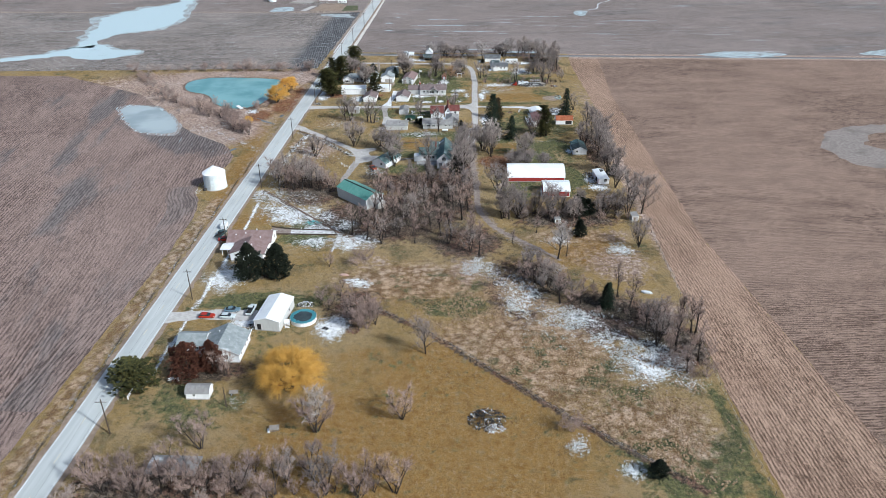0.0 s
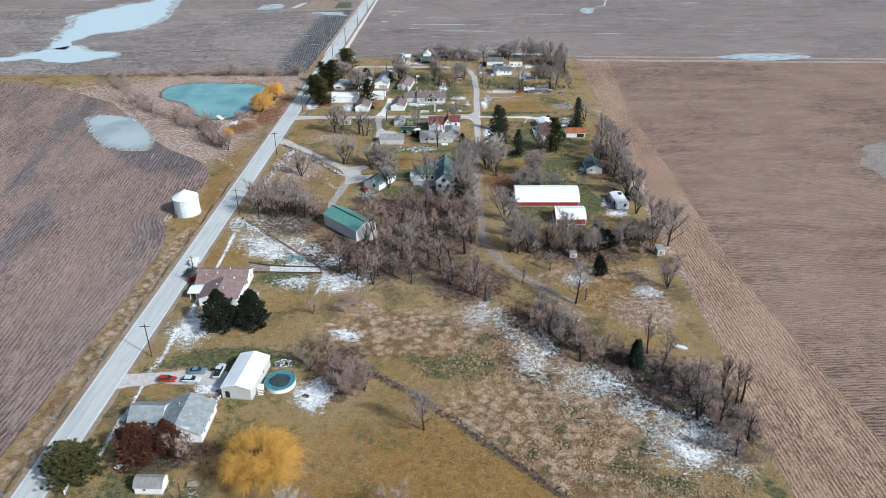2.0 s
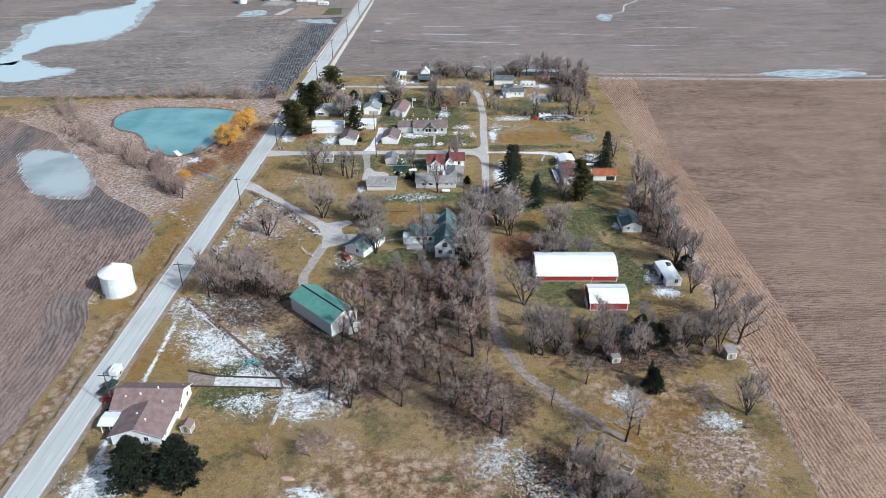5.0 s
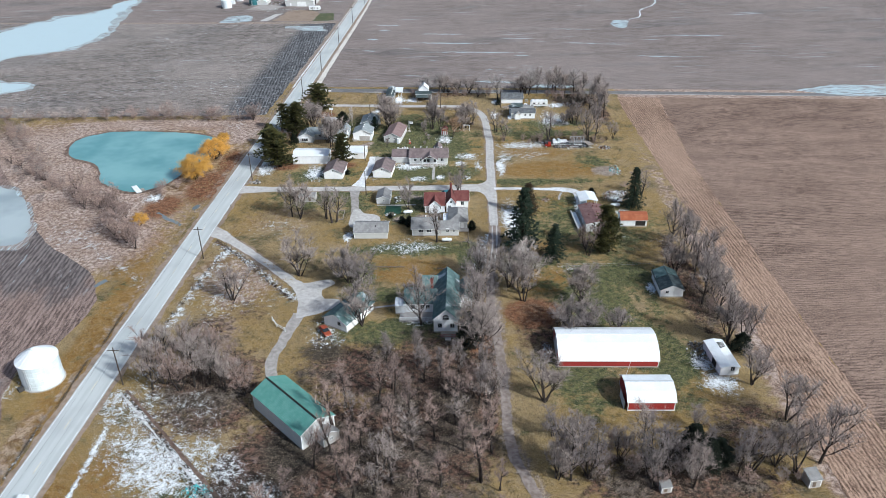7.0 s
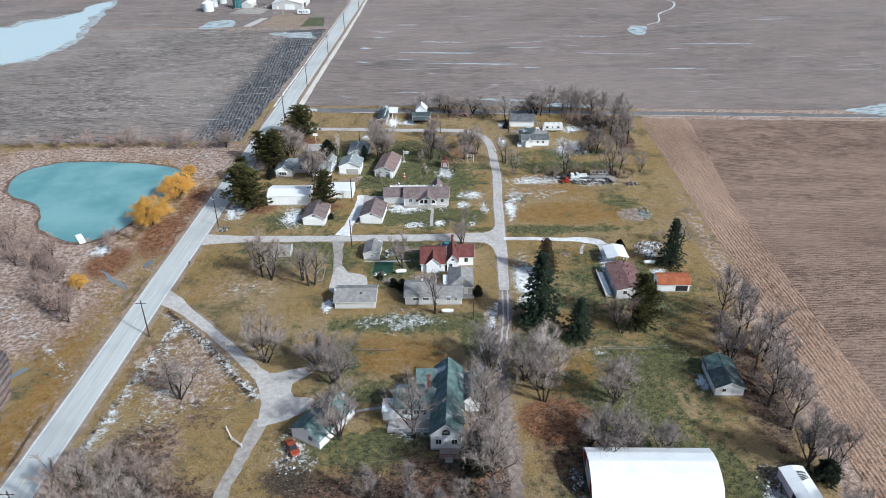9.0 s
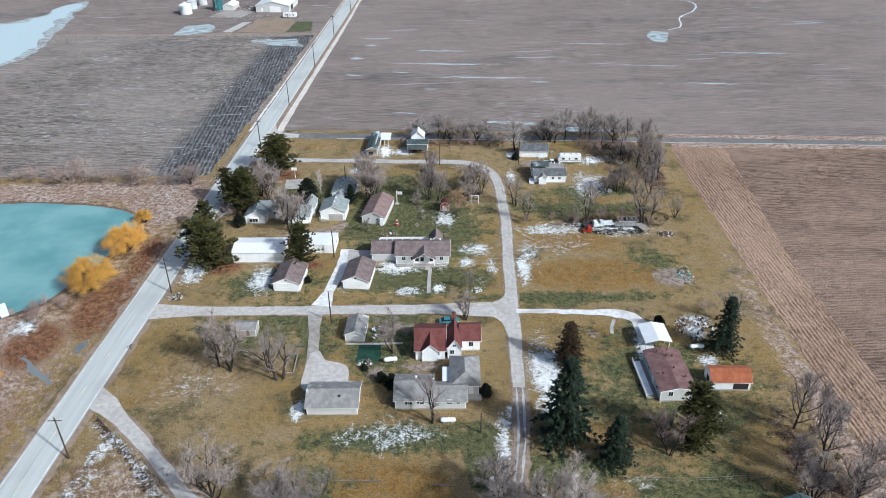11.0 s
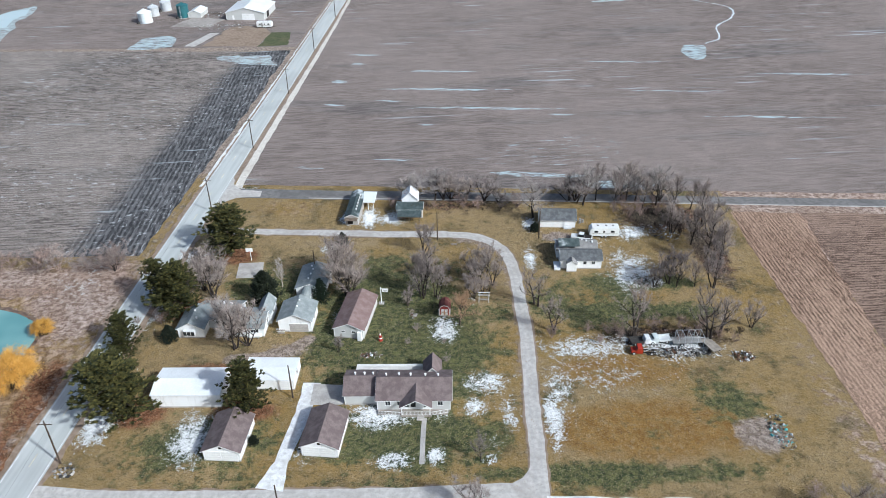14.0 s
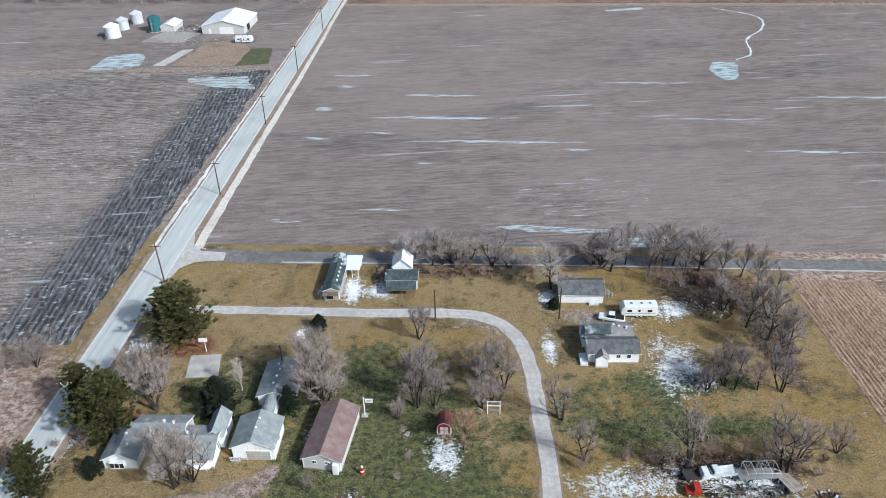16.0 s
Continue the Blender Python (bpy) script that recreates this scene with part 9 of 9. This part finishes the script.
def old_truck(x, y, turn, paint, label, bed=True):
    t = thing("old_truck", x, y, 0, turn, label, "truck", "salvage trucks")
    t.scale = (0.8, 0.85, 0.85)
    part("cab", hull([0.2, 0.4, 1.6, 2.0], [0.95, 1.05, 1.05, 0.95], [0.5] * 4, [1.3, 2.1, 2.15, 1.3], 0.12), paint, t)
    part("hood", hull([1.8, 3.0, 3.2], [0.95, 0.9, 0.8], [0.5, 0.5, 0.55], [1.35, 1.2, 1.0], 0.12), paint, t)
    part("windscreen", box(1.72, 1.86, -0.85, 0.85, 1.4, 2.0), GLASS, t, m=pose(0, 0, 0))
    part("frame_rail", boxes([(-3.2, 0.4, -0.55, -0.4, 0.55, 0.75), (-3.2, 0.4, 0.4, 0.55, 0.55, 0.75)]), DARK, t)
    if bed:
        part("bed", boxes([(-3.2, 0.1, -1.1, 1.1, 0.8, 0.9), (-3.2, 0.1, -1.1, -1.0, 0.9, 1.4), (-3.2, 0.1, 1.0, 1.1, 0.9, 1.4)]), SCRAP_W if bed == "white" else SCRAP_D, t)
    else:
        part("boom", merged([rod((-0.2, -0.5, 0.9), (-3.0, 0.2, 1.6), 0.08, 0.06), rod((-0.2, 0.5, 0.9), (-3.0, -0.2, 1.6), 0.08, 0.06), rod((-1.4, -0.5, 0.7), (-1.4, 0.5, 2.0), 0.06, 0.06)]), SCRAP_W, t, "white tow boom")
    wheels(t, [(2.4, s * 0.85) for s in (-1, 1)] + [(-2.0, s * 0.85) for s in (-1, 1)], 0.45)


old_truck(42.0, 406.9, 176, CAR_RED, "red tow truck with a white boom", False)
old_truck(42.6, 410.0, 3, SCRAP_W, "white scrapped truck in the salvage row", "dark")
old_truck(46.0, 410.4, 186, CAR_SILVER, "pale scrapped truck in the salvage row", "white")
flatbed(51.6, 409.8, 2, 6.0, "long flatbed trailer with a dark deck", SCRAP_G)
flatbed(56.2, 408.2, -68, 4.2, "flatbed trailer with grey planks")
e = thing("steel_frame", 52.2, 409.8, 0, 0, "tubular steel canopy frame over the trailer", "frame")
for k in range(5):
    u = -2.6 + 1.3 * k
    part("hoop", merged([rod((u, -1.3, 0), (u, -1.3, 2.4), 0.05, 0.05), rod((u, -1.3, 2.4), (u, 1.3, 2.4), 0.05, 0.05), rod((u, 1.3, 2.4), (u, 1.3, 0), 0.05, 0.05)]), STEEL, e)
part("rail", merged([rod((-2.6, s, 2.4), (2.6, s, 2.4), 0.05, 0.05) for s in (-1.3, 1.3)]), STEEL, e)
debris_pile("salvage_parts", 49.5, 406.8, 7.0, 1.6, 0.8, 260, "scrap car parts lying in the snow", "junk", [SCRAP_D, SCRAP_D, RUST, SCRAP_D, SCRAP_G], 30, 1.3)

# small yard things
s = thing("yard_sign", -12.4, 425.5, 0, -4, "white sign hanging from a post on the lawn", "sign")
part("post", box(-0.08, 0.08, -0.08, 0.08, -0.1, 4.4), TRIM, s)
part("arm", box(0, 1.7, -0.05, 0.05, 3.9, 4.0), TRIM, s)
part("board", box(0.3, 1.6, -0.03, 0.03, 3.1, 3.85), TRIM, s)
part("lettering", boxes([(0.5, 1.4, -0.045, -0.03, 3.55, 3.65), (0.6, 1.3, -0.045, -0.03, 3.3, 3.4)]), SCRAP_D, s)
part("plinth", box(-0.6, 0.6, -0.5, 0.5, -0.1, 0.12), CONCRETE, s)
s = thing("garden_windmill", -11.8, 412.3, 0, 0, "small red ornamental lighthouse on grass", "ornament")
part("tower", lathe([(0.45, 0), (0.25, 1.3), (0.32, 1.32), (0.32, 1.4)], 8), RED_PAINT, s)
part("lantern", lathe([(0.18, 1.4), (0.18, 1.7), (0.02, 1.95)], 8), TRIM, s)
part("band", lathe([(0.39, 0.6), (0.35, 0.85)], 8, False), TRIM, s)
s = thing("dock", -103.2, 373.2, 0, -55, "pale floating dock with a side platform on the pond", "dock")
for k in range(9):
    part("plank", box(-3.1 + 0.7 * k, -2.46 + 0.7 * k, -0.9, 0.9, 0.30, 0.37), TRIM, s)
part("side_platform", boxes([(0.6, 3.2, 0.94, 1.5, 0.28, 0.35), (0.6, 3.2, 1.54, 2.1, 0.28, 0.35)]), WOOD_PALE, s)
for u in (-2.4, 0.2, 2.6):
    part("float", box(u - 0.4, u + 0.4, -0.75, 0.75, 0.02, 0.30, 0.04), STEEL, s)
s = thing("mailbox", -67.5, 358, 0, 80, "roadside mailboxes on a wooden post", "mailbox")
part("post", box(-0.06, 0.06, -0.06, 0.06, -0.1, 1.05), WOOD, s)
part("box", hull([-0.3, 0.3], [0.14, 0.14], [1.05, 1.05], [1.35, 1.35], 0.06), SCRAP_D, s)
part("flag", box(0.1, 0.14, 0.15, 0.17, 1.2, 1.45), RED_PAINT, s)
s = thing("wooden_wagon", -39.4, 133.2, 0, 10, "small wooden box with a snowy lid on grass", "wooden box")
part("box", boxes([(-1.1, 1.1, -0.8, 0.8, 0.15, 0.7)], 0.03), WOOD, s)
part("lid", boxes([(-1.15, 1.15, -0.85, 0.85, 0.7, 0.76)]), WOOD_PALE, s)
part("snow_cap", boxes([(-1.6, -1.0, -0.9, 0.4, 0.0, 0.4)], 0.1), SNOW, s)
s = thing("hay_trailer", -52.0, 146.4, 0, 5, "small flat cart beside the garden shed", "cart")
part("bed", boxes([(-1.1, 1.1, -0.7, 0.7, 0.5, 0.6)]), WOOD_PALE, s)
wheels(s, [(-0.4, -0.75), (-0.4, 0.75)], 0.3)
part("drawbar", rod((1.1, 0, 0.5), (2.0, 0, 0.3), 0.05, 0.04), DARK, s)
s = thing("box_trailer", -76.8, 236.8, 0, 84, "small white box trailer behind the dark pickup", "trailer")
part("body", box(-1.5, 1.5, -0.95, 0.95, 0.5, 2.0, 0.06), CAR_WHITE, s)
part("drawbar", rod((-1.5, 0, 0.5), (-2.4, 0, 0.45), 0.06, 0.05), DARK, s)
part("rear_door", box(1.5, 1.53, -0.8, 0.8, 0.6, 1.9), TRIM, s)
wheels(s, [(0.2, -1.0), (0.2, 1.0)], 0.32)
s = thing("pink_canoe", -31.0, 203.3, 0, -8, "upturned pale wooden boat in the weeds", "boat")
part("hull", hull([-1.6, -0.8, 0.8, 1.6], [0.1, 0.5, 0.5, 0.1], [0.0, 0.0, 0.0, 0.0], [0.3, 0.5, 0.5, 0.3], 0.12), plain("pale_pink_boards", (0.5, 0.34, 0.29), 0.8), s)
s = thing("garden_bench", 64.2, 216.0, 0, 0, "low dark wooden bench in the lawn", "bench")
part("seat", boxes([(-0.9, 0.9, -0.3, 0.3, 0.42, 0.48)]), WOOD, s)
for u in (-0.7, 0.7):
    part("leg", box(u - 0.06, u + 0.06, -0.25, 0.25, -0.1, 0.42), WOOD, s)
s = thing("stock_crate", 31.0, 197.5, 0, 25, "ruined wooden shed open to the sky", "ruin")
part("back_wall", boxes([(-1.6, 1.6, 1.0, 1.1, 0, 1.7)]), WEATHERED, s)
part("side_wall", boxes([(-1.6, -1.5, -1.0, 1.0, 0, 1.5)]), WEATHERED, s)
part("rafter", merged([rod((-1.5, -1.0, 1.5), (1.5, 1.0, 1.7), 0.06, 0.06, 4), rod((1.5, -1.0, 0.3), (1.5, 1.0, 1.7), 0.06, 0.06, 4)]), WOOD_PALE, s)
s = thing("ruined_cart", 35.6, 204.5, 0, -35, "white scrapped wagon frame by the fence", "wagon")
part("frame", boxes([(-1.6, 1.6, -0.8, -0.7, 0.5, 0.65), (-1.6, 1.6, 0.7, 0.8, 0.5, 0.65), (-1.6, -1.5, -0.8, 0.8, 0.5, 0.65), (1.5, 1.6, -0.8, 0.8, 0.5, 0.65)]), SCRAP_W, s)
wheels(s, [(-1.0, -0.85), (-1.0, 0.85), (1.0, -0.85), (1.0, 0.85)], 0.35)
s = thing("old_boat", 61.0, 191.2, 0, -20, "upturned white boat under the hedge", "boat")
part("hull", hull([-1.7, -0.9, 0.9, 1.8], [0.25, 0.6, 0.6, 0.05], [0.0] * 4, [0.45, 0.6, 0.6, 0.35], 0.15), SCRAP_W, s)
s = thing("playset", 10.6, 425.6, 0, -3, "white garden arbour beside the lane", "arbour")
for u in (-1.1, 1.1):
    for v in (-0.5, 0.5):
        part("post", box(u - 0.06, u + 0.06, v - 0.06, v + 0.06, -0.1, 2.1), TRIM, s)
part("beam", boxes([(-1.3, 1.3, -0.56, -0.44, 2.0, 2.12), (-1.3, 1.3, 0.44, 0.56, 2.0, 2.12)]), TRIM, s)
part("bench", boxes([(-1.0, 1.0, -0.3, 0.3, 0.45, 0.52)]), WOOD_PALE, s)
s = thing("raised_bed", -31.6, 352.5, 0, 0, "timber-edged sandpit by the drive", "sandpit")
part("edging", boxes([(-1.0, 1.0, -3.2, -3.05, 0, 0.25), (-1.0, 1.0, 3.05, 3.2, 0, 0.25), (-1.0, -0.85, -3.2, 3.2, 0, 0.25), (0.85, 1.0, -3.2, 3.2, 0, 0.25)]), WOOD_PALE, s)
s = thing("hidden_shed", -43.6, 363.8, 0, 0, "dark shed standing behind bare trees", "shed")
b = block(s, -2.6, 2.6, -1.6, 1.6, 1.9, 2.6, "x", WEATHERED, ROOF_GREY, 0.2)
door(b, "S", 0.8, 0.8, 1.6, WOOD)
s = thing("rubbish_bins", 37.6, 459.6, 0, 0, "steel drums and tanks beside the garage", "drums")
for u, v in ((0, 0), (0.8, 0.3), (0.2, 1.0)):
    part("drum", lathe([(0.3, 0), (0.3, 0.88), (0.27, 0.9)], 10), SCRAP_G, s, m=pose(u, v, 0))
sheet("ground_tarp", [(-18.1, 352.8), (-12.6, 352.7), (-12.8, 359.1), (-17.6, 359.2)], 0.03, GREEN_SHEET, "dark green sheet spread over the garden", "tarpaulin", 0.5, 1.0, kind="")
s = thing("basketball_hoop", -45.5, 444.1, 0, 180, "white basketball hoop on the concrete pad", "basketball hoop")
part("pole", rod((0, 0, -0.1), (0, 0, 3.2), 0.08, 0.07, 8), TRIM, s)
part("arm", rod((0, 0, 3.1), (0, 0.6, 3.3), 0.05, 0.05, 6), TRIM, s)
part("backboard", box(-0.85, 0.85, 0.6, 0.65, 2.9, 3.9), TRIM, s)
part("rim", lathe([(0.23, 3.04), (0.25, 3.04), (0.25, 3.07), (0.23, 3.07)], 12, False), RED_PAINT, s, m=pose(0, 0.95, 0))
s = thing("swing_frame", 4.4, 449.5, 0, 0, "low grey bench on the verge", "bench")
part("seat", boxes([(-0.7, 0.7, -0.25, 0.25, 0.4, 0.46)]), WOOD_PALE, s)
part("support", boxes([(-0.6, -0.5, -0.2, 0.2, -0.1, 0.4), (0.5, 0.6, -0.2, 0.2, -0.1, 0.4)]), WOOD, s)
for rail_run in ([(-42.3, 295.2), (-40.7, 292.4), (-38.3, 290.4)], [(-77.2, 150.9), (-77.3, 147.5), (-77.4, 144.5)]):
    ox, oy = rail_run[1]
    rail = thing("rail_fence", ox, oy, 0, 0, "short run of white rail fence in the grass", "fence", "white rail fences")
    near = [(x - ox, y - oy) for x, y in rail_run]
    for (x0, y0), (x1, y1) in zip(near, near[1:]):
        for z in (0.45, 0.95):
            part("rail", rod((x0, y0, z), (x1, y1, z), 0.07, 0.07, 6), TRIM, rail)
    for x0, y0 in near:
        part("post", box(x0 - 0.09, x0 + 0.09, y0 - 0.09, y0 + 0.09, -0.2, 1.15), TRIM, rail)
edging = thing("bed_edging", -45, 233, 0, 0, "low dark board edging round a snowy garden bed", "edging")
for (x0, y0), (x1, y1) in (((-60.3, 237.5), (-53.2, 235.4)), ((-53.2, 235.4), (-37.9, 234.2)), ((-37.9, 234.2), (-36.6, 230.7)), ((-58.6, 231.8), (-36.6, 230.7))):
    along = Vector((x1 - x0, y1 - y0, 0))
    part("board", box(0, along.length, -0.07, 0.07, -0.1, 0.42), POLE_WOOD, edging, m=Matrix.Translation((x0 + 45, y0 - 233, 0)) @ along.to_track_quat("X", "Z").to_matrix().to_4x4())
for lx, ly, lt, ll in ((0.4, 318.8, -2, 3.2), (-14.5, 320.0, -3, 8.5)):
    s = thing("fallen_log", lx, ly, 0.05, lt, "fallen grey log lying on the lawn", "log", "logs")
    part("trunk", rod((-ll / 2, 0, 0.15), (ll / 2, 0.1, 0.15), 0.2, 0.14, 7), WOOD, s)
    part("stub", rod((0, 0, 0.15), (0.3, 0.4, 0.5), 0.07, 0.04, 5), WOOD, s)


# ---------------------------------------------------------------- grass and weeds
def tussocks(name, spots, mat, label, count, size, seed):
    """Clumps of standing blades over soft ellipses, joined into one mesh."""
    rng = random.Random(seed)
    out = ([], [])
    total = sum(rx * ry for _, _, rx, ry in spots)
    for x, y, rx, ry in spots:
        for _ in range(int(count * rx * ry / total)):
            r, a = math.sqrt(rng.random()), rng.uniform(0, 6.28)
            p = Vector((x + r * rx * math.cos(a), y + r * ry * math.sin(a), -0.1))
            if abs(p.x - road_x(p.y)) < 5.5 or math.hypot((p.x + 113) / 31, (p.y - 400) / 31) < 1 or p.x < road_x(p.y) - 8 and p.y < 340:
                continue
            if noise.noise(p * 0.18 + Vector((seed, 0, 0))) < -0.12 + 0.5 * (r - 0.5):
                continue
            s = size * rng.uniform(0.5, 1.4)
            for _ in range(4):
                b = rng.uniform(0, 6.28)
                w = Vector((math.cos(b), math.sin(b), 0)) * s * 0.3
                tip = p + Vector((rng.gauss(0, 0.4), rng.gauss(0, 0.4), rng.uniform(0.6, 1.1))) * s
                k = len(out[0])
                out[0].extend([tuple(p - w), tuple(p + w), tuple(tip)])
                out[1].append((k, k + 1, k + 2))
    return tagged(new(name, mesh_from(name, *out, [mat])), label, "grass", kind="stuff")


def hummocks(name, spots, mat, label, count, seed):
    """Low rounded mounds of matted grass over soft ellipses, each with an uneven crown, joined into one mesh."""
    rng = random.Random(seed)
    out = ([], [])
    total = sum(rx * ry for _, _, rx, ry in spots)
    for x, y, rx, ry in spots:
        for _ in range(int(count * rx * ry / total)):
            r, a = math.sqrt(rng.random()), rng.uniform(0, 6.28)
            px, py = x + r * rx * math.cos(a), y + r * ry * math.sin(a)
            if (px + 20.5) * (113.2 - 184.6) - (py - 184.6) * (54.5 + 20.5) > -90 or px > 67 + 0.03 * (py - 130):
                continue
            if noise.noise(Vector((px * 0.12, py * 0.12, seed))) < -0.15:
                continue
            w, h = rng.uniform(0.12, 0.3), rng.uniform(0.12, 0.3)
            k, n = len(out[0]), 7
            for ring, lift in ((1.0, -0.05), (0.68, 0.75)):
                for j in range(n):
                    b = 2 * math.pi * (j + 0.3 * ring) / n
                    q = w * ring * rng.uniform(0.75, 1.25)
                    out[0].append((px + q * math.cos(b), py + q * math.sin(b), h * lift * rng.uniform(0.85, 1.1)))
            out[0].append((px + rng.gauss(0, 0.08), py + rng.gauss(0, 0.08), h))
            for j in range(n):
                j2 = (j + 1) % n
                out[1].extend([(k + j, k + j2, k + n + j2, k + n + j), (k + n + j, k + n + j2, k + 2 * n)])
    return tagged(new(name, mesh_from(name, *out, [mat])), label, "grass", kind="stuff")


hummocks("grass_hummocks", [(14, 170, 26, 26), (40, 140, 24, 26), (52, 128, 16, 16), (20, 192, 14, 12)], HUMMOCK, "pinkish mounds of matted meadow grass", 8000, 12)
tussocks("lawn_tufts", [(-30, 140, 46, 30), (10, 128, 40, 30), (-56, 190, 16, 40), (45, 225, 24, 12), (40, 290, 28, 34), (0, 325, 26, 18), (-48, 345, 16, 26), (-10, 400, 34, 40), (40, 390, 32, 44), (-40, 440, 22, 24), (45, 335, 24, 26)], TUFT_LAWN, "short uneven tufts of winter lawn", 52000, 0.2, 21)
tussocks("dry_grass_tussocks", [(14, 172, 26, 26), (40, 140, 24, 24), (-4, 190, 16, 16), (52, 210, 18, 12), (-52, 310, 12, 20), (-80, 340, 8, 40), (-110, 400, 34, 30), (20, 200, 16, 14)], TUFT, "pale tussocks of dry meadow grass", 30000, 0.36, 3)
tussocks("snowy_weeds", [(22.8, 190, 6, 13), (36, 178, 10, 7), (53, 157, 9, 10), (45, 166, 7, 7), (59, 217.5, 5, 6), (30, 127, 3, 4), (40.5, 119.3, 3.5, 3), (10, 208, 6, 6)], TUFT_WHITE, "white rime-covered weeds", 5200, 0.42, 4)
